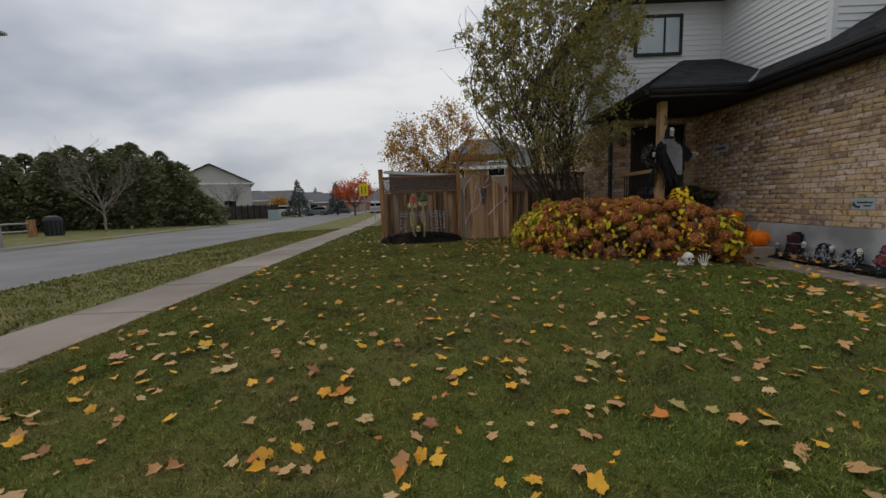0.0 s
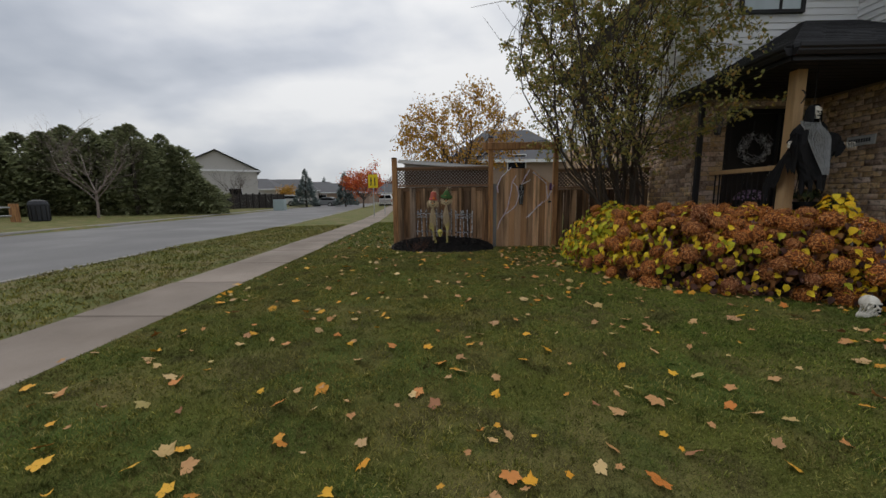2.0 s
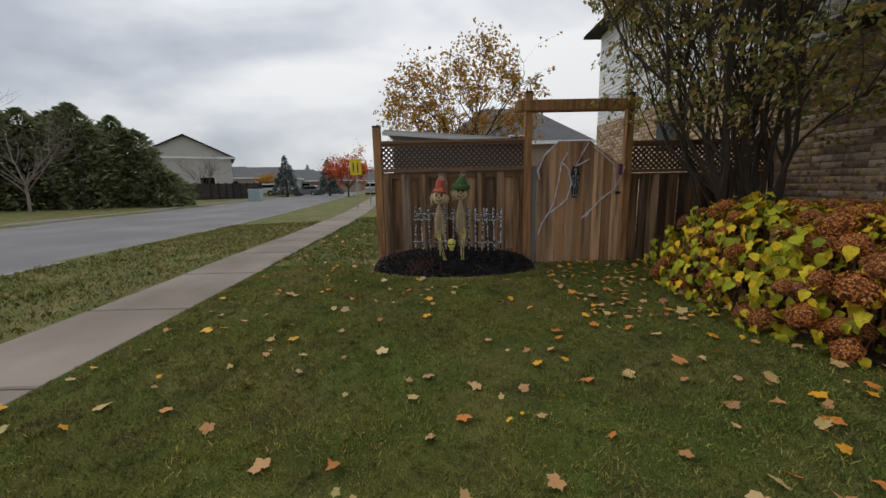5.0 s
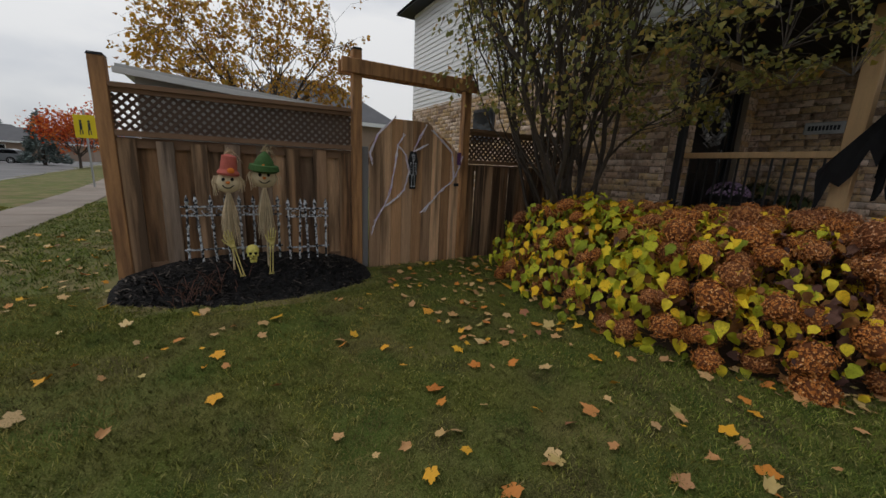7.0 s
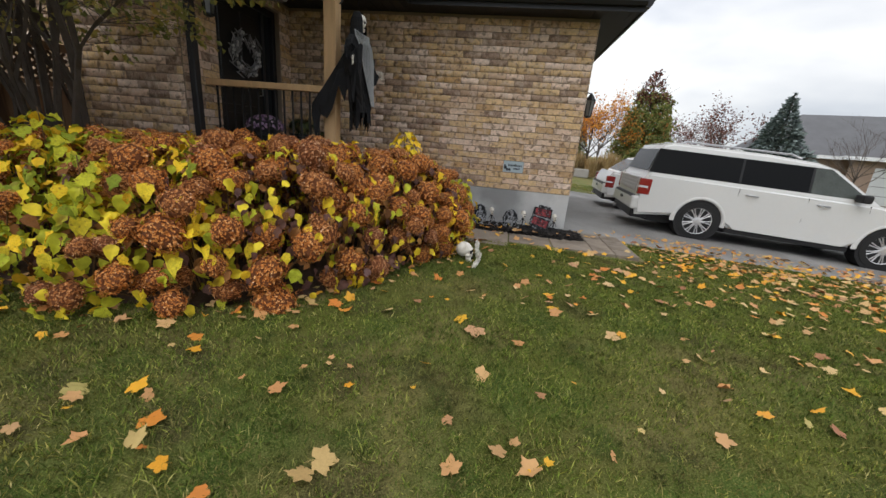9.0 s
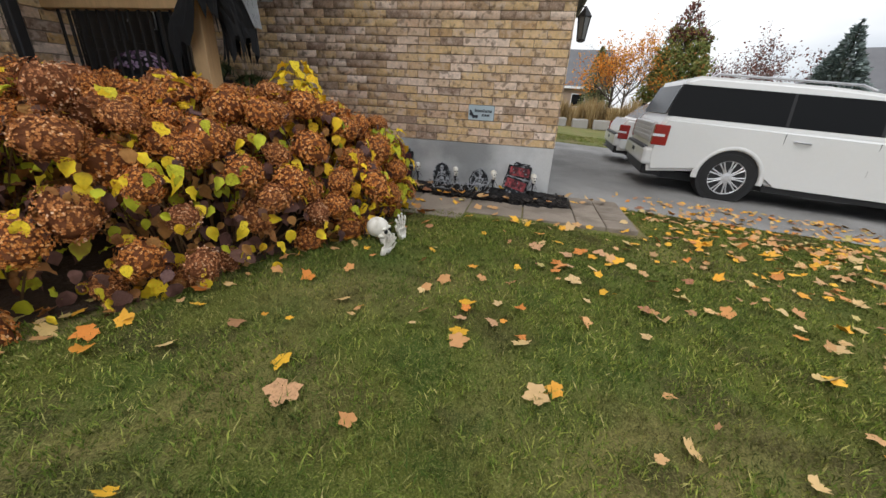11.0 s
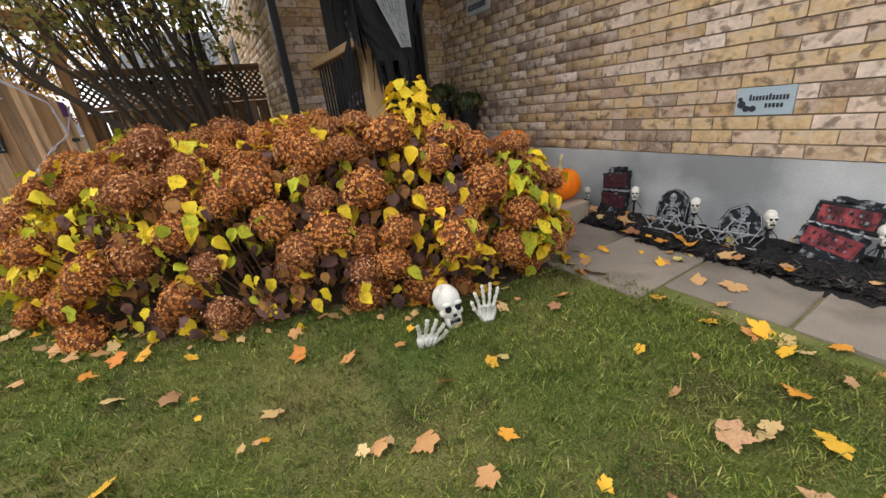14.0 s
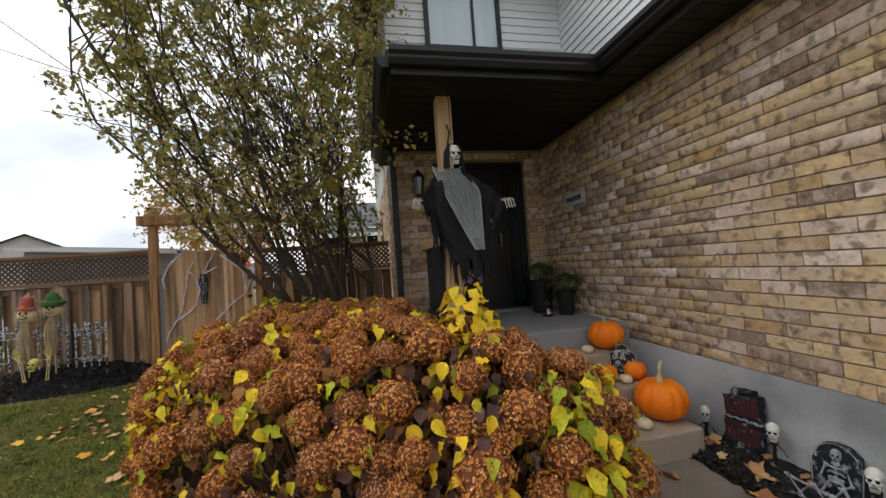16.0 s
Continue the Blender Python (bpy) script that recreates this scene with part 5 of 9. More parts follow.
for p, r, n in heads:
    k = shrub_at(p.x, p.y)
    n = (n + Vector((rng.uniform(-0.4, 0.4), rng.uniform(-0.4, 0.4), 0.4))).normalized()
    m = Matrix.Translation(p) @ Vector((0, 0, 1)).rotation_difference(n).to_matrix().to_4x4() @ Matrix.Rotation(rng.uniform(0, 6.28), 4, "Z") @ Matrix.Diagonal((r * rng.uniform(0.9, 1.2), r * rng.uniform(0.85, 1.1), r, 1))
    piece("flower_head", rng.choice(head_meshes), shrubs[k], m)
    foot = Vector((CENTRES[k][0] + (p.x - CENTRES[k][0]) * 0.55, CENTRES[k][1] + (p.y - CENTRES[k][1]) * 0.55, 0.1))
    mid = foot.lerp(p, 0.6) + Vector((rng.uniform(-0.05, 0.05), rng.uniform(-0.05, 0.05), 0.06))
    tube(stems[k], [foot, mid, p - n * r * 0.6], [0.006, 0.005, 0.004], 5, False)
M_STEM = mat("hydrangea_stem", (0.15, 0.085, 0.04), 0.85, vary=0.3, scale=10)
for k in range(5):
    tagged(part("stem", stems[k], M_STEM, shrubs[k]), kind="stuff")

# leaves: the outer ones are parts, the inner ones are joined
inner = [([], []) for _ in range(5)]
counts = [0] * 5
made = 0
for tries in range(12500):
    x, y = rng.uniform(1.9, 5.15), rng.uniform(5.98, 10.25)
    d = inside_by(x, y)
    if d < -0.02:
        continue
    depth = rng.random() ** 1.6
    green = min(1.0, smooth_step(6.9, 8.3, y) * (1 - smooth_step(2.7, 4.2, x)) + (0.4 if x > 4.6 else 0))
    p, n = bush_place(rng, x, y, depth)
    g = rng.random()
    # deep leaves take mostly dark plum and brown, painting in the shrub's inner shade
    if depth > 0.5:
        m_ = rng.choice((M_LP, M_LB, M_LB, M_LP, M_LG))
    elif g < 0.36 + 0.50 * green:
        m_ = M_LG if rng.random() < 0.15 + 0.50 * green else M_LY
    elif g < 0.74:
        m_ = M_LP
    else:
        m_ = M_LB
    p = p + n * (rng.uniform(-0.05, 0.06) + ((0.085 if m_ in (M_LY, M_LG) else 0.03) if depth < 0.3 else 0.0))
    p.z = max(p.z, 0.06)
    k = shrub_at(x, y)
    n = (n + Vector((rng.uniform(-0.7, 0.7), rng.uniform(-0.7, 0.7), rng.uniform(-0.3, 0.5)))).normalized()
    s = rng.uniform(0.055, 0.10 + 0.02 * green) if m_ in (M_LY, M_LG) else rng.uniform(0.05, 0.10)
    # the tip hangs outwards and down, within a wide scatter
    tip = Vector((n.x + rng.uniform(-0.8, 0.8), n.y + rng.uniform(-0.8, 0.8), -0.6 + rng.uniform(-0.7, 0.6)))
    tip = (tip - n * tip.dot(n)).normalized()
    side = tip.cross(n)
    m = Matrix(((side.x, tip.x, n.x, p.x), (side.y, tip.y, n.y, p.y), (side.z, tip.z, n.z, p.z), (0, 0, 0, 1))) @ Matrix.Diagonal((s * rng.uniform(0.85, 1.15), s, s, 1))
    if depth < 0.13 and counts[k] < 290:
        piece("leaf", rng.choice(leaf_sets[m_]), shrubs[k], m)
        counts[k] += 1
    else:
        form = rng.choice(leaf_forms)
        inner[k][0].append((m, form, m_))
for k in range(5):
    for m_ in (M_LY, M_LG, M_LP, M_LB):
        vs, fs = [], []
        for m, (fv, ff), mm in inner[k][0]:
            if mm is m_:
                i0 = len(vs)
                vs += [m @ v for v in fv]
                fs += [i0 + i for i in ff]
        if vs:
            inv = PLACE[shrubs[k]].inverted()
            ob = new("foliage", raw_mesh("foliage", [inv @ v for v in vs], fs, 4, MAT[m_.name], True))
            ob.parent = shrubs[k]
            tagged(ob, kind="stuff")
# the tall yellow shoot by the post, and the lime shoots at the walk
for cx, cy, z0, z1, m_, cnt, w0 in ((4.36, 6.70, 0.92, 1.38, M_LY, 48, 0.15), (4.46, 6.64, 0.90, 1.24, M_LY, 26, 0.11), (4.74, 6.10, 0.36, 0.90, M_LG, 60, 0.20), (2.13, 8.1, 0.5, 1.05, M_LG, 34, 0.11), (4.98, 6.3, 0.3, 0.86, M_LY, 56, 0.18), (2.6, 9.0, 0.9, 1.3, M_LG, 26, 0.1), (2.2, 7.45, 0.45, 0.9, M_LY, 26, 0.12), (4.2, 6.05, 0.3, 0.62, M_LY, 18, 0.1)):
    k = shrub_at(cx, cy)
    for i in range(cnt):
        zz = z0 + (z1 - z0) * i / cnt
        a = i * 2.4
        w = 0.03 + w0 * (1 - 0.7 * i / cnt) * rng.uniform(0.4, 1)
        s = rng.uniform(0.08, 0.145) * (1.1 - 0.35 * i / cnt)
        m = Matrix.Translation((cx + w * math.cos(a), cy + w * math.sin(a), zz)) @ Matrix.Rotation(a - math.pi / 2 + rng.uniform(-0.5, 0.5), 4, "Z") @ Matrix.Rotation(rng.uniform(-0.9, 0.35), 4, "X") @ Matrix.Rotation(rng.uniform(-0.5, 0.5), 4, "Y") @ Matrix.Diagonal((s, s, s, 1))
        piece("leaf", rng.choice(leaf_sets[M_LY if rng.random() < 0.25 else m_]), shrubs[k], m)
    sb = bmesh.new()
    tube(sb, [(cx - 0.03, cy + 0.05, 0.15), (cx + 0.01, cy, z0), (cx, cy, z1 + 0.01)], [0.007, 0.005, 0.003], 5, False)
    part("stem", sb, M_STEM, shrubs[k])
# litter under the shrubs
M_LITTER = mat("leaf_litter_soil", (0.045, 0.028, 0.018), 0.95, vary=0.4, scale=6, grain=40, bump=0.8, bump_dist=0.02)
bm = bmesh.new()
ring = [bm.verts.new((x + 0.05 * (x - 3.4) / math.hypot(x - 3.4, y - 7.8) * (1 if x < 4.2 else 0), y + 0.05 * (y - 7.8) / math.hypot(x - 3.4, y - 7.8), ground_z(x, y) + 0.012)) for x, y in FOOT]
mid = bm.verts.new((3.4, 7.8, ground_z(3.4, 7.8) + 0.06))
for a, b in zip(ring, ring[1:] + ring[:1]):
    bm.faces.new((a, b, mid))
solo("shrub_bed", bm, M_LITTER, "dark soil with leaf litter under the hydrangeas", "soil", "structure")

# ---- trees ----
M_BARK = mat("grey_bark", (0.066, 0.053, 0.044), 0.95, vary=0.4, scale=12, grain=60, bump=0.6, stretch=(2, 2, 0.5))


def grow(bm, tips, rng, p, d, length, radius, depth, spread, lift, keep=None, kids=(2, 4), bare=0.0):
    """A limb with its forks; gathers the places of its twigs."""
    pts, rad = [p], [radius]
    segs = 4 if depth > 0 else 3
    for s in range(segs):
        d = (d + Vector((rng.gauss(0, 0.10), rng.gauss(0, 0.10), rng.gauss(0, 0.06) + lift))).normalized()
        if keep:
            d = (d + keep(p)).normalized()
        p = p + d * length / segs
        pts.append(p)
        rad.append(radius * (1 - 0.6 * (s + 1) / segs))
        if depth <= 1:
            tips.append((p.copy(), d.copy()))
    tube(bm, pts, rad, 7 if depth > 2 else (5 if depth > 1 else 3), False)
    if depth > 0:
        for _ in range(rng.randint(*kids)):
            s = rng.uniform(0.35, 1.0)
            i = min(int(s * segs), segs - 1)
            q = pts[i].lerp(pts[i + 1], s * segs - i)
            side = Vector((rng.gauss(0, 1), rng.gauss(0, 1), rng.gauss(0, 0.5))).normalized()
            grow(bm, tips, rng, q, (d + side * spread).normalized(), length * rng.uniform(0.5, 0.75), radius * 0.48, depth - 1, spread, lift, keep, kids)


def leaf_stuff(name, parent, rng, places, size, material, per=1, droop=0.3, jitter=0.06):
    """Small leaves, each a folded blade of two quads, joined."""
    n = len(places) * per
    vs = np.zeros((n * 6, 3), np.float32)
    fs = []
    i = 0
    for p, d in places:
        for _ in range(per):
            c = p + Vector((rng.gauss(0, jitter), rng.gauss(0, jitter), rng.gauss(0, jitter)))
            t = (d * 0.5 + Vector((rng.uniform(-1, 1), rng.uniform(-1, 1), rng.uniform(-1, 0.5) - droop))).normalized()
            u = t.cross(Vector((rng.uniform(-1, 1), rng.uniform(-1, 1), rng.uniform(-1, 1)))).normalized()
            w = t.cross(u) * 0.25
            s = size * rng.uniform(0.65, 1.25)
            b = i * 6
            for k, v in enumerate((c, c + t * s * 0.5 + (u * 0.34 + w) * s, c + t * s, c + t * s * 0.5, c + t * s * 0.5 - (u * 0.34 - w) * s, c + t * s * 1.02)):
                vs[b + k] = v
            fs += [b, b + 1, b + 2, b + 3, b, b + 3, b + 2, b + 4]
            i += 1
    ob = new(name, raw_mesh(name, vs, fs, 4, material))
    ob.parent = parent
    ob.matrix_basis = PLACE[parent].inverted()
    return tagged(ob, kind="stuff")


def fill_crown(bm, nodes, rng, inside, low, high, count, per, hub, core=0.3):
    """Thin leafy twigs from the limbs into the crown's room; gives the places of the leaves."""
    pts = np.array([n[0][:] for n in nodes])
    out = []
    made = 0
    for _ in range(count * 12):
        if made >= count:
            break
        p = Vector([rng.uniform(a, b) for a, b in zip(low, high)])
        e = inside(p)
        if e > 1 or rng.random() > max(core, min(1.0, e * 1.2)):
            continue
        d2 = ((pts - np.array(p[:])) ** 2).sum(axis=1)
        near = np.argsort(d2)[:3]
        q = nodes[int(near[rng.randint(0, 2)])][0]
        gap = (p - q).length
        if gap > 1.1 or gap < 0.05:
            continue
        made += 1
        mid = q.lerp(p, 0.5) + Vector((rng.gauss(0, 0.05), rng.gauss(0, 0.05), 0.10 * gap))
        tube(bm, [q, mid, p], [0.0038, 0.0026, 0.0014], 3, False)
        for k in range(per):
            u = rng.uniform(0.3, 1.05)
            a, b = q.lerp(mid, u), mid.lerp(p, u)
            out.append((a.lerp(b, u), (p - mid).normalized()))
    return out


M_SVLEAF = ramp_by_piece("olive_leaf", [(0, (0.14, 0.16, 0.045)), (0.4, (0.24, 0.235, 0.065)), (0.72, (0.35, 0.30, 0.075)), (0.93, (0.42, 0.30, 0.085)), (1, (0.40, 0.21, 0.06))], island=True, rough=0.4, bump=0.1, vary=0.25, translucent=0.45, spec=0.45)
rng = random.Random(21)
tree = thing("serviceberry_tree", (3.45, 10.12, 0.2), label="many-stemmed small tree with olive autumn leaves by the fence", category="tree")
bm = bmesh.new()
tips = []


def crown_at(p):
    """How far out in the crown: 0 in the middle, 1 at its edge, more outside."""
    e = ((p.x - 2.92) / 2.08) ** 2 + ((p.y - 9.2) / 2.1) ** 2 + ((p.z - 4.2) / 2.5) ** 2
    e *= 1.0 + 0.45 * noise.noise(p * 1.1) + 0.25 * noise.noise(p * 2.9)
    right = 3.95 + 0.1 * noise.noise(p * 2.0) + (0.55 * smooth_step(4.0, 4.6, p.z))
    if p.x > right or p.z < 1.95 + 0.35 * noise.noise(p * 1.6):
        e += 2
    # a low bough reaching out before the porch eave
    bough = ((p.x - 3.75) / 0.75) ** 2 + ((p.y - 7.9) / 0.75) ** 2 + ((p.z - 2.85) / 0.42) ** 2
    return min(e, bough * (1.0 + 0.5 * noise.noise(p * 2.3)))


def off_house(p):
    v = Vector((0, 0, 0))
    if p.x > 3.6 and p.y > 8.6:
        v.x -= 0.25
    if p.z < 2.3:
        v.z += 0.05
    if p.z > 1.6 and crown_at(p) > 0.8:
        v += (Vector((2.7, 9.3, 4.2)) - p) * 0.18
    return v


for k in range(17):
    a = -2.3 + 4.8 * k / 16 + rng.uniform(-0.2, 0.2)
    lean = rng.uniform(0.2, 0.72)
    d = Vector((-math.cos(a) * lean - 0.12, -math.sin(a) * lean * 0.75 - 0.08, 1)).normalized()
    grow(bm, tips, rng, Vector((3.45 + rng.uniform(-0.32, 0.30), 10.12 + rng.uniform(-0.22, 0.2), 0.15)), d, rng.uniform(2.7, 4.0), rng.uniform(0.026, 0.048), 2, 0.62, 0.015, off_house, (4, 5))
grow(bm, tips, rng, Vector((3.4, 9.95, 0.5)), Vector((0.03, -0.55, 0.75)).normalized(), 2.9, 0.035, 2, 0.55, -0.03, None, (4, 5))
tips = [n for n in tips if crown_at(n[0]) < 1.2 or n[0].z < 2.4]
twig = bmesh.new()
places = fill_crown(twig, tips, rng, crown_at, (0.0, 6.9, 1.5), (4.7, 11.4, 6.8), 2300, 17, (3.0, 9.6, 3.5), 0.25)
part("trunk", bm, M_BARK, tree, "dark bare stems")
tagged(part("twig", twig, M_BARK, tree), kind="stuff")
places = [(p, d) for p, d in places if not (p.x > 4.1 and p.y > 9.1) and not (p.z < 3.9 and not (p.x > 3.1 and p.y < 8.6) and rng.random() < 0.55 * (1 - smooth_step(2.9, 3.7, p.z)) + 0.04)]
leaf_stuff("crown", tree, rng, places, 0.063, M_SVLEAF, 1, 0.25, 0.03)

M_GOLD = ramp_by_piece("golden_leaf", [(0, (0.26, 0.15, 0.03)), (0.3, (0.44, 0.24, 0.035)), (0.6, (0.58, 0.31, 0.04)), (0.85, (0.34, 0.25, 0.05)), (1, (0.38, 0.14, 0.03))], island=True, rough=0.6, bump=0.1, vary=0.25, translucent=0.35)


def broad_tree(name, base, height, radius, label, leaf_mat, seed, leaf=0.09, per=2, bare=False, depth=3, trunk=0.1, fill=5000, group=""):
    rng = random.Random(seed)
    t = thing(name, base, label=label, category="tree", group=group)
    b = Vector(base)
    bm = bmesh.new()
    tube(bm, [b, b + Vector((0.03, 0.02, height * 0.16)), b + Vector((0.0, 0.05, height * 0.34))], [trunk * 1.2, trunk, trunk * 0.8], 9, False)
    tips = []
    for k in range(9):
        a = k * 2.4 + rng.uniform(-0.3, 0.3)
        up = rng.uniform(0.45, 1.5)
        d = Vector((math.cos(a), math.sin(a), up)).normalized()
        grow(bm, tips, rng, b + Vector((0, 0, height * rng.uniform(0.18, 0.36))), d, radius * rng.uniform(0.62, 0.85) * (1.0 + 0.25 * up), trunk * 0.5, depth, 0.7, 0.05, None, (3, 4))
    part("trunk", bm, M_BARK, t)
    if not bare:
        rng.shuffle(tips)
        leaf_stuff("crown", t, rng, tips[:fill], leaf, leaf_mat, per, 0.2, leaf * 1.1)
    return t


rng = random.Random(33)
gold = thing("golden_tree", (-0.1, 16.6, 0.2), label="honey-gold autumn tree behind the fence", category="tree")
bm, twig, tips = bmesh.new(), bmesh.new(), []


def gold_at(p):
    e = ((p.x + 0.1) / 2.5) ** 2 + ((p.y - 16.6) / 2.2) ** 2 + ((p.z - 3.65) / 1.65) ** 2
    return e * (1.0 + 0.75 * noise.noise(p * 0.9) + 0.4 * noise.noise(p * 2.1))


tube(bm, [(-0.1, 16.6, 0.15), (-0.08, 16.62, 1.2), (-0.12, 16.6, 2.2)], [0.13, 0.10, 0.08], 9, False)
for k in range(11):
    a = k * 2.4
    up = rng.uniform(0.35, 1.3)
    grow(bm, tips, rng, Vector((-0.1, 16.6, rng.uniform(1.3, 2.2))), Vector((math.cos(a), math.sin(a), up)).normalized(), rng.uniform(1.5, 2.0), 0.05, 2, 0.6, 0.02, lambda p: (Vector((-0.1, 16.6, 3.7)) - p) * (0.25 if gold_at(p) > 0.85 else 0), (3, 4))
tips = [n for n in tips if gold_at(n[0]) < 1.15]
places = fill_crown(twig, tips, rng, gold_at, (-2.8, 14.2, 1.9), (2.6, 19.0, 5.5), 1000, 7, (-0.1, 16.6, 3.0), 0.4)
part("trunk", bm, M_BARK, gold)
tagged(part("twig", twig, M_BARK, gold), kind="stuff")
leaf_stuff("crown", gold, rng, places, 0.10, M_GOLD, 1, 0.2, 0.05)

# ---- seasonal decorations ----
M_BONE = mat("bone_white", (0.66, 0.63, 0.56), 0.6, vary=0.14, scale=14, grain=70, bump=0.1, second=(0.42, 0.38, 0.30), second_at=0.62, second_scale=12)
M_BONEY = mat("bone_yellow", (0.56, 0.47, 0.17), 0.6, vary=0.15, scale=14, bump=0.1)
M_DARK = mat("socket_black", (0.006, 0.006, 0.006), 0.9, vary=0.1)
M_ROBE = mat("black_cloth", (0.010, 0.010, 0.011), 0.95, vary=0.35, scale=10, grain=150, bump=0.4)
M_GAUZE = mat("grey_gauze", (0.27, 0.28, 0.29), 0.95, vary=0.3, scale=20, grain=150, bump=0.2)


def add_ball(bm, centre, scale, m, sub=2):
    r = bmesh.ops.create_icosphere(bm, subdivisions=sub, radius=1.0)
    bmesh.ops.transform(bm, matrix=m @ Matrix.Translation(centre) @ Matrix.Diagonal((*scale, 1)), verts=r["verts"])


def skull(bm, m, white=0, dark=1):
    """A skull of unit height facing -y, its chin at the origin."""
    n = len(bm.faces)
    add_ball(bm, (0, 0.06, 0.66), (0.36, 0.42, 0.345), m, 3)
    add_ball(bm, (0, -0.20, 0.42), (0.27, 0.19, 0.20), m, 2)
    add_ball(bm, (0, -0.17, 0.14), (0.19, 0.19, 0.16), m, 2)
    for s in (-1, 1):
        add_ball(bm, (0.235 * s, -0.16, 0.40), (0.09, 0.14, 0.08), m, 2)
        add_ball(bm, (0.14 * s, -0.30, 0.63), (0.14, 0.09, 0.055), m, 2)
    vs = prism(bm, [(-0.17, 0.0), (0.17, 0.0), (0.2, 0.3), (-0.2, 0.3)], -0.30, -0.05, "y")
    bmesh.ops.transform(bm, matrix=m, verts=vs)
    island_of(bm, n, white)
    n = len(bm.faces)
    for s in (-1, 1):
        add_ball(bm, (0.135 * s, -0.33, 0.52), (0.095, 0.06, 0.085), m, 2)
    add_ball(bm, (0.025, -0.385, 0.37), (0.025, 0.03, 0.05), m, 1)
    add_ball(bm, (-0.025, -0.385, 0.37), (0.025, 0.03, 0.05), m, 1)
    for k in range(6):
        x = -0.125 + 0.05 * k
        box(bm, (x - 0.004, -0.375, 0.16), (x + 0.004, -0.29, 0.26), 0, m)
    box(bm, (-0.15, -0.372, 0.2), (0.15, -0.29, 0.212), 0, m)
    island_of(bm, n, dark)


def finger(bm, pts, r, m):
    """A bony finger: thin shafts with knuckles."""
    pts = [m @ Vector(p) for p in pts]
    s = m.to_scale().x
    for a, b in zip(pts, pts[1:]):
        tube(bm, [a, a.lerp(b, 0.15), a.lerp(b, 0.5), a.lerp(b, 0.85), b], [r * s * 1.1, r * s, r * s * 0.75, r * s, r * s * 1.15], 7)
    tube(bm, [pts[-1], pts[-1] + (pts[-1] - pts[-2]).normalized() * r * s * 1.3], [r * s * 1.1, r * s * 0.3], 7)


def bony_palm(bm, m, spread=1.0):
    """A skeleton's open palm of unit height, standing on the origin, its back to +y."""
    vs = prism(bm, [(-0.16, 0.0), (0.16, 0.0), (0.26, 0.3), (0.24, 0.46), (-0.24, 0.46), (-0.27, 0.28)], -0.07, 0.07, "y")
    bmesh.ops.transform(bm, matrix=m, verts=vs)
    for k in range(4):
        x = -0.2 + 0.133 * k
        tube(bm, [m @ Vector((x * 0.5, -0.075, 0.08)), m @ Vector((x, -0.08, 0.46))], [0.04 * m.to_scale().x, 0.05 * m.to_scale().x], 6)
    for k, (x, h) in enumerate(((-0.22, 0.82), (-0.08, 0.97), (0.07, 1.0), (0.21, 0.86))):
        lean = x * 0.9 * spread
        finger(bm, [(x, 0, 0.44), (x + lean * 0.3, -0.03, 0.44 + (h - 0.44) * 0.5), (x + lean * 0.55, -0.05, 0.44 + (h - 0.44) * 0.8), (x + lean * 0.7, -0.04, h)], 0.052, m)
    finger(bm, [(-0.24, 0, 0.24), (-0.4, -0.05, 0.42), (-0.47, -0.06, 0.6)], 0.056, m)


# skeleton rising out of the lawn
gz = ground_z(4.05, 5.87)
bm = bmesh.new()
skull(bm, pose(4.015, 5.86, gz - 0.015, -10, 0, -8) @ Matrix.Diagonal((0.20, 0.21, 0.228, 1)))
solo("skull_decoration", bm, [M_BONE, M_DARK], "white plastic skull half sunk in the lawn", "decoration", smooth=True)
bm = bmesh.new()
bony_palm(bm, pose(4.175, 5.75, gz - 0.01, -12, 6, -12) @ Matrix.Diagonal((0.19, 0.19, 0.205, 1)))
solo("skeleton_palm_decoration", bm, [M_BONE], "white plastic bony palm standing open in the lawn", "decoration", smooth=True)
bm = bmesh.new()
bony_palm(bm, pose(3.80, 5.77, gz - 0.02, 14, 10, -10) @ Matrix.Diagonal((-0.19, 0.19, 0.205, 1)))
bmesh.ops.recalc_face_normals(bm, faces=bm.faces[:])
solo("skeleton_palm_decoration", bm, [M_BONE], "white plastic bony palm bent forward in the lawn", "decoration", smooth=True)

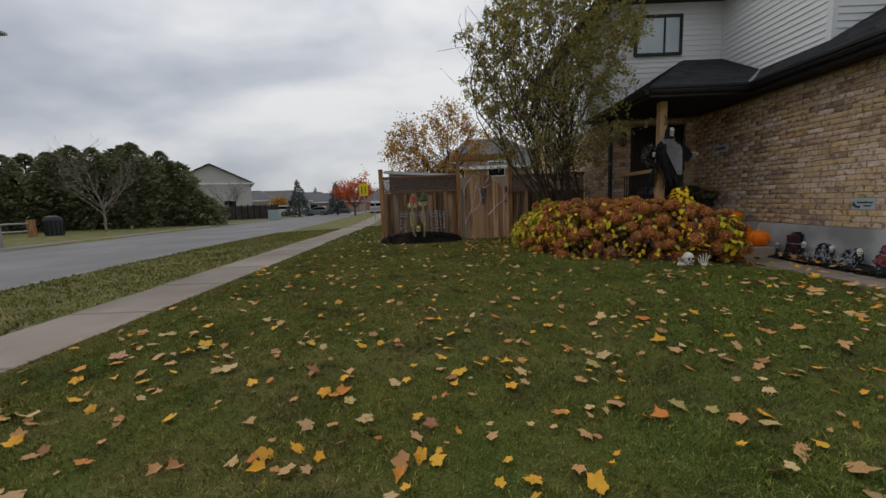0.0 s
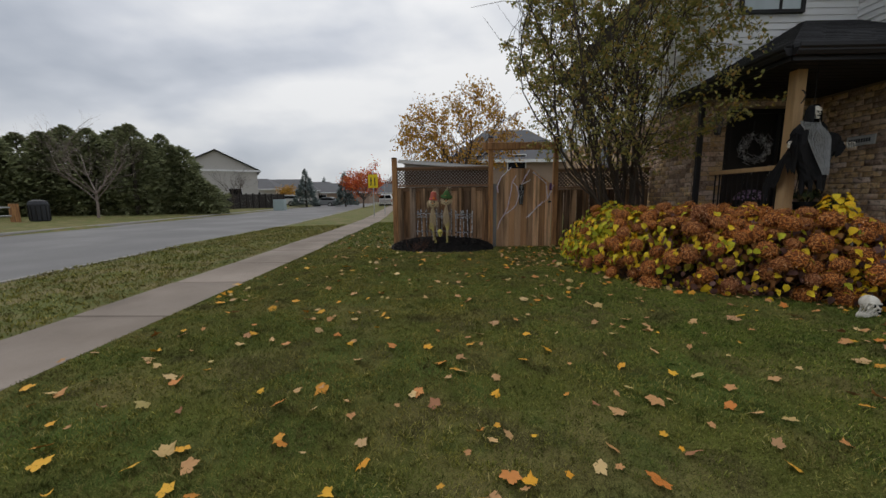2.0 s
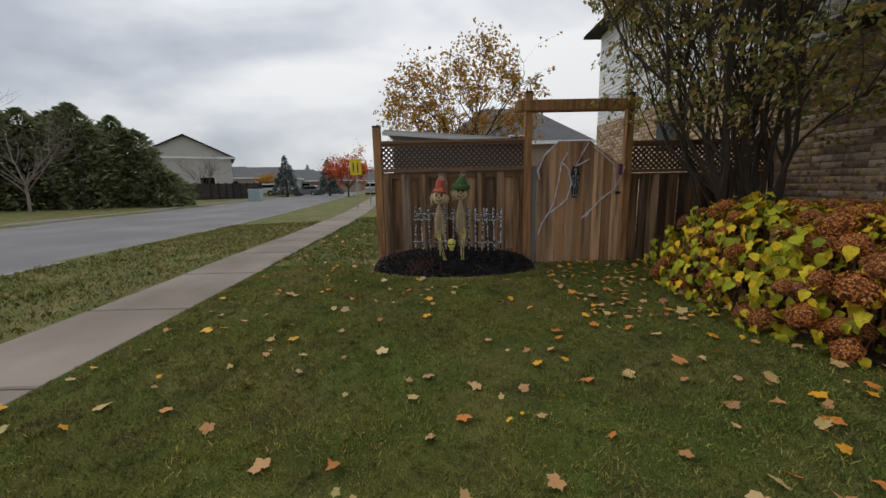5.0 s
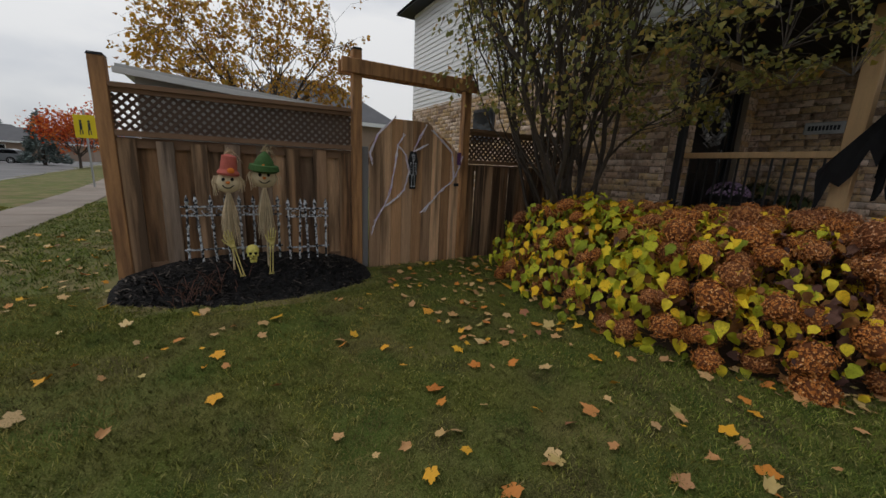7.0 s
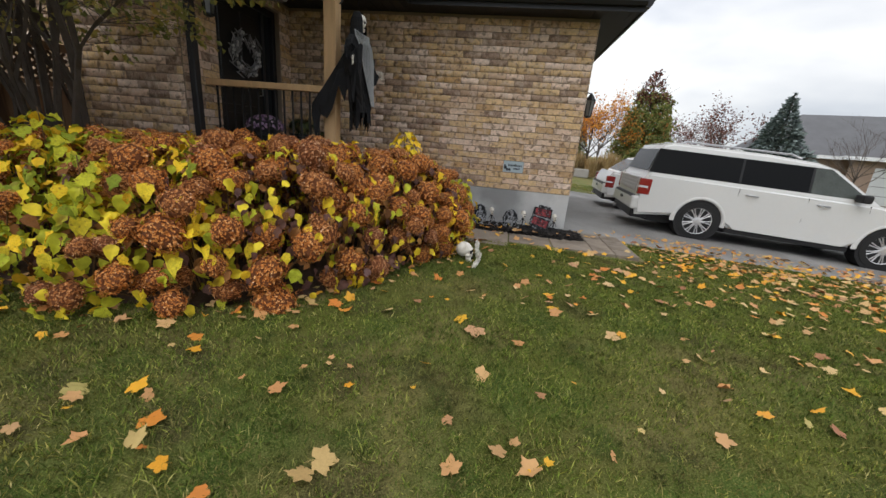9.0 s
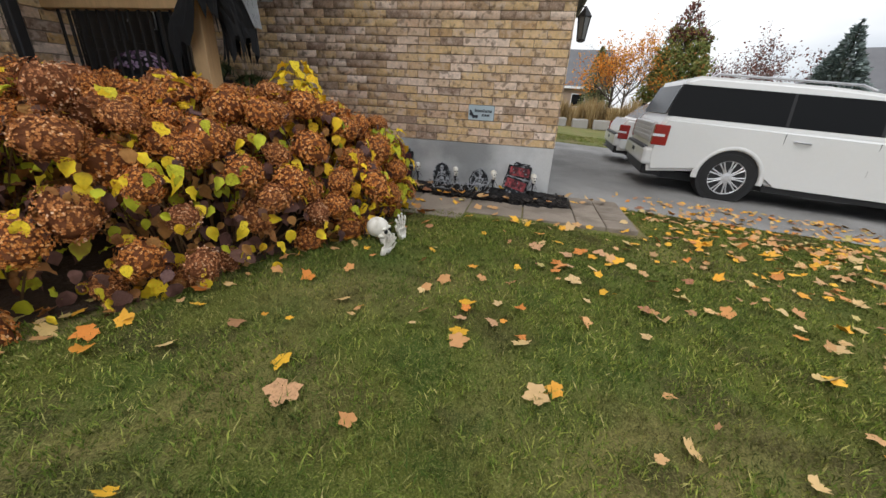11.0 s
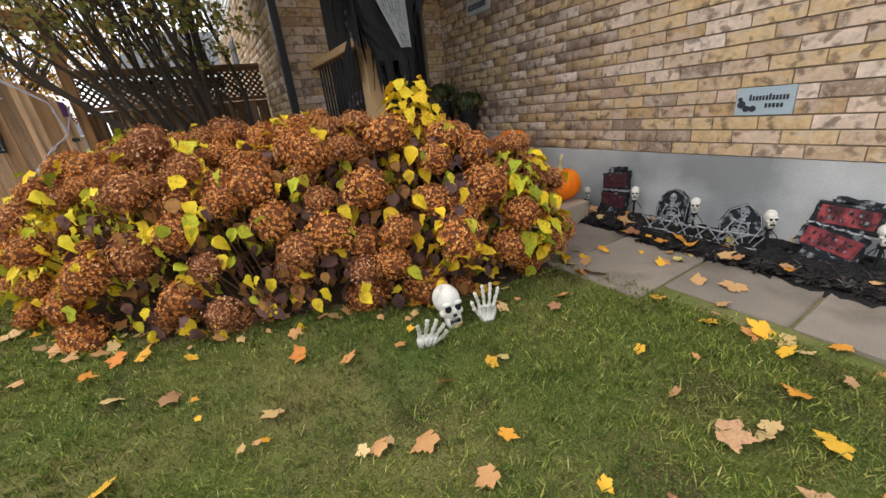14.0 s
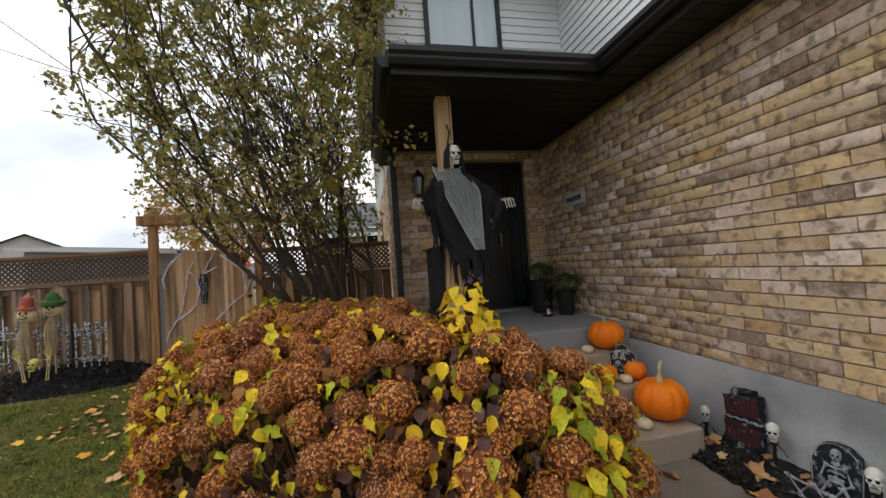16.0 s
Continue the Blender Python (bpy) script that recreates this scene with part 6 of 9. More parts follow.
# hanging hooded figure
def hooded_figure():
    rng = random.Random(3)
    bm = bmesh.new()
    c = Vector((4.51, 7.32, 2.33))
    skull(bm, Matrix.Translation(c + Vector((0.01, -0.02, 0.035))) @ pose(0, 0, 0, 6, 0, 4) @ Matrix.Diagonal((0.145, 0.145, 0.165, 1)), 1, 3)
    n = len(bm.faces)
    # hood
    for k in range(14):
        a0, a1 = math.radians(-205 + 20 * k), math.radians(-185 + 20 * k)
        if -0.45 < math.sin((a0 + a1) / 2) + 1.0 < 0.18:
            continue
        ring = []
        for a in (a0, a1):
            ring.append([c + Vector((0.08 * math.cos(a) * w + 0.01, 0.09 * math.sin(a) * w + 0.01, z * 0.86)) for w, z in ((1.15, -0.06), (1.12, 0.08), (1.0, 0.18), (0.6, 0.25), (0.05, 0.265))])
        for i in range(4):
            sheet(bm, [ring[0][i], ring[1][i], ring[1][i + 1], ring[0][i + 1]])
    # robe: an uneven tube down to ragged strips
    rows, cols = 13, 26
    top, grid = c.z - 0.02, []
    for r in range(rows):
        k = r / (rows - 1)
        z = top - 0.84 * k
        row = []
        for i in range(cols):
            a = 2 * math.pi * i / cols
            rx = (0.10 + 0.13 * smooth_step(0, 0.12, k) + 0.03 * math.sin(3 * a + 4 * k)) * (1 - 0.35 * smooth_step(0.3, 1.0, k))
            ry = 0.10 + 0.03 * math.sin(5 * a + 2 * k)
            shift = 0.10 * smooth_step(0.35, 1, k)
            row.append(Vector((c.x + rx * math.cos(a) + shift + rng.uniform(-0.008, 0.008), c.y + ry * math.sin(a) + rng.uniform(-0.008, 0.008), z - (rng.uniform(0, 0.16) if r == rows - 1 else 0))))
        grid.append([bm.verts.new(v) for v in row])
    for a, b in zip(grid, grid[1:]):
        for i in range(cols):
            j = (i + 1) % cols
            if a is grid[-2] and i % 3 == 0:
                continue
            bm.faces.new((a[i], a[j], b[j], b[i]))
    # sleeves: draped sheets from the shoulders to the wrists, ragged below
    for s, wrist in ((-1, Vector((c.x - 0.31, c.y - 0.06, c.z - 0.27))), (1, Vector((c.x + 0.40, c.y - 0.08, c.z - 0.29)))):
        sh = c + Vector((0.15 * s, 0.0, -0.10))
        upper = [sh.lerp(wrist, k / 8) + Vector((0, 0, 0.03 * math.sin(math.pi * k / 8))) for k in range(9)]
        drop = [0.62, 0.66, 0.62, 0.55, 0.46, 0.36, 0.27, 0.18, 0.06]
        for face in (-0.012, 0.03):
            prev = None
            for k in range(9):
                col = [bm.verts.new(upper[k] + Vector((-0.03 * s * q, face + 0.03 * math.sin(k + 3 * q), -drop[k] * q * rng.uniform(0.9, 1.15)))) for q in (0, 0.33, 0.66, 1.0)]
                if prev:
                    for i in range(3):
                        if i == 2 and k % 3 == 0:
                            continue
                        bm.faces.new((prev[i], col[i], col[i + 1], prev[i + 1]))
                prev = col
    # a length of cloth blown back past the post
    fold = []
    for r in range(7):
        k = r / 6
        q = c + Vector((-0.12 - 0.03 * k, 0.05 + 0.42 * k, -0.12 - 0.62 * k))
        fold.append([bm.verts.new(q + Vector((0.02 * math.sin(5 * u + 3 * k) - 0.04 * u, -0.05 * u, -(0.28 + 0.12 * math.sin(2.2 * r)) * u - (rng.uniform(0, 0.12) if u == 1 else 0)))) for u in (0, 0.33, 0.66, 1)])
    for a, b in zip(fold, fold[1:]):
        for i in range(3):
            bm.faces.new((a[i], b[i], b[i + 1], a[i + 1]))
    # loose tatters
    for k in range(20):
        a = rng.uniform(0, 6.283)
        p = Vector((c.x + 0.10 + 0.17 * math.cos(a), c.y + 0.09 * math.sin(a), c.z - rng.uniform(0.4, 0.7)))
        w, ln = rng.uniform(0.006, 0.022), rng.uniform(0.12, 0.36)
        sheet(bm, [p + Vector((-w, 0, 0)), p + Vector((w, 0.004, 0)), p + Vector((w * 0.4 + rng.uniform(-0.05, 0.05), 0.02, -ln)), p + Vector((-w * 0.3 + rng.uniform(-0.05, 0.05), 0.0, -ln * 0.9))])
    tube(bm, [c + Vector((0, 0, 0.25)), c + Vector((0.0, 0.0, 0.74))], 0.004, 5)
    island_of(bm, n, 0)
    # gauze shawl: a net of threads over the chest, narrowing to a point
    n = len(bm.faces)
    def shawl(u, v):
        left, right = -0.19 + 0.30 * max(v, 0.0) ** 1.15, 0.06 + 0.14 * smooth_step(0, 0.35, v) - 0.02 * v
        x = c.x + left + (right - left) * u
        y = c.y - 0.145 + 0.10 * (2 * u - 1) ** 2 * (1 - v) + 0.03 * v - (0.02 if v > 0.1 else 0.0)
        return Vector((x, y, c.z + 0.01 - 0.72 * v - 0.05 * (1 - (2 * u - 1) ** 2) * (1 - v)))
    for k in range(34):
        u = k / 33
        pts = [shawl(u, v / 14) + Vector((rng.uniform(-0.004, 0.004), rng.uniform(-0.004, 0.0), 0)) for v in range(15 - (k % 3))]
        tube(bm, pts, 0.0028, 3, False)
    for k in range(46):
        v = k / 46
        pts = [shawl(u / 9, v + 0.012 * math.sin(u)) for u in range(10)]
        tube(bm, pts, 0.0022, 3, False)
    for u in (0.0, 1.0):
        tube(bm, [shawl(u, v / 14) for v in range(15)], 0.007, 5, False)
    island_of(bm, n, 2)
    # bony fingers at the sleeves' ends
    n = len(bm.faces)
    for s, w in ((-1, Vector((c.x - 0.31, c.y - 0.06, c.z - 0.27))), (1, Vector((c.x + 0.40, c.y - 0.08, c.z - 0.29)))):
        for k in range(4):
            o = Vector((0.019 * k * s - 0.02 * s, -0.012 * k, 0.006 * (k % 2)))
            finger(bm, [w + o, w + o + Vector((0.03 * s, -0.015, -0.012)), w + o + Vector((0.042 * s, -0.02, -0.078))], 0.0042, Matrix())
    island_of(bm, n, 1)
    return solo("hooded_reaper_figure", bm, [M_ROBE, M_BONE, M_GAUZE, M_DARK], "black hooded skull figure with grey gauze hung from the porch", "decoration")


hooded_figure()

# pumpkins
M_PUMP = mat("pumpkin_skin", (0.86, 0.19, 0.008), 0.5, vary=0.14, scale=7, grain=40, bump=0.06, spec=0.25, second=(0.88, 0.26, 0.012), second_scale=4)
M_PUMPW = mat("white_pumpkin_skin", (0.68, 0.58, 0.36), 0.5, vary=0.12, scale=14, bump=0.06)
M_PSTEM = mat("pumpkin_stem", (0.42, 0.36, 0.17), 0.8, vary=0.3, scale=12)


def pumpkin(at, r, ribs, skin, label, squash=0.8, stem=0.5, turn=0.0):
    t = thing("pumpkin", at, turn, label=label, category="pumpkin", group="porch pumpkins")
    bm = bmesh.new()
    seg, rows = 64 if r > 0.1 else 40, 18
    grid = []
    for j in range(rows + 1):
        ph = -math.pi / 2 + math.pi * j / rows
        row = []
        for i in range(seg):
            th = 2 * math.pi * i / seg
            rib = 1 - 0.075 * abs(math.cos(ribs * th / 2)) ** 6 * math.cos(ph) ** 0.5
            rr = r * math.cos(ph) ** 0.72 * rib if abs(ph) < math.pi / 2 - 1e-6 else 0.004
            z = r * squash * (1 + math.sin(ph)) - (0.14 * r * math.exp(-(rr / (0.3 * r)) ** 2) if ph > 0.6 else 0)
            row.append(bm.verts.new((rr * math.cos(th), rr * math.sin(th), z)))
        grid.append(row)
    for a, b in zip(grid, grid[1:]):
        for i in range(seg):
            bm.faces.new((a[i], a[(i + 1) % seg], b[(i + 1) % seg], b[i]))
    part("flesh", bm, skin, t, smooth=True, local=True)
    bm = bmesh.new()
    z = r * squash * 2 - 0.15 * r
    k = stem * r
    tube(bm, [(0, 0, z), (0.01 * r, 0, z + 0.25 * k), (0.15 * k, 0.05 * k, z + 0.7 * k), (0.5 * k, 0.1 * k, z + 1.0 * k)], [0.16 * r, 0.10 * r, 0.07 * r, 0.08 * r], 7)
    part("stem", bm, M_PSTEM, t, "dry tan stem", local=True)
    return t


pumpkin((5.85, 6.74, 0.25), 0.185, 12, M_PUMP, "large orange pumpkin with a curled stem on the low step", 0.78, 0.75, 20)
pumpkin((5.91, 7.43, 0.62), 0.16, 12, M_PUMP, "round orange pumpkin on the top step", 0.8, 0.3, 80)
pumpkin((5.90, 7.06, 0.44), 0.088, 10, M_PUMP, "small orange pumpkin on the middle step", 0.82, 0.4, 140)
pumpkin((5.66, 7.10, 0.44), 0.08, 10, M_PUMP, "small orange pumpkin on the middle step", 0.85, 0.4, 200)
pumpkin((5.60, 6.63, 0.25), 0.055, 10, M_PUMPW, "tiny white pumpkin on the low step", 0.66, 0.5, 30)
pumpkin((5.76, 7.0, 0.44), 0.052, 10, M_PUMPW, "tiny white pumpkin on the middle step", 0.66, 0.5, 90)
pumpkin((5.66, 7.36, 0.62), 0.052, 10, M_PUMPW, "tiny white pumpkin on the top step", 0.66, 0.4, 160)

# small filigree gravestone among the pumpkins
scroll_stone = thing("filigree_gravestone", (5.90, 7.21, 0.44), -34, label="small black gravestone with white filigree on the step", category="gravestone")
bm = bmesh.new()
outline = [(-0.10, 0.0), (0.10, 0.0), (0.115, 0.15), (0.10, 0.19), (0.06, 0.20), (0.045, 0.25), (0.0, 0.27), (-0.045, 0.25), (-0.06, 0.20), (-0.10, 0.19), (-0.115, 0.15)]
prism(bm, outline, -0.02, 0.025, "y", pose(0, 0, 0, -8, 0, 0))
part("slab", bm, M_POT, scroll_stone, local=True)
rng = random.Random(8)
bm = bmesh.new()
tilt = pose(0, 0, 0, -8, 0, 0)
for k in range(26):
    x0, z0, r0, turn = rng.uniform(-0.08, 0.08), rng.uniform(0.03, 0.21), rng.uniform(0.010, 0.024), rng.choice((-1, 1))
    x0 *= 1 - 0.5 * smooth_step(0.15, 0.24, z0)
    pts = [tilt @ Vector((x0 + r0 * (1 - i / 12) * math.cos(turn * i * 0.7 + k), -0.023, z0 + r0 * (1 - i / 12) * math.sin(turn * i * 0.7 + k))) for i in range(10)]
    tube(bm, pts, 0.0028, 4, False)
tube(bm, [tilt @ Vector((0.93 * x, -0.022, 0.008 + 0.94 * z)) for x, z in outline[1:] + outline[:1]], 0.003, 4, False)
part("scrollwork", bm, M_BONE, scroll_stone, "white scrollwork", local=True)

# skulls on stakes along the wall
for k, (x, y, z) in enumerate(((6.18, 6.69, 0.25), (6.19, 6.21, 0.31), (6.14, 5.70, 0.30), (6.02, 5.21, 0.32), (6.08, 4.735, 0.31))):
    t = thing("skull_stake", (x, y, 0.09), label="white skull light on a black garden stake", category="decoration", group="skull stakes")
    bm = bmesh.new()
    turn = 45 + 12 * (k % 3)
    skull(bm, pose(x, y, z - 0.055, 0, 0, -turn) @ Matrix.Diagonal((0.095, 0.095, 0.112, 1)))
    part("skull", bm, [M_BONE, M_DARK], t, "white plastic skull", smooth=True)
    bm = bmesh.new()
    tube(bm, [(x, y, 0.02), (x, y, z - 0.05)], 0.009, 7)
    lathe(bm, [(0.02, 0.0), (0.024, 0.015), (0.012, 0.03)], 10, (x, y, z - 0.075))
    part("stake", bm, M_BLACK, t)
    bm = bmesh.new()
    for q in range(4):
        a = q * 1.57 + 0.5
        tube(bm, [(x, y, z - 0.06), (x + 0.04 * math.cos(a), y + 0.04 * math.sin(a), z - 0.1), (x + 0.06 * math.cos(a), y + 0.06 * math.sin(a), z - 0.14)], 0.003, 4)
    tagged(part("wire", bm, M_BLACK, t), kind="stuff")

# gravestones
M_TOMB = mat("gravestone_foam", (0.014, 0.015, 0.017), 0.85, spec=0.2, vary=0.4, scale=16, grain=60, bump=0.6, bump_dist=0.006, second=(0.20, 0.21, 0.22), second_at=0.60, second_scale=22, soft=0.06)
M_RED = mat("red_sign_paint", (0.24, 0.04, 0.045), 0.8, vary=0.5, scale=20, grain=60, bump=0.4, second=(0.05, 0.012, 0.014), second_at=0.50, second_scale=14)
M_RELIEF = mat("bone_relief", (0.29, 0.30, 0.315), 0.8, vary=0.35, scale=20, bump=0.3, second=(0.10, 0.10, 0.11), second_at=0.56, second_scale=24)


def plank_stone(base, s, lean, turn, label, red, slim=1.0, slant=0.0):
    """A stack of broken dark planks with red painted faces, held by a foot."""
    t = thing("plank_gravestone", base, turn, label=label, category="gravestone")
    m = pose(0, 0, 0, lean, slant, 0) @ Matrix.Diagonal((slim, 1, 1, 1))
    for name, lo, hi, tilt in (("foot", (-0.11, -0.035, -0.03), (0.11, 0.035, 0.08), 0), ("low_plank", (-0.17, -0.03, 0.07), (0.17, 0.03, 0.235), 4), ("high_plank", (-0.16, -0.03, 0.25), (0.17, 0.03, 0.41), -6), ("crest", (-0.10, -0.025, 0.41), (0.12, 0.025, 0.45), -6)):
        bm = bmesh.new()
        mid = (Vector(lo) + Vector(hi)) / 2
        box(bm, [a * s for a in lo], [a * s for a in hi], 0.008 * s)
        bmesh.ops.subdivide_edges(bm, edges=[e for e in bm.edges if e.calc_length() > 0.1 * s], cuts=3, use_grid_fill=True)
        for v in bm.verts:
            v.co += Vector((random.uniform(-0.016, 0.016), random.uniform(-0.004, 0.004), random.uniform(-0.011, 0.011))) * s
        bmesh.ops.transform(bm, matrix=m @ Matrix.Translation(mid * s) @ Matrix.Rotation(radians(tilt), 4, "Y") @ Matrix.Translation(-mid * s), verts=bm.verts[:])
        p = part(name, bm, M_TOMB, t, local=True)
        if "plank" in name:
            bm = bmesh.new()
            box(bm, [(a + o) * s for a, o in zip(lo, (0.022, -0.004, 0.022))], [hi[0] * s - 0.022 * s, lo[1] * s + 0.002, hi[2] * s - 0.022 * s], 0.003)
            bmesh.ops.transform(bm, matrix=m @ Matrix.Translation(mid * s) @ Matrix.Rotation(radians(tilt), 4, "Y") @ Matrix.Translation(-mid * s), verts=bm.verts[:])
            part("painted_face", bm, red, p, "worn red painted face", local=True)
            bm = bmesh.new()
            for r in range(2):
                for q in range(7):
                    x = -0.105 + 0.033 * q
                    zz = lo[2] + 0.045 + 0.05 * r
                    w_, h_ = random.uniform(0.005, 0.011), random.uniform(0.016, 0.032)
                    box(bm, ((x - w_) * s, (lo[1] - 0.0065) * s, zz * s), ((x + w_ * 0.5) * s, (lo[1] - 0.003) * s, (zz + h_) * s), 0, Matrix.Rotation(random.uniform(-0.05, 0.05), 4, "Y"))
            bmesh.ops.transform(bm, matrix=m @ Matrix.Translation(mid * s) @ Matrix.Rotation(radians(tilt), 4, "Y") @ Matrix.Translation(-mid * s), verts=bm.verts[:])
            tagged(part("lettering", bm, M_TOMB, p, "dark worn lettering", local=True), kind="stuff")
    bm = bmesh.new()
    for q in range(9):
        tube(bm, [m @ Vector(((-0.16 + 0.04 * q) * s, -0.035 * s, (0.242 + 0.01 * (q % 2)) * s)), m @ Vector(((-0.13 + 0.04 * q) * s, -0.04 * s, (0.25 - 0.01 * (q % 2)) * s))], 0.007 * s, 5)
    part("bone_trim", bm, M_RELIEF, t, "pale bone trim", local=True)
    return t


plank_stone((6.20, 6.41, 0.07), 0.98, -4, -82, "dark plank gravestone with maroon faces against the foundation", mat("maroon_sign_paint", (0.05, 0.010, 0.013), 0.8, vary=0.4, scale=20, bump=0.4), 0.7)
plank_stone((6.10, 4.97, 0.07), 0.9, -12, -80, "leaning dark plank gravestone with bright red faces", M_RED, 0.95, 13)


def bone(bm, a, b, r):
    a, b = Vector(a), Vector(b)
    tube(bm, [a, a.lerp(b, 0.12), a.lerp(b, 0.5), a.lerp(b, 0.88), b], [r * 1.7, r, r * 0.8, r, r * 1.7], 6)
    side = (b - a).cross(Vector((0, 1, 0))).normalized() * r * 1.1
    for p in (a, b):
        for s in (-1, 1):
            bmesh.ops.create_icosphere(bm, subdivisions=1, radius=r * 1.35, matrix=Matrix.Translation(p + side * s))


def arched_stone(base, turn, lean, outline, label, name, slant=0.0):
    t = thing(name, base, turn, label=label, category="gravestone")
    m = pose(0, 0, 0, lean, slant, 0)
    bm = bmesh.new()
    prism(bm, outline, -0.025, 0.03, "y", m)
    part("slab", bm, M_TOMB, t, local=True)
    inner = [(x * 0.8, 0.03 + (z - 0.03) * 0.84) for x, z in outline]
    bm = bmesh.new()
    for (xa, za), (xb, zb) in zip(outline, outline[1:] + outline[:1]):
        bone(bm, m @ Vector((xa * 0.93, -0.03, 0.01 + za * 0.96)), m @ Vector((xb * 0.93, -0.03, 0.01 + zb * 0.96)), 0.0035)
    part("bone_border", bm, M_RELIEF, t, local=True)
    bm = bmesh.new()
    top = max(z for _, z in outline)
    skull(bm, m @ Matrix.Translation((0, -0.02, top - 0.11)) @ Matrix.Diagonal((0.07, 0.05, 0.08, 1)))
    bone(bm, m @ Vector((0, -0.035, top - 0.11)), m @ Vector((0, -0.035, 0.12)), 0.008)
    for q in range(4):
        z = top - 0.13 - 0.026 * q
        w = 0.042 - 0.005 * q
        tube(bm, [m @ Vector((-w, -0.026, z - 0.01)), m @ Vector((-w * 0.6, -0.045, z + 0.005)), m @ Vector((0, -0.04, z)), m @ Vector((w * 0.6, -0.045, z + 0.005)), m @ Vector((w, -0.03, z - 0.01))], 0.005, 5)
    for s in (-1, 1):
        bone(bm, m @ Vector((0.04 * s, -0.035, top - 0.12)), m @ Vector((0.065 * s, -0.04, top - 0.20)), 0.005)
        bone(bm, m @ Vector((0.065 * s, -0.04, top - 0.20)), m @ Vector((0.02 * s, -0.05, top - 0.23)), 0.005)
        bone(bm, m @ Vector((0.02 * s, -0.035, 0.13)), m @ Vector((0.06 * s, -0.045, 0.04)), 0.006)
    part("skeleton_relief", bm, [M_RELIEF, M_DARK], t, "pale skeleton relief", local=True)
    return t


arch = [(-0.14, 0.0), (0.14, 0.0), (0.15, 0.27), (0.12, 0.28), (0.12, 0.33), (0.07, 0.38), (0.0, 0.40), (-0.07, 0.38), (-0.12, 0.33), (-0.12, 0.28), (-0.15, 0.27)]
arch = [(0.76 * x, 0.8 * z) for x, z in arch]
arched_stone((6.19, 5.89, 0.06), -78, -8, arch, "grey arched gravestone with skeleton relief", "arched_gravestone")
coffin = [(-0.10, 0.0), (0.11, 0.0), (0.17, 0.22), (0.13, 0.33), (0.0, 0.41), (-0.12, 0.33), (-0.16, 0.2)]
coffin = [(0.74 * x, 0.76 * z) for x, z in coffin]
arched_stone((6.08, 5.42, 0.06), -70, -10, coffin, "pointed coffin-shaped gravestone with a skeleton", "coffin_gravestone", 12)
bones = thing("bone_fence", (6.0, 5.65, 0.08), label="low lattice of grey plastic bones in the mulch", category="decoration")
rng = random.Random(4)
for k in range(13):
    y = 5.98 - 0.058 * k
    bm = bmesh.new()
    s = 1 if k % 2 else -1
    bone(bm, (6.02 + rng.uniform(-0.02, 0.02), y, 0.09), (6.03 + rng.uniform(-0.03, 0.03), y + s * 0.09, 0.09 + rng.uniform(0.08, 0.15)), 0.0055)
    part("bone", bm, M_RELIEF, bones)
for z in (0.10, 0.19):
    bm = bmesh.new()
    for k in range(4):
        bone(bm, (6.0, 5.99 - 0.19 * k, z), (6.0, 5.82 - 0.19 * k, z + rng.uniform(-0.02, 0.02)), 0.0065)
    part("bone_rail", bm, M_RELIEF, bones)

# mulch mound with its little graveyard by the fence
def mound_z(x, y):
    k = max(0, 1 - ((x + 0.58) / 1.25) ** 2) ** 0.6
    j = smooth_step(9.86 + 0.25 * abs(x + 0.5) ** 2, 10.45, y)
    return FB + 0.02 + 0.27 * k * j


bm = bmesh.new()
grid = []
for j in range(15):
    row = []
    for i in range(31):
        x = -1.74 + 2.32 * i / 30
        front = 9.84 + 0.40 * abs((x + 0.55) / 1.16) ** 3 + 0.03 * math.sin(9 * x)
        y = front + (10.84 - front) * j / 14
        row.append(bm.verts.new((x, y, mound_z(x, y) + random.uniform(-0.01, 0.012) - (0.03 if j == 0 else 0))))
    grid.append(row)
for a, b in zip(grid, grid[1:]):
    for i in range(30):
        bm.faces.new((a[i], a[i + 1], b[i + 1], b[i]))
solo("mulch_mound", bm, M_MULCH, "mound of black mulch against the fence", "mulch", "structure")


def on_mound():
    x = random.uniform(-1.68, 0.5)
    y = random.uniform(9.9 + 0.40 * abs((x + 0.55) / 1.16) ** 3, 10.75)
    return x, y, mound_z(x, y)


chips("mound_chips", 3500, on_mound, M_CHIP, "black bark chips on the mound")

M_SPOOK = mat("spooky_fence_paint", (0.015, 0.015, 0.017), 0.6, vary=0.2, scale=14, bump=0.2, second=(0.50, 0.52, 0.56), second_at=0.50, second_scale=34, soft=0.07)


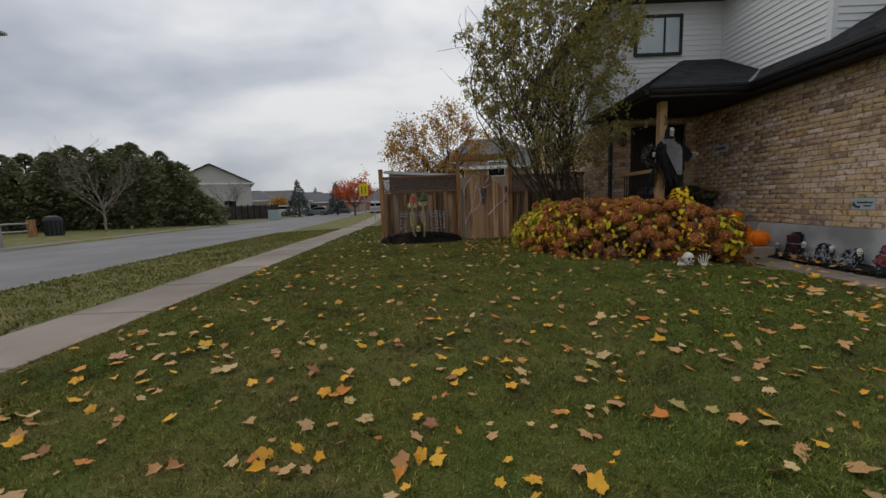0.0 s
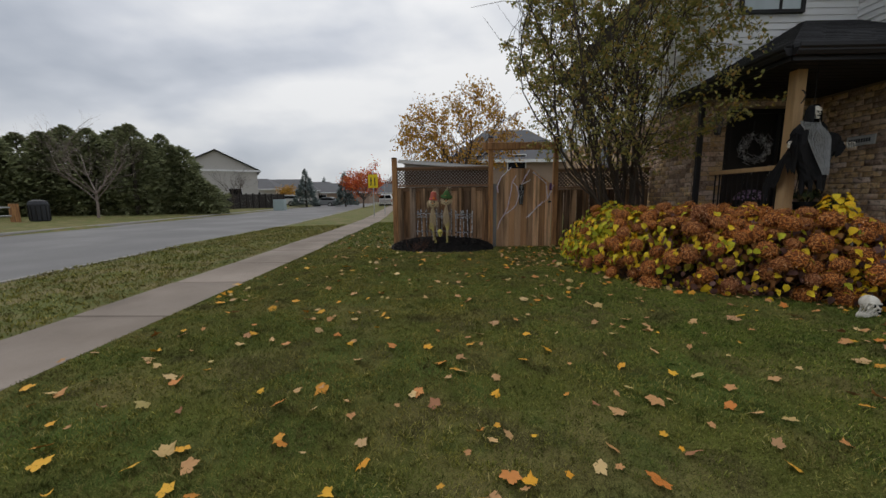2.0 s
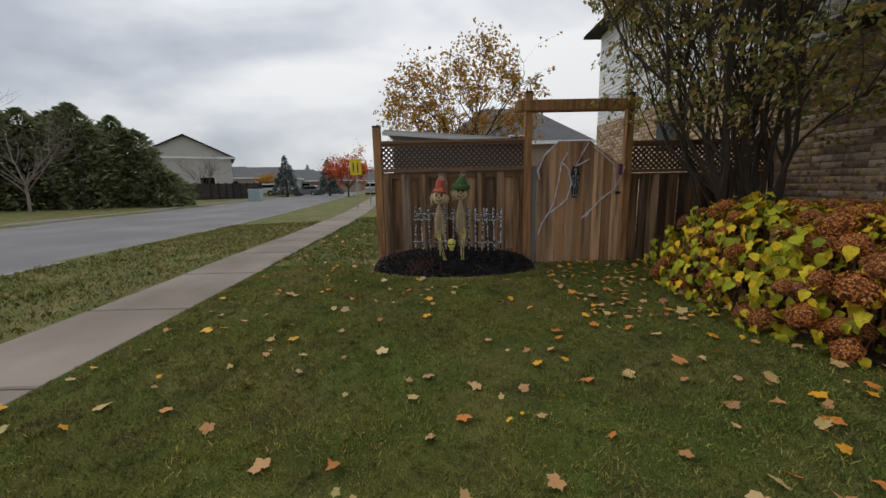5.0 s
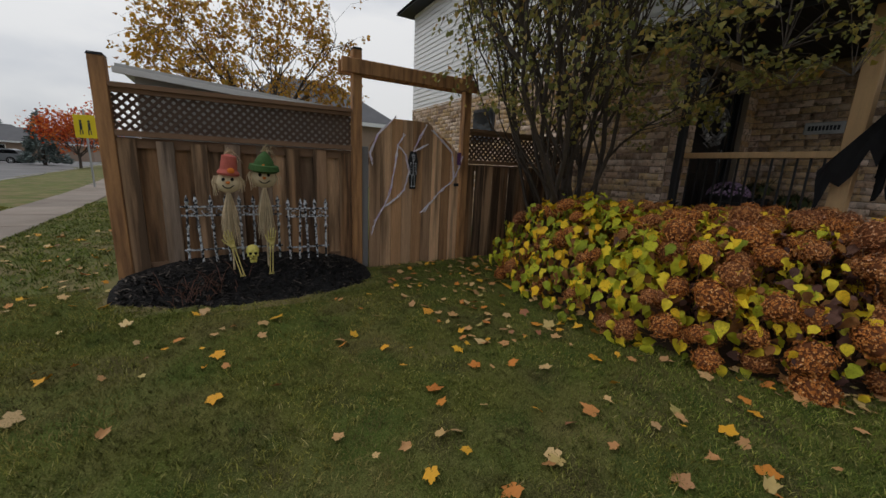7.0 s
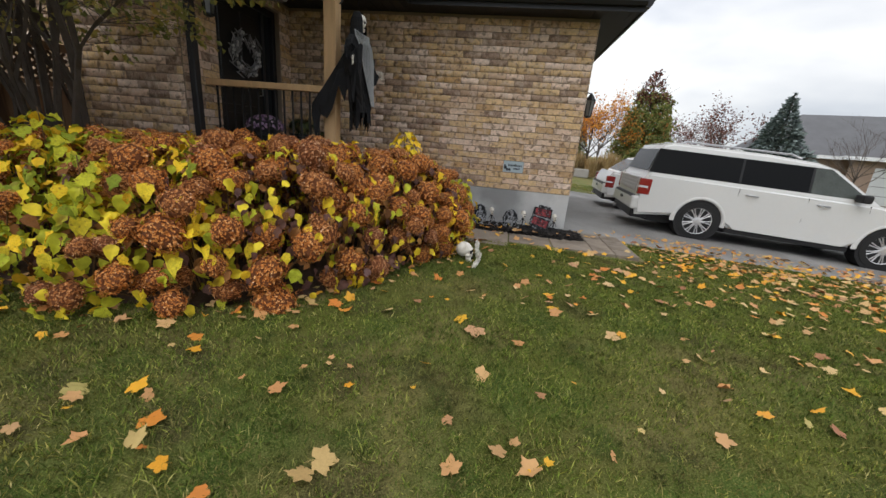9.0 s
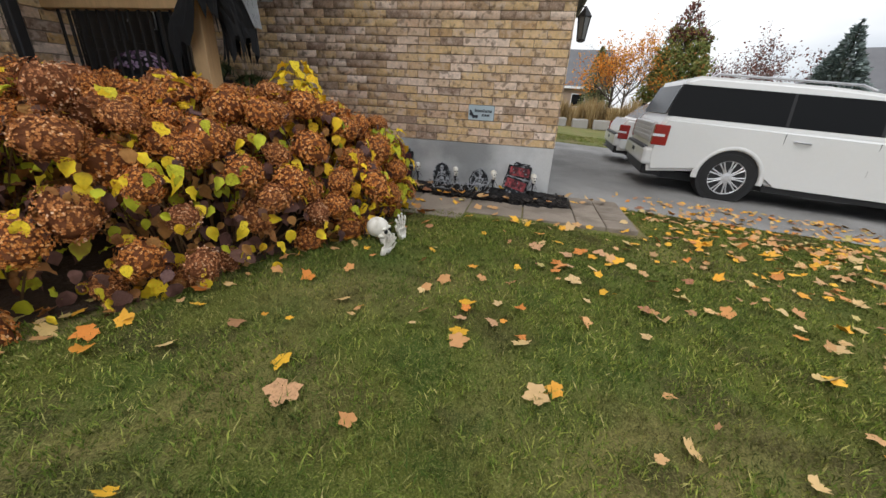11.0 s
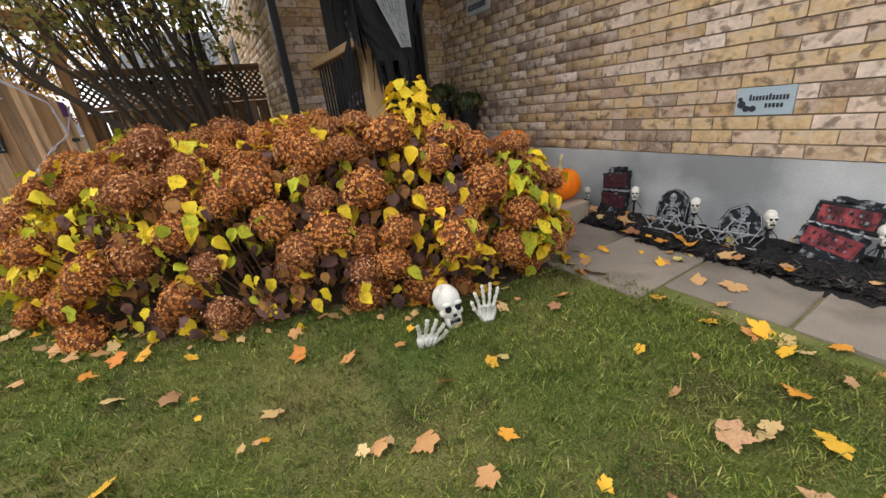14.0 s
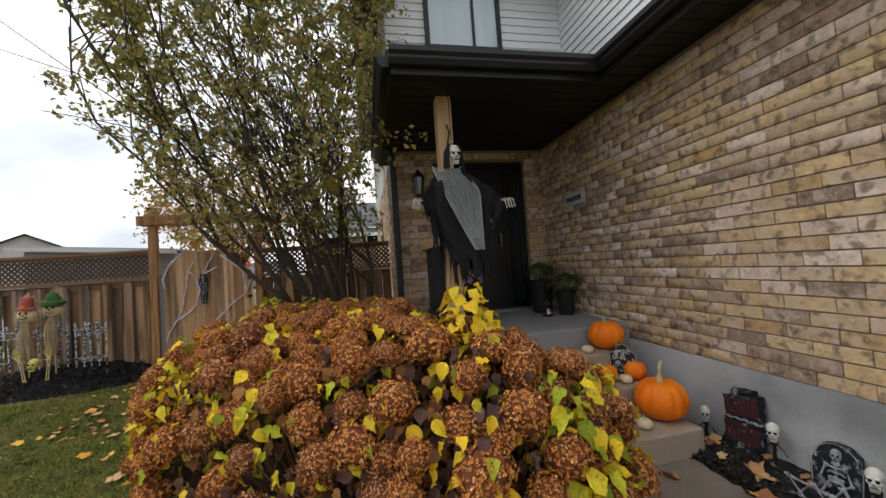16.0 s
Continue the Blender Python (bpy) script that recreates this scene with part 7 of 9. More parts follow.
def spooky_fence(x0, x1, y, z0, z1, n, label, lean=0.0):
    t = thing("toy_graveyard_fence", ((x0 + x1) / 2, y, z0), label=label, category="decoration", group="toy fences")
    for k in range(n):
        x = x0 + (x1 - x0) * k / (n - 1)
        b, h = Vector((x, y, z0 - 0.06)), z1 - z0
        bm = bmesh.new()
        prof = [(0.010, 0.0), (0.012, 0.10), (0.018, 0.12), (0.011, 0.14), (0.010, 0.32 * h / 0.55), (0.019, 0.345 * h / 0.55), (0.010, 0.37 * h / 0.55), (0.010, h - 0.03), (0.020, h - 0.015), (0.012, h + 0.005), (0.020, h + 0.03), (0.003, h + 0.085)]
        lathe(bm, prof, 7, b, Matrix.Translation(b) @ pose(0, 0, 0, 0, random.uniform(-2.5, 2.5), 0) @ Matrix.Translation(-b))
        part("picket", bm, M_SPOOK, t)
    for z in (z1 - 0.16, z1 - 0.08, z0 + 0.06):
        part("rail", boxed((x0 - 0.03, y - 0.006, z - 0.007), (x1 + 0.03, y + 0.006, z + 0.009), 0.002), M_SPOOK, t)
    for k in range(n - 1):
        bm = bmesh.new()
        xm, w = x0 + (x1 - x0) * (k + 0.5) / (n - 1), (x1 - x0) / (n - 1) * 0.4
        pts = [(xm + w * math.cos(a) * (1 - a / 14), y, z1 - 0.125 + 0.03 * math.sin(a) * (1 - a / 14)) for a in [0.6 * i for i in range(14)]]
        tube(bm, pts, 0.004, 5)
        part("scroll", bm, M_SPOOK, t)
    return t


spooky_fence(-1.13, -0.36, 10.36, 0.55, 1.09, 8, "black and silver toy graveyard fence in the mulch")
spooky_fence(-0.26, 0.10, 10.36, 0.52, 1.06, 5, "short black and silver toy graveyard fence section")

# straw scarecrows
M_STRAW = mat("raffia", (0.58, 0.46, 0.30), 0.9, vary=0.3, scale=12, grain=90, bump=0.3, island=0.25)
M_SACK = mat("burlap_face", (0.60, 0.48, 0.31), 0.9, vary=0.15, scale=14, grain=120, bump=0.3)
M_GREEN = mat("green_felt", (0.045, 0.10, 0.028), 0.9, vary=0.2, scale=14, grain=120, bump=0.3)
M_REDF = mat("red_felt", (0.40, 0.10, 0.075), 0.9, vary=0.25, scale=20, grain=120, bump=0.3)
M_ORANGE = mat("orange_felt", (0.66, 0.19, 0.03), 0.9, vary=0.1)


def scarecrow(x, y, z, hat, brim, label, seed, width):
    """Flat-faced straw doll on a stick; z is the middle of its face."""
    rng = random.Random(seed)
    bm = bmesh.new()
    I = Matrix()
    add_ball(bm, (x, y, z), (width, 0.06, 0.095), I, 3)
    island_of(bm, 0, 0)
    n = len(bm.faces)
    for s in (-1, 1):
        add_ball(bm, (x + 0.035 * s, y - 0.054, z + 0.03), (0.014, 0.01, 0.018), I, 2)
    tube(bm, [(x - 0.045, y - 0.055, z - 0.022), (x - 0.02, y - 0.062, z - 0.045), (x + 0.015, y - 0.062, z - 0.045), (x + 0.045, y - 0.055, z - 0.02)], 0.005, 5)
    island_of(bm, n, 3)
    n = len(bm.faces)
    add_ball(bm, (x, y - 0.066, z + 0.002), (0.018, 0.018, 0.014), I, 2)
    island_of(bm, n, 4)
    n = len(bm.faces)
    if brim:
        lathe(bm, [(0.10, -0.02), (0.135, 0.0), (0.125, 0.045), (0.09, 0.05), (0.078, 0.085), (0.05, 0.13), (0.012, 0.17)], 20, (x, y, z + 0.075), pose(x, y, z, 6, 4, 0) @ Matrix.Translation((-x, -y, -z)))
    else:
        lathe(bm, [(0.085, 0.0), (0.092, 0.02), (0.07, 0.05), (0.066, 0.11), (0.058, 0.17), (0.02, 0.185)], 18, (x, y, z + 0.07), pose(x, y, z, 4, 6, 0) @ Matrix.Translation((-x, -y, -z)))
    island_of(bm, n, 2)
    n = len(bm.faces)
    add_ball(bm, (x + (0.0 if brim else 0.03), y - 0.09, z + 0.11), (0.03, 0.012, 0.026), I, 2)
    island_of(bm, n, 4)
    n = len(bm.faces)
    for _ in range(90):
        a = rng.uniform(-0.055, 0.055)
        p = Vector((x + a * 0.25, y - 0.03 + rng.uniform(-0.02, 0.02), z - 0.09))
        ln = rng.uniform(0.24, 0.50)
        q = p + Vector((a + rng.uniform(-0.02, 0.02), rng.uniform(-0.03, 0.03), -ln))
        tube(bm, [p, p.lerp(q, 0.5) + Vector((a * 0.15, -0.015, 0)), q], [0.004, 0.0045, 0.002], 3, False)
    for _ in range(34):
        s = rng.choice((-1, 1))
        p = Vector((x + s * rng.uniform(0.05, width), y - 0.02, z + 0.06))
        q = p + Vector((s * rng.uniform(0, 0.04), rng.uniform(-0.03, 0.02), -rng.uniform(0.06, 0.18)))
        tube(bm, [p, p.lerp(q, 0.5) + Vector((0.015 * s, 0, 0)), q], [0.004, 0.004, 0.002], 3, False)
    for _ in range(14):
        p = Vector((x + rng.uniform(-0.02, 0.04), y, z + 0.24))
        q = p + Vector((rng.uniform(0.02, 0.11), rng.uniform(-0.03, 0.03), rng.uniform(-0.09, 0.05)))
        tube(bm, [p, p.lerp(q, 0.5) + Vector((0, 0, 0.05)), q], [0.004, 0.003, 0.002], 3, False)
    tube(bm, [(x, y + 0.02, mound_z(x, y) - 0.05), (x, y + 0.02, z)], 0.009, 6)
    island_of(bm, n, 1)
    return solo("scarecrow_doll", bm, [M_SACK, M_STRAW, hat, M_DARK, M_ORANGE], label, "decoration")


scarecrow(-0.775, 10.30, 1.235, M_REDF, False, "straw scarecrow doll in a tall red hat", 1, 0.105)
scarecrow(-0.475, 10.30, 1.285, M_GREEN, True, "straw scarecrow doll in a green brimmed hat", 2, 0.115)
for (xa, xb, za, zb) in ((-0.71, -0.83, 0.44, 0.85), (-0.465, -0.435, 0.44, 0.86)):
    bm = bmesh.new()
    a, b = Vector((xa, 10.16, za)), Vector((xa + (xb - xa) * 0.5, 10.18, (za + zb) / 2))
    for o in (-0.012, 0.012):
        bone(bm, a + Vector((o, 0, -0.06)), b + Vector((o, 0, 0)), 0.006)
    d = Vector((xb - xa, 0, zb - za)).normalized()
    bony_palm(bm, Matrix.Translation(b) @ Vector((0, 0, 1)).rotation_difference(d).to_matrix().to_4x4() @ Matrix.Diagonal((0.12, 0.12, 0.17, 1)), 0.5)
    solo("skeleton_arm_decoration", bm, [M_BONEY], "yellowed plastic skeleton arm rising from mulch", "decoration", smooth=True)
bm = bmesh.new()
skull(bm, pose(-0.615, 10.17, 0.505, -6, 0, 0) @ Matrix.Diagonal((0.155, 0.155, 0.165, 1)))
solo("skull_decoration", bm, [mat("bone_lemon", (0.62, 0.54, 0.13), 0.55, vary=0.15, scale=14, bump=0.1), M_DARK], "yellow plastic skull on the black mulch", "decoration", smooth=True)
bm = bmesh.new()
rng = random.Random(6)
for k in range(60):
    x, y = rng.gauss(-1.05, 0.13), rng.gauss(10.15, 0.06)
    p = Vector((x, y, mound_z(x, y)))
    q = p + Vector((rng.uniform(-0.12, 0.12), rng.uniform(-0.1, 0.06), rng.uniform(0.03, 0.18)))
    tube(bm, [p, p.lerp(q, 0.5) + Vector((0, 0, 0.03)), q], [0.004, 0.003, 0.001], 3, False)
tagged(solo("dry_plant", bm, mat("dead_stalk", (0.10, 0.05, 0.035), 0.9, vary=0.3), "withered brown perennial in the mulch", "plant"), kind="stuff")

# coffin ornament and rope web on the gate
cas = thing("coffin_ornament", (1.245, 10.66, 1.18), label="small black coffin ornament with a grey skeleton on the gate", category="decoration")
bm = bmesh.new()
prism(bm, [(1.21, 1.18), (1.28, 1.18), (1.31, 1.52), (1.28, 1.64), (1.21, 1.64), (1.18, 1.52)], 10.642, 10.662, "y")
part("coffin", bm, M_POT, cas)
bm = bmesh.new()
skull(bm, Matrix.Translation((1.245, 10.64, 1.53)) @ Matrix.Diagonal((0.07, 0.05, 0.085, 1)))
bone(bm, (1.245, 10.638, 1.53), (1.245, 10.638, 1.36), 0.006)
for q in range(4):
    bone(bm, (1.212, 10.637, 1.49 - 0.03 * q), (1.278, 10.637, 1.49 - 0.03 * q), 0.004)
for s in (-1, 1):
    bone(bm, (1.245 + 0.035 * s, 10.637, 1.50), (1.245 + 0.042 * s, 10.637, 1.36), 0.005)
    bone(bm, (1.245 + 0.015 * s, 10.637, 1.35), (1.245 + 0.02 * s, 10.637, 1.21), 0.006)
part("skeleton", bm, [M_RELIEF, M_DARK], cas, "grey plastic skeleton")
M_ROPE = mat("web_rope", (0.62, 0.58, 0.62), 0.9, vary=0.3, scale=30, bump=0.3, second=(0.46, 0.36, 0.50), second_scale=8)
web = thing("rope_web", (1.3, 10.655, 1.2), label="pale lilac rope web draped over the gate", category="decoration")
for pts in (((1.0, 2.02), (0.78, 1.80), (0.69, 1.58), (0.72, 1.45)), ((1.12, 1.84), (1.04, 1.70), (0.96, 1.20), (0.86, 0.95), (0.75, 0.78), (0.71, 0.62)), ((1.04, 1.70), (1.15, 1.58), (1.19, 1.38), (1.13, 1.17), (1.03, 1.06), (0.88, 0.96)),
            ((1.42, 1.97), (1.30, 1.76), (1.235, 1.62)), ((1.44, 1.74), (1.235, 1.62)), ((1.50, 1.92), (1.80, 1.66), (1.84, 1.40), (1.84, 1.30), (1.62, 1.13), (1.50, 1.00), (1.36, 0.87)), ((1.97, 1.62), (1.92, 1.48), (1.85, 1.32)), ((1.50, 1.00), (1.42, 0.88)), ((1.50, 1.00), (1.44, 0.95))):
    bm = bmesh.new()
    for fray in range(5):
        fine = []
        for (xa, za), (xb, zb) in zip(pts, pts[1:]):
            fine += [(xa + (xb - xa) * q / 4 + random.uniform(-0.013, 0.013), 10.648 + random.uniform(-0.010, 0.0), za + (zb - za) * q / 4 + random.uniform(-0.013, 0.013)) for q in range(4)]
        fine.append((pts[-1][0], 10.648, pts[-1][1]))
        tube(bm, fine, [random.uniform(0.002, 0.0062) for _ in fine], 5)
    part("strand", bm, M_ROPE, web)
bm = bmesh.new()
box(bm, (1.88, 10.62, 1.50), (1.93, 10.64, 1.66), 0.004)
part("purple_tag", bm, mat("purple_cloth", (0.10, 0.04, 0.12), 0.9, vary=0.2), web, "purple cloth scrap")

# ---- parked cars ----
M_CARW = mat("white_car_paint", (0.64, 0.64, 0.625), 0.12, vary=0.03, scale=1.5, grain=20, bump=0.0, spec=0.6)
M_CARS = mat("silver_trim", (0.42, 0.42, 0.43), 0.28, 0.7, vary=0.05, bump=0.0)
M_TINT = mat("rear_tinted_glass", (0.008, 0.008, 0.009), 0.12, vary=0.05, bump=0.0, spec=0.04)
M_SILVER = mat("satin_silver_paint", (0.42, 0.41, 0.41), 0.4, 0.15, vary=0.06, bump=0.0)
M_CARG = mat("grey_car_paint", (0.20, 0.21, 0.22), 0.3, vary=0.05, scale=1.5, bump=0.0, spec=0.6)
M_CGLASS = mat("car_glass", (0.008, 0.0085, 0.009), 0.06, vary=0.05, scale=0.5, bump=0.0, spec=0.10)
M_CLEAR = mat("pale_car_glass", (0.055, 0.062, 0.055), 0.05, vary=0.5, scale=3.0, bump=0.0, spec=0.35)
M_TYRE = mat("tyre_rubber", (0.018, 0.018, 0.018), 0.85, vary=0.15, scale=12, bump=0.1)
M_RIM = mat("alloy_rim", (0.62, 0.62, 0.63), 0.3, 0.6, vary=0.06, bump=0.0)
M_PLAS = mat("black_plastic", (0.016, 0.016, 0.017), 0.6, vary=0.1, bump=0.05)
M_TAIL = mat("red_tail_lens", (0.24, 0.016, 0.013), 0.15, vary=0.1, scale=8, bump=0.0, spec=0.6)
M_LENS = mat("clear_lens", (0.62, 0.64, 0.65), 0.1, vary=0.05, bump=0.0, spec=0.7)


def arc(cx, cz, r, a0, a1, n):
    return [(cx + r * math.cos(a0 + (a1 - a0) * k / n), cz + r * math.sin(a0 + (a1 - a0) * k / n)) for k in range(n + 1)]


def wheel(t, x, side, w_half, r, spokes=7):
    """side: -1 is +y... the outer face looks along side * y."""
    y1 = side * w_half
    m = Matrix.Translation((x, y1, r)) @ pose(0, 0, 0, -90 * side, 0, 0)
    bm = bmesh.new()
    lathe(bm, [(r * 0.70, -0.21), (r * 0.96, -0.205), (r, -0.16), (r, -0.05), (r * 0.96, -0.008), (r * 0.70, 0.0), (r * 0.68, -0.03)], 36, (0, 0, 0), m)
    w = part("wheel", bm, M_TYRE, t, "black tyre", local=True, smooth=False)
    bm = bmesh.new()
    lathe(bm, [(r * 0.66, -0.12), (r * 0.70, -0.012), (r * 0.715, -0.004), (r * 0.70, 0.0), (r * 0.655, -0.02), (r * 0.62, -0.1)], 36, (0, 0, 0), m)
    for k in range(spokes):
        a = 2 * math.pi * k / spokes
        for d in (-0.09, 0.09):
            tube(bm, [m @ Vector((0.10 * r * math.cos(a + 3 * d), 0.10 * r * math.sin(a + 3 * d), -0.012)), m @ Vector((0.4 * r * math.cos(a + d), 0.4 * r * math.sin(a + d), -0.008)), m @ Vector((0.68 * r * math.cos(a + d * 1.2), 0.68 * r * math.sin(a + d * 1.2), -0.014))], [0.016 * r / 0.36, 0.0095 * r / 0.36, 0.012 * r / 0.36], 6)
    lathe(bm, [(0.2 * r, -0.03), (0.2 * r, 0.0), (0.1 * r, 0.008)], 16, (0, 0, 0), m)
    part("rim", bm, M_RIM, w, "silver alloy rim", local=True)
    bm = bmesh.new()
    lathe(bm, [(r * 0.64, -0.13), (r * 0.64, -0.125)], 24, (0, 0, 0), m)
    part("brake_disc", bm, M_PLAS, w, local=True)


def car(base, heading, label, paint, L=5.14, W=1.90, H=1.73, wb=2.995, front=0.98, r=0.36, boxy=True, tint=None, pitch=0.0):
    """A parked car: x ahead from the rear axle, wheels on z = 0."""
    t = thing("parked_car", base, heading, label=label, category="car")
    t.matrix_world = PLACE[t] = PLACE[t] @ pose(0, 0, 0, 0, pitch, 0)
    hw = W / 2
    rear = -(L - wb - front)
    nose = wb + front
    belt = 0.62 * H
    # lower body with wheel arches
    ar = r + 0.05
    out = [(rear + 0.06, 0.30)] + [(x, z) for x, z in arc(0, r, ar, math.pi - 0.1, 0.1, 12) if z > 0.3] + [(0.62, 0.26), (wb - 0.62, 0.26)] + [(x, z) for x, z in arc(wb, r, ar, math.pi - 0.1, 0.1, 12) if z > 0.3]
    out += [(nose - 0.12, 0.26), (nose, 0.42), (nose, 0.66), (nose - 0.10, 0.93 * belt), (wb * 0.80 + 0.25, belt + 0.02), (wb * 0.72, belt + 0.03), (rear + 0.12, belt + 0.06), (rear + 0.02, belt - 0.12), (rear, 0.55)]
    bm = bmesh.new()
    prism(bm, out, -hw, hw, "y")
    bmesh.ops.bevel(bm, geom=[e for e in bm.edges if abs(abs(e.verts[0].co.y) - hw) < 1e-4 and abs(abs(e.verts[1].co.y) - hw) < 1e-4 and abs(e.verts[0].co.y - e.verts[1].co.y) < 1e-4], offset=0.05, segments=3, affect="EDGES")
    for v in bm.verts:
        k = v.co.z / belt
        v.co.y *= 1 - 0.05 * abs(k - 0.62) - 0.05 * smooth_step(wb + 0.3, nose, v.co.x) ** 2 - 0.03 * smooth_step(rear + 0.5, rear, v.co.x) if v.co.x > rear - 1 else 1
    body = part("body", bm, paint, t, local=True, smooth=True)
    body.data.set_sharp_from_angle(angle=0.6)
    # greenhouse
    if boxy:
        roof = [(rear + 0.10, belt + 0.02), (rear + 0.28, H - 0.06), (rear + 0.45, H), (wb * 0.30, H - 0.005), (wb * 0.56, H - 0.05), (wb * 0.66, H - 0.13), (wb * 0.92, belt + 0.0)]
    else:
        roof = [(rear + 0.25, belt + 0.02), (rear + 0.75, H - 0.10), (rear + 1.1, H), (wb * 0.40, H), (wb * 0.55, H - 0.05), (wb * 0.88, belt)]
    bm = bmesh.new()
    cw = hw - 0.07
    prism(bm, roof, -cw, cw, "y")
    bmesh.ops.bevel(bm, geom=[e for e in bm.edges if abs(e.verts[0].co.y - e.verts[1].co.y) < 1e-4 and e.verts[0].co.z > belt + 0.1 or e.verts[1].co.z > belt + 0.1 and abs(e.verts[0].co.y - e.verts[1].co.y) < 1e-4], offset=0.05, segments=3, affect="EDGES")
    lean = lambda z: 1 - 0.17 * max(0, z - belt) / (H - belt)
    for v in bm.verts:
        v.co.y *= lean(v.co.z)
    cabin = part("cabin", bm, paint, t, local=True)
    # side windows between the pillars, a few millimetres proud
    zt, zb = H - 0.13, belt + 0.075
    fr = lambda z: wb * 0.92 - (wb * 0.92 - wb * 0.66) * (z - belt) / (H - 0.13 - belt)
    rr = lambda z: rear + (0.14 if boxy else 0.32) + (0.16 if boxy else 0.42) * (z - belt) / (H - belt)
    cuts = [rr((zt + zb) / 2) + 0.02, 0.17 * wb, 0.54 * wb, fr((zt + zb) / 2) - 0.1]
    for side in (-1, 1):
        for i, (a, b) in enumerate(zip(cuts, cuts[1:])):
            bm = bmesh.new()
            q = []
            for x, z in ((a + 0.02, zb), (b - 0.02, zb), (b - 0.02, zt), (a + 0.02, zt)):
                if i == 0 and x < a + 0.05:
                    x = rr(z) - (0.045 if boxy else -0.015)
                if i == 2 and x > b - 0.05:
                    x = fr(z) - 0.10
                q.append(Vector((x, side * (cw * lean(z) + 0.003), z)))
            f = [bm.verts.new(v) for v in q]
            g = [bm.verts.new(v - Vector((0, side * 0.006, 0))) for v in q]
            bm.faces.new(f)
            for k in range(4):
                bm.faces.new((f[k], g[k], g[(k + 1) % 4], f[(k + 1) % 4]))
            part("side_window", bm, M_CLEAR if i == 2 else M_CGLASS, cabin, "clear front glass" if i == 2 else "dark tinted glass", local=True)
        if boxy:
            # black rear corner joining the side glass and the tailgate's
            bm = bmesh.new()
            xr = lambda z: rear + 0.10 + 0.18 * (z - belt - 0.02) / (H - 0.08 - belt)
            sheet(bm, [Vector((x, side * (cw * lean(z) + 0.0025), z)) for x, z in ((xr(zb) + 0.03, zb), (rr(zb) + 0.06, zb), (rr(zt) + 0.06, zt), (xr(zt) + 0.03, zt))])
            part("rear_pillar", bm, M_CGLASS, cabin, "black gloss rear pillar", local=True)
        # dark pillars between
        for x in cuts[1:3]:
            bm = bmesh.new()
            q = [Vector((x + dx, side * (cw * lean(z) + 0.002), z)) for dx, z in ((-0.06, zb), (0.06, zb), (0.06, zt), (-0.06, zt))]
            sheet(bm, q)
            part("pillar", bm, M_PLAS, cabin, local=True)
        # handles, mirror, sill, door seams
        for x in (0.64, 1.76):
            bm = bmesh.new()
            tube(bm, [(x, side * (hw * 0.985), belt - 0.10), (x + 0.03, side * (hw + 0.025), belt - 0.10), (x + 0.17, side * (hw + 0.025), belt - 0.105), (x + 0.2, side * (hw * 0.985), belt - 0.105)], 0.014, 7)
            part("door_handle", bm, M_CARS, body, "chrome door handle", local=True, smooth=True)
        for x in (0.52, 0.54 * wb, 0.85 * wb):
            part("door_seam", boxed((x - 0.002, side * (hw * 0.955) - 0.002, 0.42 if x > 0.6 else 0.80), (x + 0.002, side * (hw * 0.985) + 0.001, belt - 0.01)), M_PLAS, body, local=True)
        bm = bmesh.new()
        box(bm, (-0.07, -0.11, -0.065), (0.07, 0.11, 0.075), 0.03, Matrix.Translation((wb * 0.78, side * (hw + 0.06), belt + 0.10)), 2)
        # the boxy car's mirror is in shadow: black plastic stands for that shade
        part("mirror", bm, M_PLAS if boxy else paint, body, local=True)
        part("sill", boxed((0.5, side * hw * 0.93 - 0.02, 0.22), (wb - 0.5, side * hw * 0.93 + 0.02, 0.31), 0.008), M_PLAS, body, local=True)
        for x in (0.0, wb):
            wheel(t, x, side, hw - 0.015, r, 9)
            bm = bmesh.new()
            lathe(bm, [(ar - 0.005, -0.28), (ar - 0.005, -0.03)], 24, (0, 0, 0), Matrix.Translation((x, side * hw, r)) @ pose(0, 0, 0, -90 * side, 0, 0))
            part("wheel_well", bm, M_PLAS, body, local=True)
            # raised lip round the arch
            bm = bmesh.new()
            rings = []
            for q in range(19):
                a = -0.12 + (math.pi + 0.24) * q / 18
                rings.append([bm.verts.new((x + rad * math.cos(a), side * (hw * 0.985 + off), r + rad * math.sin(a))) for rad, off in ((ar + 0.075, -0.012), (ar + 0.05, 0.012), (ar + 0.012, 0.018), (ar - 0.004, 0.006), (ar - 0.004, -0.06))])
            for r0, r1 in zip(rings, rings[1:]):
                for q in range(4):
                    bm.faces.new((r0[q], r0[q + 1], r1[q + 1], r1[q]))
            bmesh.ops.recalc_face_normals(bm, faces=bm.faces[:])
            part("arch_lip", bm, paint, body, local=True, smooth=True)
        part("sill_strip", boxed((0.52, side * hw * 0.965 - 0.006, 0.315), (wb - 0.52, side * hw * 0.965 + 0.006, 0.335), 0.003), M_CARS, body, "thin chrome sill strip", local=True)
        # tail lamp wrapping the corner, head lamp
        bm = boxed((rear - 0.004, side * hw * 0.965 - 0.09 * (1 if side > 0 else 0.12), belt - 0.36), (rear + 0.21, side * hw * 0.965 + 0.09 * (0.12 if side > 0 else 1) - 0.0, belt - 0.06), 0.01)
        lamp = part("tail_lamp", bm, M_TAIL, body, "red tail lamp", local=True)
        ends = sorted((side * (hw * 0.965 - 0.05), side * (hw * 0.965 + 0.0135)))
        part("clear_strip", boxed((rear - 0.007, ends[0], belt - 0.235), (rear + 0.16, ends[1], belt - 0.195), 0.004), M_LENS, lamp, local=True)
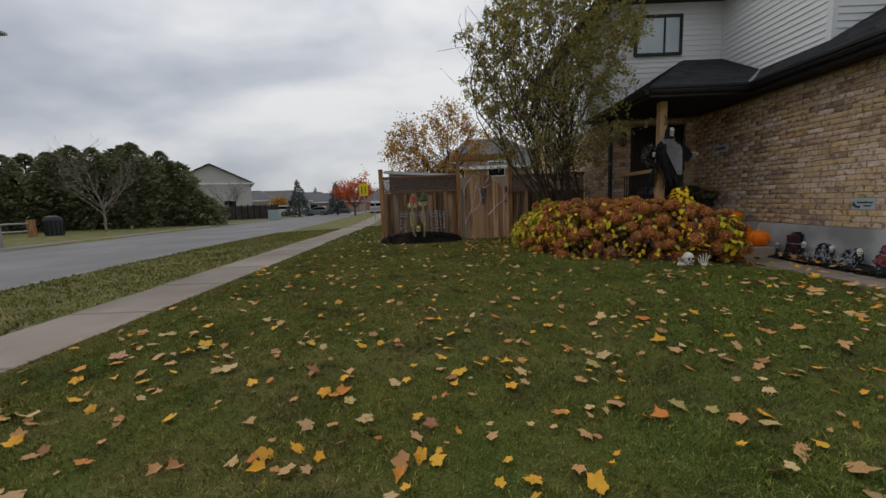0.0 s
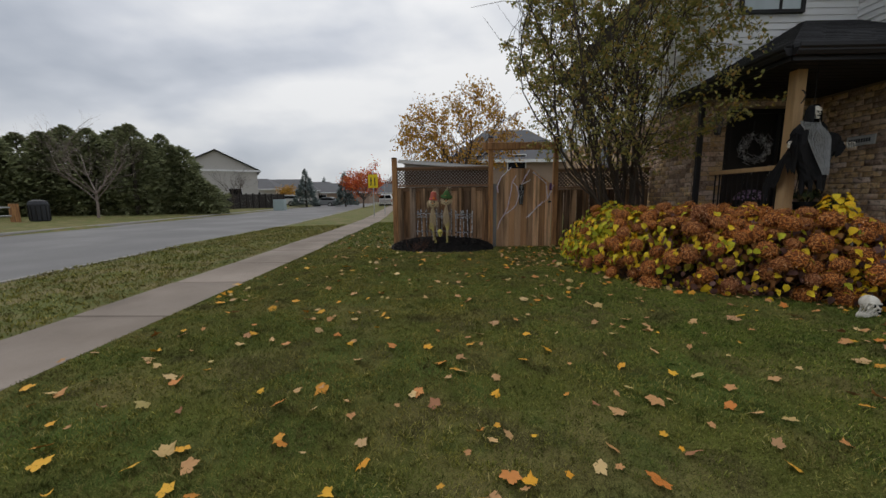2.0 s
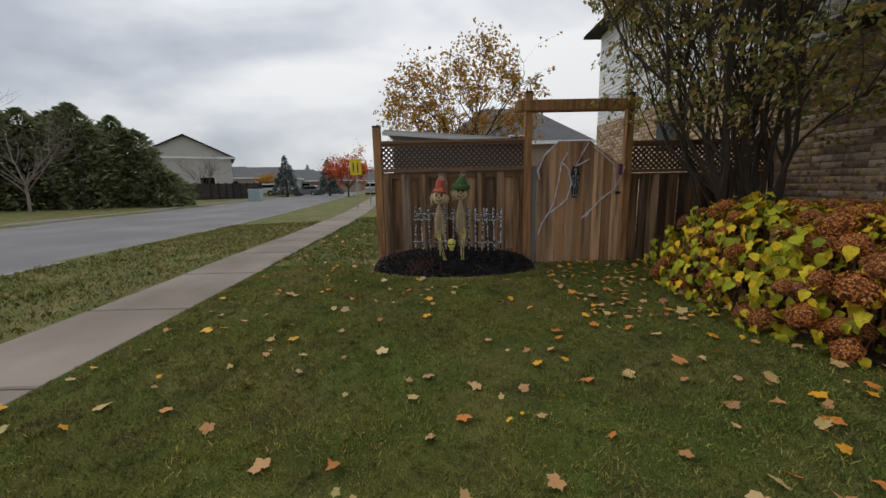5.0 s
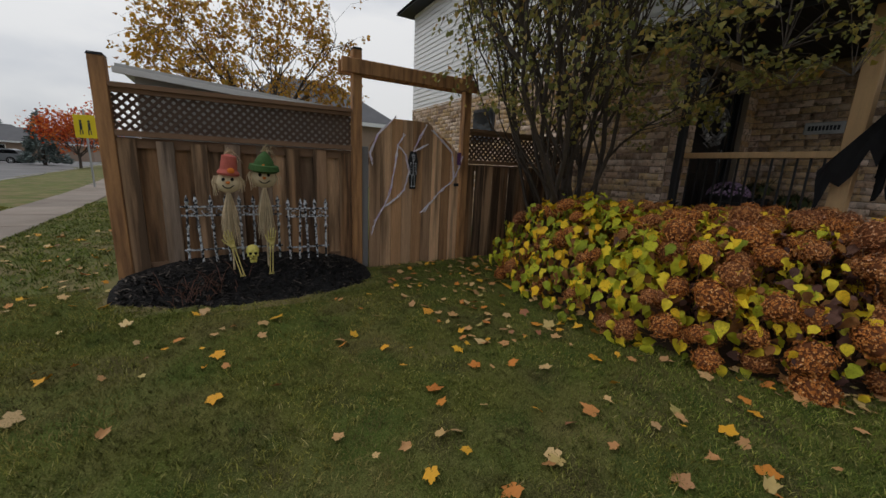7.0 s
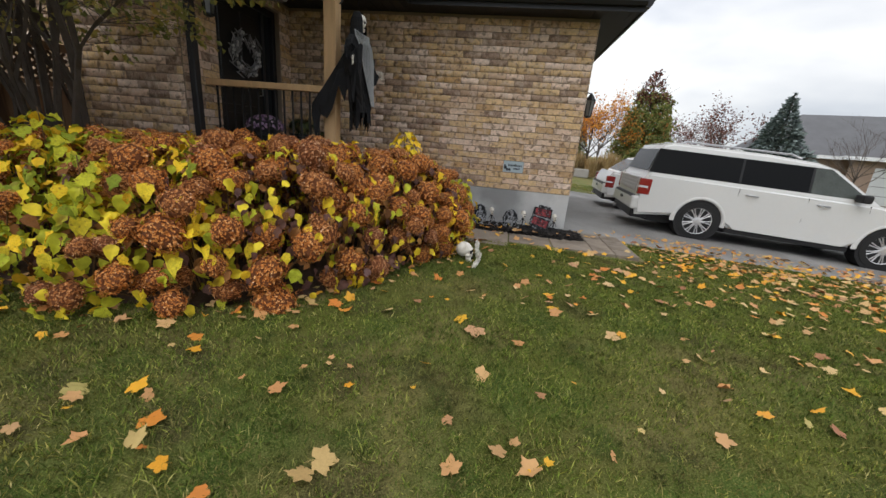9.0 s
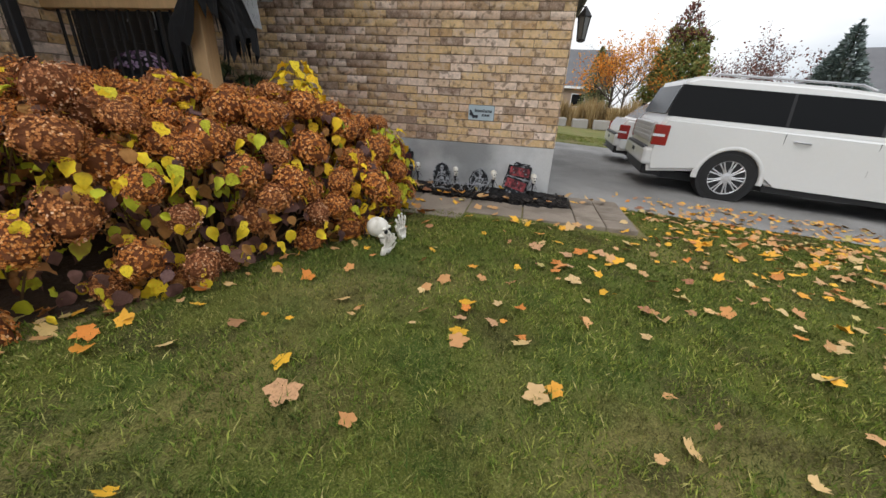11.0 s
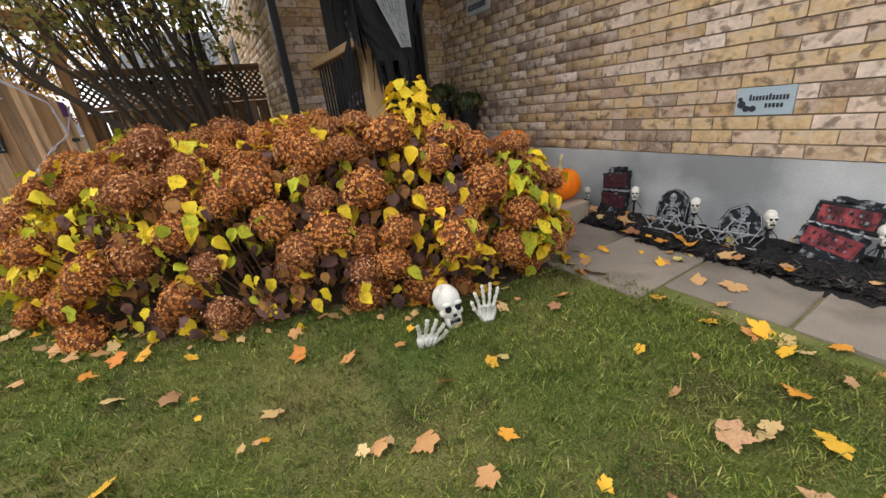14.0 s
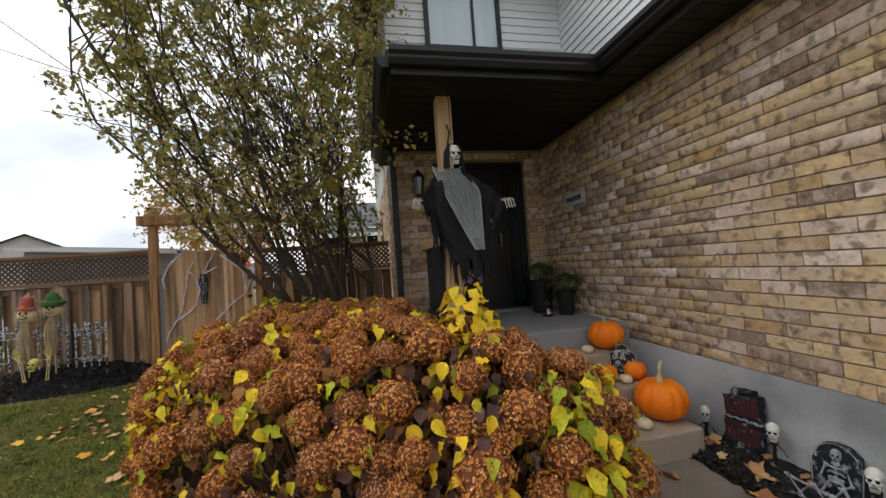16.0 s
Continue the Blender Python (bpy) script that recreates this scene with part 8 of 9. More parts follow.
        part("head_lamp", boxed((nose - 0.22, side * hw * 0.84 - 0.1, 0.72), (nose + 0.002, side * hw * 0.84 + 0.1, 0.84), 0.02), M_LENS, body, local=True)
        if boxy:
            bm = bmesh.new()
            tube(bm, [(rear + 0.6, side * cw * 0.72, H - 0.01), (rear + 0.68, side * cw * 0.72, H + 0.045), (wb * 0.42, side * cw * 0.72, H + 0.045), (wb * 0.48, side * cw * 0.72, H - 0.01)], 0.018, 7)
            part("roof_rail", bm, M_CARS, cabin, "silver roof rail", local=True, smooth=True)
    # glass front and rear, tailgate, bumpers
    bm = bmesh.new()
    z0, z1 = belt + 0.06, H - 0.17
    sheet(bm, [(fr(z0) + 0.012, -cw * 0.93 * lean(z0), z0), (fr(z0) + 0.012, cw * 0.93 * lean(z0), z0), (fr(z1) + 0.02, cw * 0.9 * lean(z1), z1), (fr(z1) + 0.02, -cw * 0.9 * lean(z1), z1)])
    part("windscreen", bm, M_CGLASS, cabin, "dark glass", local=True)
    bm = bmesh.new()
    x_at = (lambda z: rear + 0.10 + 0.18 * (z - belt - 0.02) / (H - 0.08 - belt)) if boxy else (lambda z: rear + 0.25 + 0.5 * (z - belt) / (H - 0.1 - belt))
    z0, z1 = belt + 0.10, H - 0.14
    sheet(bm, [(x_at(z0) - 0.03, cw * 0.97 * lean(z0), z0), (x_at(z0) - 0.03, -cw * 0.97 * lean(z0), z0), (x_at(z1) - 0.03, -cw * 0.95 * lean(z1), z1), (x_at(z1) - 0.03, cw * 0.95 * lean(z1), z1)])
    part("rear_window", bm, M_TINT, cabin, "dark glass", local=True)
    if boxy:
        bm = boxed((rear - 0.012, -hw * 0.80, belt - 0.33), (rear + 0.1, hw * 0.80, belt - 0.04), 0.015)
        for k in range(4):
            box(bm, (rear - 0.0165, -hw * 0.79, belt - 0.30 + 0.065 * k), (rear, hw * 0.79, belt - 0.245 + 0.065 * k), 0.008)
        part("tailgate_panel", bm, M_SILVER, body, "ribbed silver tailgate panel", local=True)
    part("rear_bumper", boxed((rear - 0.06, -hw * 0.95, 0.40), (rear + 0.14, hw * 0.95, 0.66), 0.04, seg=2), paint, body, local=True)
    part("bumper_step", boxed((rear - 0.062, -hw * 0.8, 0.62), (rear + 0.1, hw * 0.8, 0.672), 0.01), M_PLAS, body, local=True)
    part("under_bumper", boxed((rear - 0.01, -hw * 0.86, 0.24), (rear + 0.3, hw * 0.86, 0.42), 0.02), M_PLAS, body, local=True)
    plate = part("number_plate", boxed((rear - 0.066, -0.16, 0.50), (rear - 0.058, 0.16, 0.61), 0.002), M_LENS, body, "pale number plate", local=True)
    bm = bmesh.new()
    for k in range(7):
        box(bm, (rear - 0.068, -0.125 + 0.037 * k, 0.525), (rear - 0.065, -0.10 + 0.037 * k, 0.585))
    part("plate_bars", bm, M_INK, plate, local=True)
    bm = bmesh.new()
    tube(bm, [(rear + 0.05, hw * 0.6, 0.28), (rear - 0.06, hw * 0.6, 0.275)], 0.03, 10)
    part("exhaust_pipe", bm, M_CARS, body, local=True)
    part("grille", boxed((nose - 0.05, -hw * 0.6, 0.50), (nose + 0.012, hw * 0.6, 0.74), 0.02), M_PLAS, body, local=True)
    part("underbody", boxed((rear + 0.3, -hw * 0.75, 0.2), (nose - 0.4, hw * 0.75, 0.32)), M_PLAS, body, local=True)
    return t


car((8.88, 1.78, drive_z(8.88, 1.78)), -94.5, "large white boxy family car parked on the driveway", M_CARW, pitch=2.6)
car((11.75, 1.9, drive_z(11.75, 1.9)), -93.0, "white hatchback parked beyond on the driveway", M_CARW, L=4.4, W=1.8, H=1.5, wb=2.6, front=0.85, r=0.32, boxy=False, pitch=2.6)

# ---- across the street and beyond the driveway ----
def polar(az, dist, eye=(0.06, 0.0)):
    return eye[0] + dist * math.sin(radians(az)), eye[1] + dist * math.cos(radians(az))


M_CEDAR = ramp_by_piece("cedar_green", [(0, (0.11, 0.125, 0.065)), (0.5, (0.18, 0.20, 0.10)), (1, (0.27, 0.28, 0.15))], island=True, rough=0.8, bump=0.2, translucent=0.25, spec=0.1)
M_SPRUCE = ramp_by_piece("spruce_green", [(0, (0.075, 0.10, 0.09)), (0.5, (0.13, 0.165, 0.155)), (1, (0.22, 0.26, 0.25))], island=True, rough=0.8, bump=0.2)
M_CRIMSON = ramp_by_piece("crimson_leaf", [(0, (0.35, 0.05, 0.02)), (0.5, (0.55, 0.11, 0.03)), (1, (0.62, 0.22, 0.04))], island=True, rough=0.7, bump=0.1, translucent=0.3)
M_MAROON = ramp_by_piece("maroon_leaf", [(0, (0.07, 0.025, 0.022)), (0.5, (0.13, 0.05, 0.04)), (1, (0.22, 0.09, 0.06))], island=True, rough=0.7, bump=0.1, translucent=0.2)
M_TURN = ramp_by_piece("turning_leaf", [(0, (0.10, 0.13, 0.035)), (0.5, (0.17, 0.20, 0.055)), (0.9, (0.25, 0.21, 0.06)), (1, (0.34, 0.13, 0.05))], island=True, rough=0.7, bump=0.1, translucent=0.2)
M_TAN = ramp_by_piece("tan_grass", [(0, (0.20, 0.13, 0.05)), (0.5, (0.32, 0.22, 0.10)), (1, (0.42, 0.32, 0.17))], island=True, rough=0.85, bump=0.1)


def conifer(name, x, y, z, h, r, label, material, seed, count=1500, size=0.34, shape=0.8, group="", skirt=0.06, top_mat=None):
    """Evergreen: trunk and many small drooping sprays in whorls, thinning to the tip."""
    rng = random.Random(seed)
    t = thing(name, (x, y, z), label=label, category="tree", group=group)
    bm = bmesh.new()
    tube(bm, [(x, y, z - 0.1), (x, y, z + h * 0.5), (x, y, z + h * 0.97)], [0.03 * h, 0.018 * h, 0.004 * h], 7)
    part("trunk", bm, M_BARK, t)
    vs, fs, slot = [], [], []
    ph = [rng.uniform(0, 6.28) for _ in range(4)]
    for _ in range(count):
        k = 1 - math.sqrt(rng.random()) if shape > 0.9 else rng.random() ** 1.15
        a = rng.uniform(0, 6.283)
        lump = 1 + 0.18 * math.sin(3 * a + ph[0] + 5 * k) + 0.14 * math.sin(7 * a + ph[1] + 11 * k) + 0.10 * math.sin(23 * k + ph[2])
        rad = r * (1 - k ** (1.0 if shape > 0.9 else 2.2)) ** shape * lump * rng.uniform(0.45, 1.08) ** 0.5
        c = Vector((x + rad * math.cos(a), y + rad * math.sin(a), z + h * (skirt + (1 - skirt) * k)))
        d = Vector((math.cos(a), math.sin(a), rng.uniform(-0.5, 0.7))).normalized()
        u = d.cross(Vector((rng.uniform(-1, 1), rng.uniform(-1, 1), 1))).normalized()
        w = d.cross(u)
        s = size * rng.uniform(0.5, 1.2)
        slot.append(1 if top_mat and k + rng.gauss(0, 0.07) > 0.74 else 0)
        i0 = len(vs)
        vs += [c - d * s * 0.5, c + u * s * 0.28 + w * 0.05, c + d * s * 0.7, c - u * s * 0.28]
        fs += [i0, i0 + 1, i0 + 2, i0 + 3]
    ob = new("crown", raw_mesh("crown", vs, fs, 4, material))
    if top_mat:
        ob.data.materials.append(top_mat)
        ob.data.polygons.foreach_set("material_index", slot)
    ob.parent = t
    ob.matrix_basis = PLACE[t].inverted()
    return t


rng = random.Random(17)
for k in range(30):
    az = -58 + 0.86 * k
    dist = 41 + rng.uniform(-1.5, 1.5)
    x, y = polar(az, dist)
    el = np.interp(az, [-57, -50, -46, -41, -39, -36, -33], [5.4, 6.0, 6.4, 8.7, 8.4, 7.0, 4.2])
    z = land_z(x, y)
    conifer("cedar_tree", x, y, z, 1.26 + dist * math.tan(radians(el)) - z + rng.uniform(-1.4, 0.4), rng.uniform(1.7, 2.5), "dense dark green cedar in the roadside hedge", M_CEDAR, 100 + k, 3200, 0.34, 0.7, "cedar hedge", 0.0)
x, y = polar(-42.3, 35)
broad_tree("bare_tree", (x, y, land_z(x, y)), 5.2, 2.9, "leafless pale-barked street tree", None, 51, bare=True, depth=3, trunk=0.07)
MAT["bare_bark"] = mat("bare_bark", (0.21, 0.17, 0.15), 0.9, vary=0.2)
for o in bpy.data.objects:
    if o.parent and o.parent.name.startswith("bare_tree"):
        o.data.materials[0] = MAT["bare_bark"]

# litter bin, rail and pole by the far verge
M_BIN = mat("dark_bin", (0.03, 0.032, 0.038), 0.6, vary=0.15, scale=5)
x, y = polar(-46.4, 32.5)
z = land_z(x, y)
litter = thing("litter_bin", (x, y, z), label="dark round litter bin on the far verge", category="bin")
bm = bmesh.new()
lathe(bm, [(0.38, 0.0), (0.40, 0.05), (0.42, 0.85), (0.40, 0.88)], 16, (x, y, z))
part("drum", bm, M_BIN, litter)
bm = bmesh.new()
lathe(bm, [(0.44, 0.88), (0.44, 0.95), (0.36, 1.12), (0.15, 1.2)], 16, (x, y, z))
part("lid", bm, M_BIN, litter)
bm = bmesh.new()
for k in range(12):
    a = k * math.pi / 6
    box(bm, (x + 0.42 * math.cos(a) - 0.02, y + 0.42 * math.sin(a) - 0.02, z + 0.05), (x + 0.42 * math.cos(a) + 0.02, y + 0.42 * math.sin(a) + 0.02, z + 0.86))
part("slats", bm, M_PLAS, litter)
M_GALV = mat("galvanised_steel", (0.38, 0.39, 0.40), 0.5, 0.5, vary=0.1)
rail_t = thing("verge_rail", (x - 3, y - 2.6, z), label="low galvanised rail with a wooden post", category="railing")
xa, ya = polar(-48, 32.2)
xb, yb = polar(-60, 31)
part("wooden_post", boxed((xa - 0.14, ya - 0.14, z - 0.1), (xa + 0.14, ya + 0.14, z + 1.0), 0.01), M_POST, rail_t)
for dz in (0.35, 0.8):
    bm = bmesh.new()
    tube(bm, [(xa, ya, z + dz), (xb, yb, z + dz)], 0.05, 7)
    part("rail", bm, M_GALV, rail_t)
x, y = polar(-50.4, 24.5)
pole = thing("street_pole", (x, y, -0.15), label="pale concrete street lamp pole", category="pole")
bm = bmesh.new()
tube(bm, [(x, y, -0.2), (x - 0.12, y, 4.0), (x - 0.2, y, 8.0)], [0.17, 0.13, 0.09], 10)
part("shaft", bm, M_KERB, pole)
bm = bmesh.new()
tube(bm, [(x - 0.2, y, 7.9), (x + 0.8, y - 0.3, 8.3), (x + 2.0, y - 0.6, 8.35)], 0.04, 7)
part("arm", bm, M_GALV, pole)
part("lamp_head", boxed((x + 1.9, y - 0.75, 8.28), (x + 2.5, y - 0.5, 8.4), 0.03), M_GALV, pole)

M_WALLG = mat("pale_stucco", (0.52, 0.50, 0.48), 0.9, vary=0.08, scale=0.6)
M_WALLB = mat("far_brick", (0.30, 0.22, 0.17), 0.9, vary=0.15, scale=0.8, grain=10)
M_ROOFG = mat("grey_shingle_far", (0.115, 0.115, 0.12), 0.9, vary=0.2, scale=1.2, grain=20)
M_GARD = mat("garage_door_paint", (0.6, 0.62, 0.63), 0.6, vary=0.05)


def house(x, y, turn, w, d, wall_h, ridge, label, wall_mat, windows=(), hip=0.0, chimney=False, garage=False, z=None):
    """A far house: long side w across, depth d, gable (hip 0) or hipped roof, local front is -y."""
    z = land_z(x, y) if z is None else z
    t = thing("neighbour_house", (x, y, z), turn, label=label, category="house")
    part("wall", boxed((-w / 2, -d / 2, -0.3), (w / 2, d / 2, wall_h)), wall_mat, t, local=True)
    if hip == 0:
        bm = bmesh.new()
        prism(bm, [(-d / 2, wall_h), (d / 2, wall_h), (0, ridge - 0.12)], -w / 2, w / 2, "x")
        part("gable", bm, wall_mat, t, local=True)
    bm = bmesh.new()
    o, hx = 0.45, hip * d / 2
    e = [(-w / 2 - o, -d / 2 - o), (w / 2 + o, -d / 2 - o), (w / 2 + o, d / 2 + o), (-w / 2 - o, d / 2 + o)]
    zl = wall_h - 0.12
    r0, r1 = (-w / 2 - o + hx, 0), (w / 2 + o - hx, 0)
    for th in (0, -0.14):
        E = [bm.verts.new((*p, zl + th)) for p in e]
        A, B = bm.verts.new((*r0, ridge + th)), bm.verts.new((*r1, ridge + th))
        bm.faces.new((E[0], E[1], B, A))
        bm.faces.new((E[2], E[3], A, B))
        if hip:
            bm.faces.new((E[1], E[2], B))
            bm.faces.new((E[3], E[0], A))
    roof_p = part("roof", bm, M_ROOFG, t, "grey shingled roof", local=True)
    for (ax, ay), (bx, by) in zip(e, e[1:] + e[:1]):
        bm = bmesh.new()
        box(bm, (min(ax, bx) - 0.03, min(ay, by) - 0.03, zl - 0.2), (max(ax, bx) + 0.03, max(ay, by) + 0.03, zl + 0.02))
        part("eave", bm, M_SIDING, t, "pale eave board", local=True)
    if chimney:
        part("chimney", boxed((w * 0.2, -0.3, ridge - 1.0), (w * 0.2 + 0.6, 0.3, ridge + 0.6), 0.02), M_WALLB, roof_p, local=True)
    for face, u, zz, ww, hh in windows:
        if face == "front":
            lo, hi = (u - ww / 2, -d / 2 - 0.05, zz), (u + ww / 2, -d / 2 + 0.02, zz + hh)
            gl, gh = (u - ww / 2 + 0.07, -d / 2 - 0.058, zz + 0.07), (u + ww / 2 - 0.07, -d / 2 - 0.05, zz + hh - 0.07)
        else:
            s = 1 if face == "right" else -1
            xx = s * w / 2
            lo, hi = (min(xx, xx + 0.05 * s), u - ww / 2, zz), (max(xx, xx + 0.05 * s), u + ww / 2, zz + hh)
            gl, gh = (min(xx + 0.05 * s, xx + 0.058 * s), u - ww / 2 + 0.07, zz + 0.07), (max(xx + 0.05 * s, xx + 0.058 * s), u + ww / 2 - 0.07, zz + hh - 0.07)
        win = part("window", boxed(lo, hi, 0.01), M_SIDING, t, "white window frame", local=True)
        part("pane", boxed(gl, gh), M_CGLASS, win, "dark pane", local=True)
    if garage:
        g = part("garage_door", boxed((garage - 2.4, -d / 2 - 0.06, 0), (garage + 2.4, -d / 2 + 0.02, 2.2), 0.01), M_GARD, t, "white garage door", local=True)
        for k in range(3):
            part("panel_line", boxed((garage - 2.36, -d / 2 - 0.066, 0.53 + 0.55 * k), (garage + 2.36, -d / 2 - 0.055, 0.56 + 0.55 * k)), M_ROOFG, g, local=True)
    return t


x, y = polar(-31.6, 62)
house(x - 1.5, y + 3, -60, 11, 9.5, 4.9, 7.4, "pale stucco house with a grey gable roof across the street", M_WALLG, (("right", 2, 1.2, 1.6, 1.2), ("front", 0, 1.0, 1.6, 1.2), ("front", 3, 1.0, 1.2, 1.2)))
for az, dist, w, ridge, label in ((-24.2, 88, 14, 4.9, "low grey-roofed bungalow far down the street"), (-20.0, 98, 13, 4.9, "low bungalow behind the spruces"), (-16.4, 92, 14, 4.7, "grey-roofed bungalow near the street's end"), (-11.2, 110, 14, 5.2, "far house at the end of the street"), (-28.0, 82, 12, 4.6, "grey-roofed bungalow behind the long fence")):
    x, y = polar(az, dist)
    house(x, y, -az * 0.3, w, 9, 2.7, ridge, label, M_WALLB if az > -18 else M_WALLG, (("front", -3, 0.9, 1.8, 1.2), ("front", 2.5, 0.9, 1.8, 1.2)), hip=0.7)
x, y = 4.3, 34.0
house(x, y, 0, 9, 8, 3.9, 6.6, "two-storey neighbour house with a bay window beyond the gate", M_WALLB, (("front", -3.0, 3.0, 1.4, 1.2), ("front", 0.2, 3.0, 1.4, 1.2)), hip=0.8, z=0.2)

# long dark fence across the street
M_DKF = mat("dark_fence", (0.045, 0.04, 0.038), 0.9, vary=0.25, scale=2, island=0.2)
long_fence = thing("street_fence", (*polar(-29, 52), 0.3), label="long dark board fence along the far verge", category="fence")
vs, fs = [], []
n = 150
for k in range(n):
    a, b = (polar(-35 + 11.2 * q / n, 49 + 6 * q / n) for q in (k, k + 0.96))
    z = 0.0
    i0 = len(vs)
    vs += [(*a, z), (*b, z), (*b, 1.9), (*a, 1.9)]
    fs += [i0, i0 + 1, i0 + 2, i0 + 3]
ob = tagged(new("board", raw_mesh("board", vs, fs, 4, M_DKF)), kind="stuff")
ob.parent = long_fence
ob.matrix_basis = PLACE[long_fence].inverted()
bm = bmesh.new()
for k in range(0, n + 1, 10):
    px, py = polar(-35 + 11.2 * k / n, 48.95 + 6 * k / n)
    box(bm, (px - 0.07, py - 0.07, 0), (px + 0.07, py + 0.07, 2.0))
tagged(part("post", bm, M_DKF, long_fence), kind="stuff")
x, y = polar(-24.3, 48)
solo("utility_box", boxed((x - 0.6, y - 0.4, 0.0), (x + 0.6, y + 0.4, 1.25), 0.04), mat("pale_green_metal", (0.33, 0.40, 0.40), 0.6, vary=0.1), "pale grey-green utility cabinet on the verge", "cabinet")

for az, dist, el, r, seed in ((-21.0, 62, 4.2, 1.9, 61), (-15.7, 60, 3.9, 1.7, 62), (-28.7, 78, 3.3, 1.8, 63), (-27.6, 80, 2.9, 1.8, 64), (-18.6, 100, 3.0, 2.2, 65)):
    x, y = polar(az, dist)
    z = land_z(x, y)
    conifer("spruce_tree", x, y, z, 1.26 + dist * math.tan(radians(el)) - z, r, "dark spruce beside the far houses", M_SPRUCE, seed, 2600, 0.36, 1.0, "street spruces")
x, y = polar(-13.2, 50)
broad_tree("red_maple", (x, y, land_z(x, y)), 4.6, 2.2, "flame-red maple beside the street", M_CRIMSON, 71, 0.22, 2, fill=1500, trunk=0.09)
x, y = polar(-23.6, 72)
broad_tree("amber_shrub", (x, y, land_z(x, y)), 2.6, 1.6, "amber shrub in front of a bungalow", M_GOLD, 72, 0.2, 2, fill=900, trunk=0.06)
x, y = polar(-29.8, 50)
broad_tree("bare_tree", (x, y, land_z(x, y)), 4.6, 2.2, "leafless brown tree before the pale house", None, 73, bare=True, depth=3, trunk=0.06)
x, y = polar(-9.9, 130)
broad_tree("roadside_tree", (x, y, 0.2), 7, 3.5, "brown autumn tree far down the street", M_MAROON, 74, 0.4, 1, fill=1200, trunk=0.15)

# school crossing sign
M_SIGNY = mat("sign_yellow", (0.78, 0.60, 0.015), 0.45, vary=0.04, bump=0.0)
sx, sy = -5.1, 24.8
sign = thing("crossing_sign", (sx, sy, 0.2), -10, label="yellow school crossing sign on a steel post", category="sign")
bm = bmesh.new()
tube(bm, [(0, 0.03, -0.2), (0, 0.03, 2.75)], 0.03, 8)
part("post", bm, M_GALV, sign, local=True)
bm = bmesh.new()
prism(bm, [(-0.31, 1.75), (0.31, 1.75), (0.31, 2.55), (-0.31, 2.55)], -0.006, 0.006, "y")
part("board", bm, M_SIGNY, sign, local=True)
bm = bmesh.new()
for ox in (-0.12, 0.12):
    box(bm, (ox - 0.035, -0.011, 2.02), (ox + 0.035, -0.0075, 2.28), 0.0)
    box(bm, (ox - 0.05, -0.011, 1.86), (ox - 0.02, -0.0075, 2.02))
    box(bm, (ox + 0.02, -0.011, 1.88), (ox + 0.05, -0.0075, 2.02))
    lathe(bm, [(0.04, 0), (0.04, 0.003)], 10, (0, 0, 0), Matrix.Translation((ox, -0.007, 2.33)) @ pose(0, 0, 0, 90, 0, 0))
part("symbol", bm, M_INK, sign, "black walking symbols", local=True)
sp = thing("sign_post", (-4.9, 27.5, 0.2), label="plain steel sign post at the verge", category="post")
bm = bmesh.new()
tube(bm, [(-4.9, 27.5, 0.0), (-4.9, 27.5, 2.2)], 0.03, 7)
part("shaft", bm, M_GALV, sp)

# cars far down the street
x, y = polar(-22.9, 66)
car((x, y, land_z(x, y) + 0.02), 190, "white family car parked before a bungalow", M_CARW, L=4.6, W=1.85, H=1.65, wb=2.7, front=0.9, r=0.34)
x, y = polar(-10.0, 56)
car((x, y, ground_z(road_edge(y), y) - 0.1), 95, "white van-like car at the kerb down the street", M_CARW, L=4.8, W=1.9, H=1.75, wb=2.8, front=0.9, r=0.34)
x, y = polar(-17.6, 66)
car((x, y, land_z(x, y) + 0.02), 175, "grey car parked on a far drive", M_CARG, L=4.5, W=1.8, H=1.5, wb=2.6, front=0.9, r=0.32, boxy=False)

# ---- beyond the driveway ----
EYE2 = (0.57, 5.41)
bm = bmesh.new()
vs = [[bm.verts.new((x, y, drive_z(x, min(y, 4.4)) - 0.035)) for x in (18.6, 20.5, 23, 25.6)] for y in (-16, -8, -4, 0, 4, 9)]
for a, b in zip(vs, vs[1:]):
    for k in range(3):
        bm.faces.new((a[k], a[k + 1], b[k + 1], b[k]))
solo("driveway_neighbour", bm, M_ASPH, "grey driveway of the next house", "driveway", "structure")
for k in range(9):
    y = 5.2 - 1.25 * k
    solo("garden_stone", boxed((26.0, y, -0.35), (26.0 + random.uniform(0.4, 0.7), y + random.uniform(0.7, 1.15), 0.12 + random.uniform(0, 0.12)), 0.06, seg=2), M_KERB, "pale rough garden edging stone", "stone", group="edging stones")


def tuft(x, y, h, label, seed):
    rng = random.Random(seed)
    bm = bmesh.new()
    z = -0.3
    for _ in range(130):
        a, l = rng.uniform(0, 6.283), rng.uniform(0.3, 1.0)
        p = Vector((x + rng.gauss(0, 0.12), y + rng.gauss(0, 0.12), z))
        tip = p + Vector((math.cos(a) * l * 0.45, math.sin(a) * l * 0.45, h * rng.uniform(0.7, 1.1)))
        s = Vector((-math.sin(a), math.cos(a), 0)) * 0.02
        mid = p.lerp(tip, 0.6) + Vector((0, 0, 0.15))
        sheet(bm, [p - s, p + s, mid + s, mid - s])
        sheet(bm, [mid - s, mid + s, tip])
    tagged(solo("ornamental_grass", bm, M_TAN, label, "grass", group="ornamental grasses"), kind="stuff")


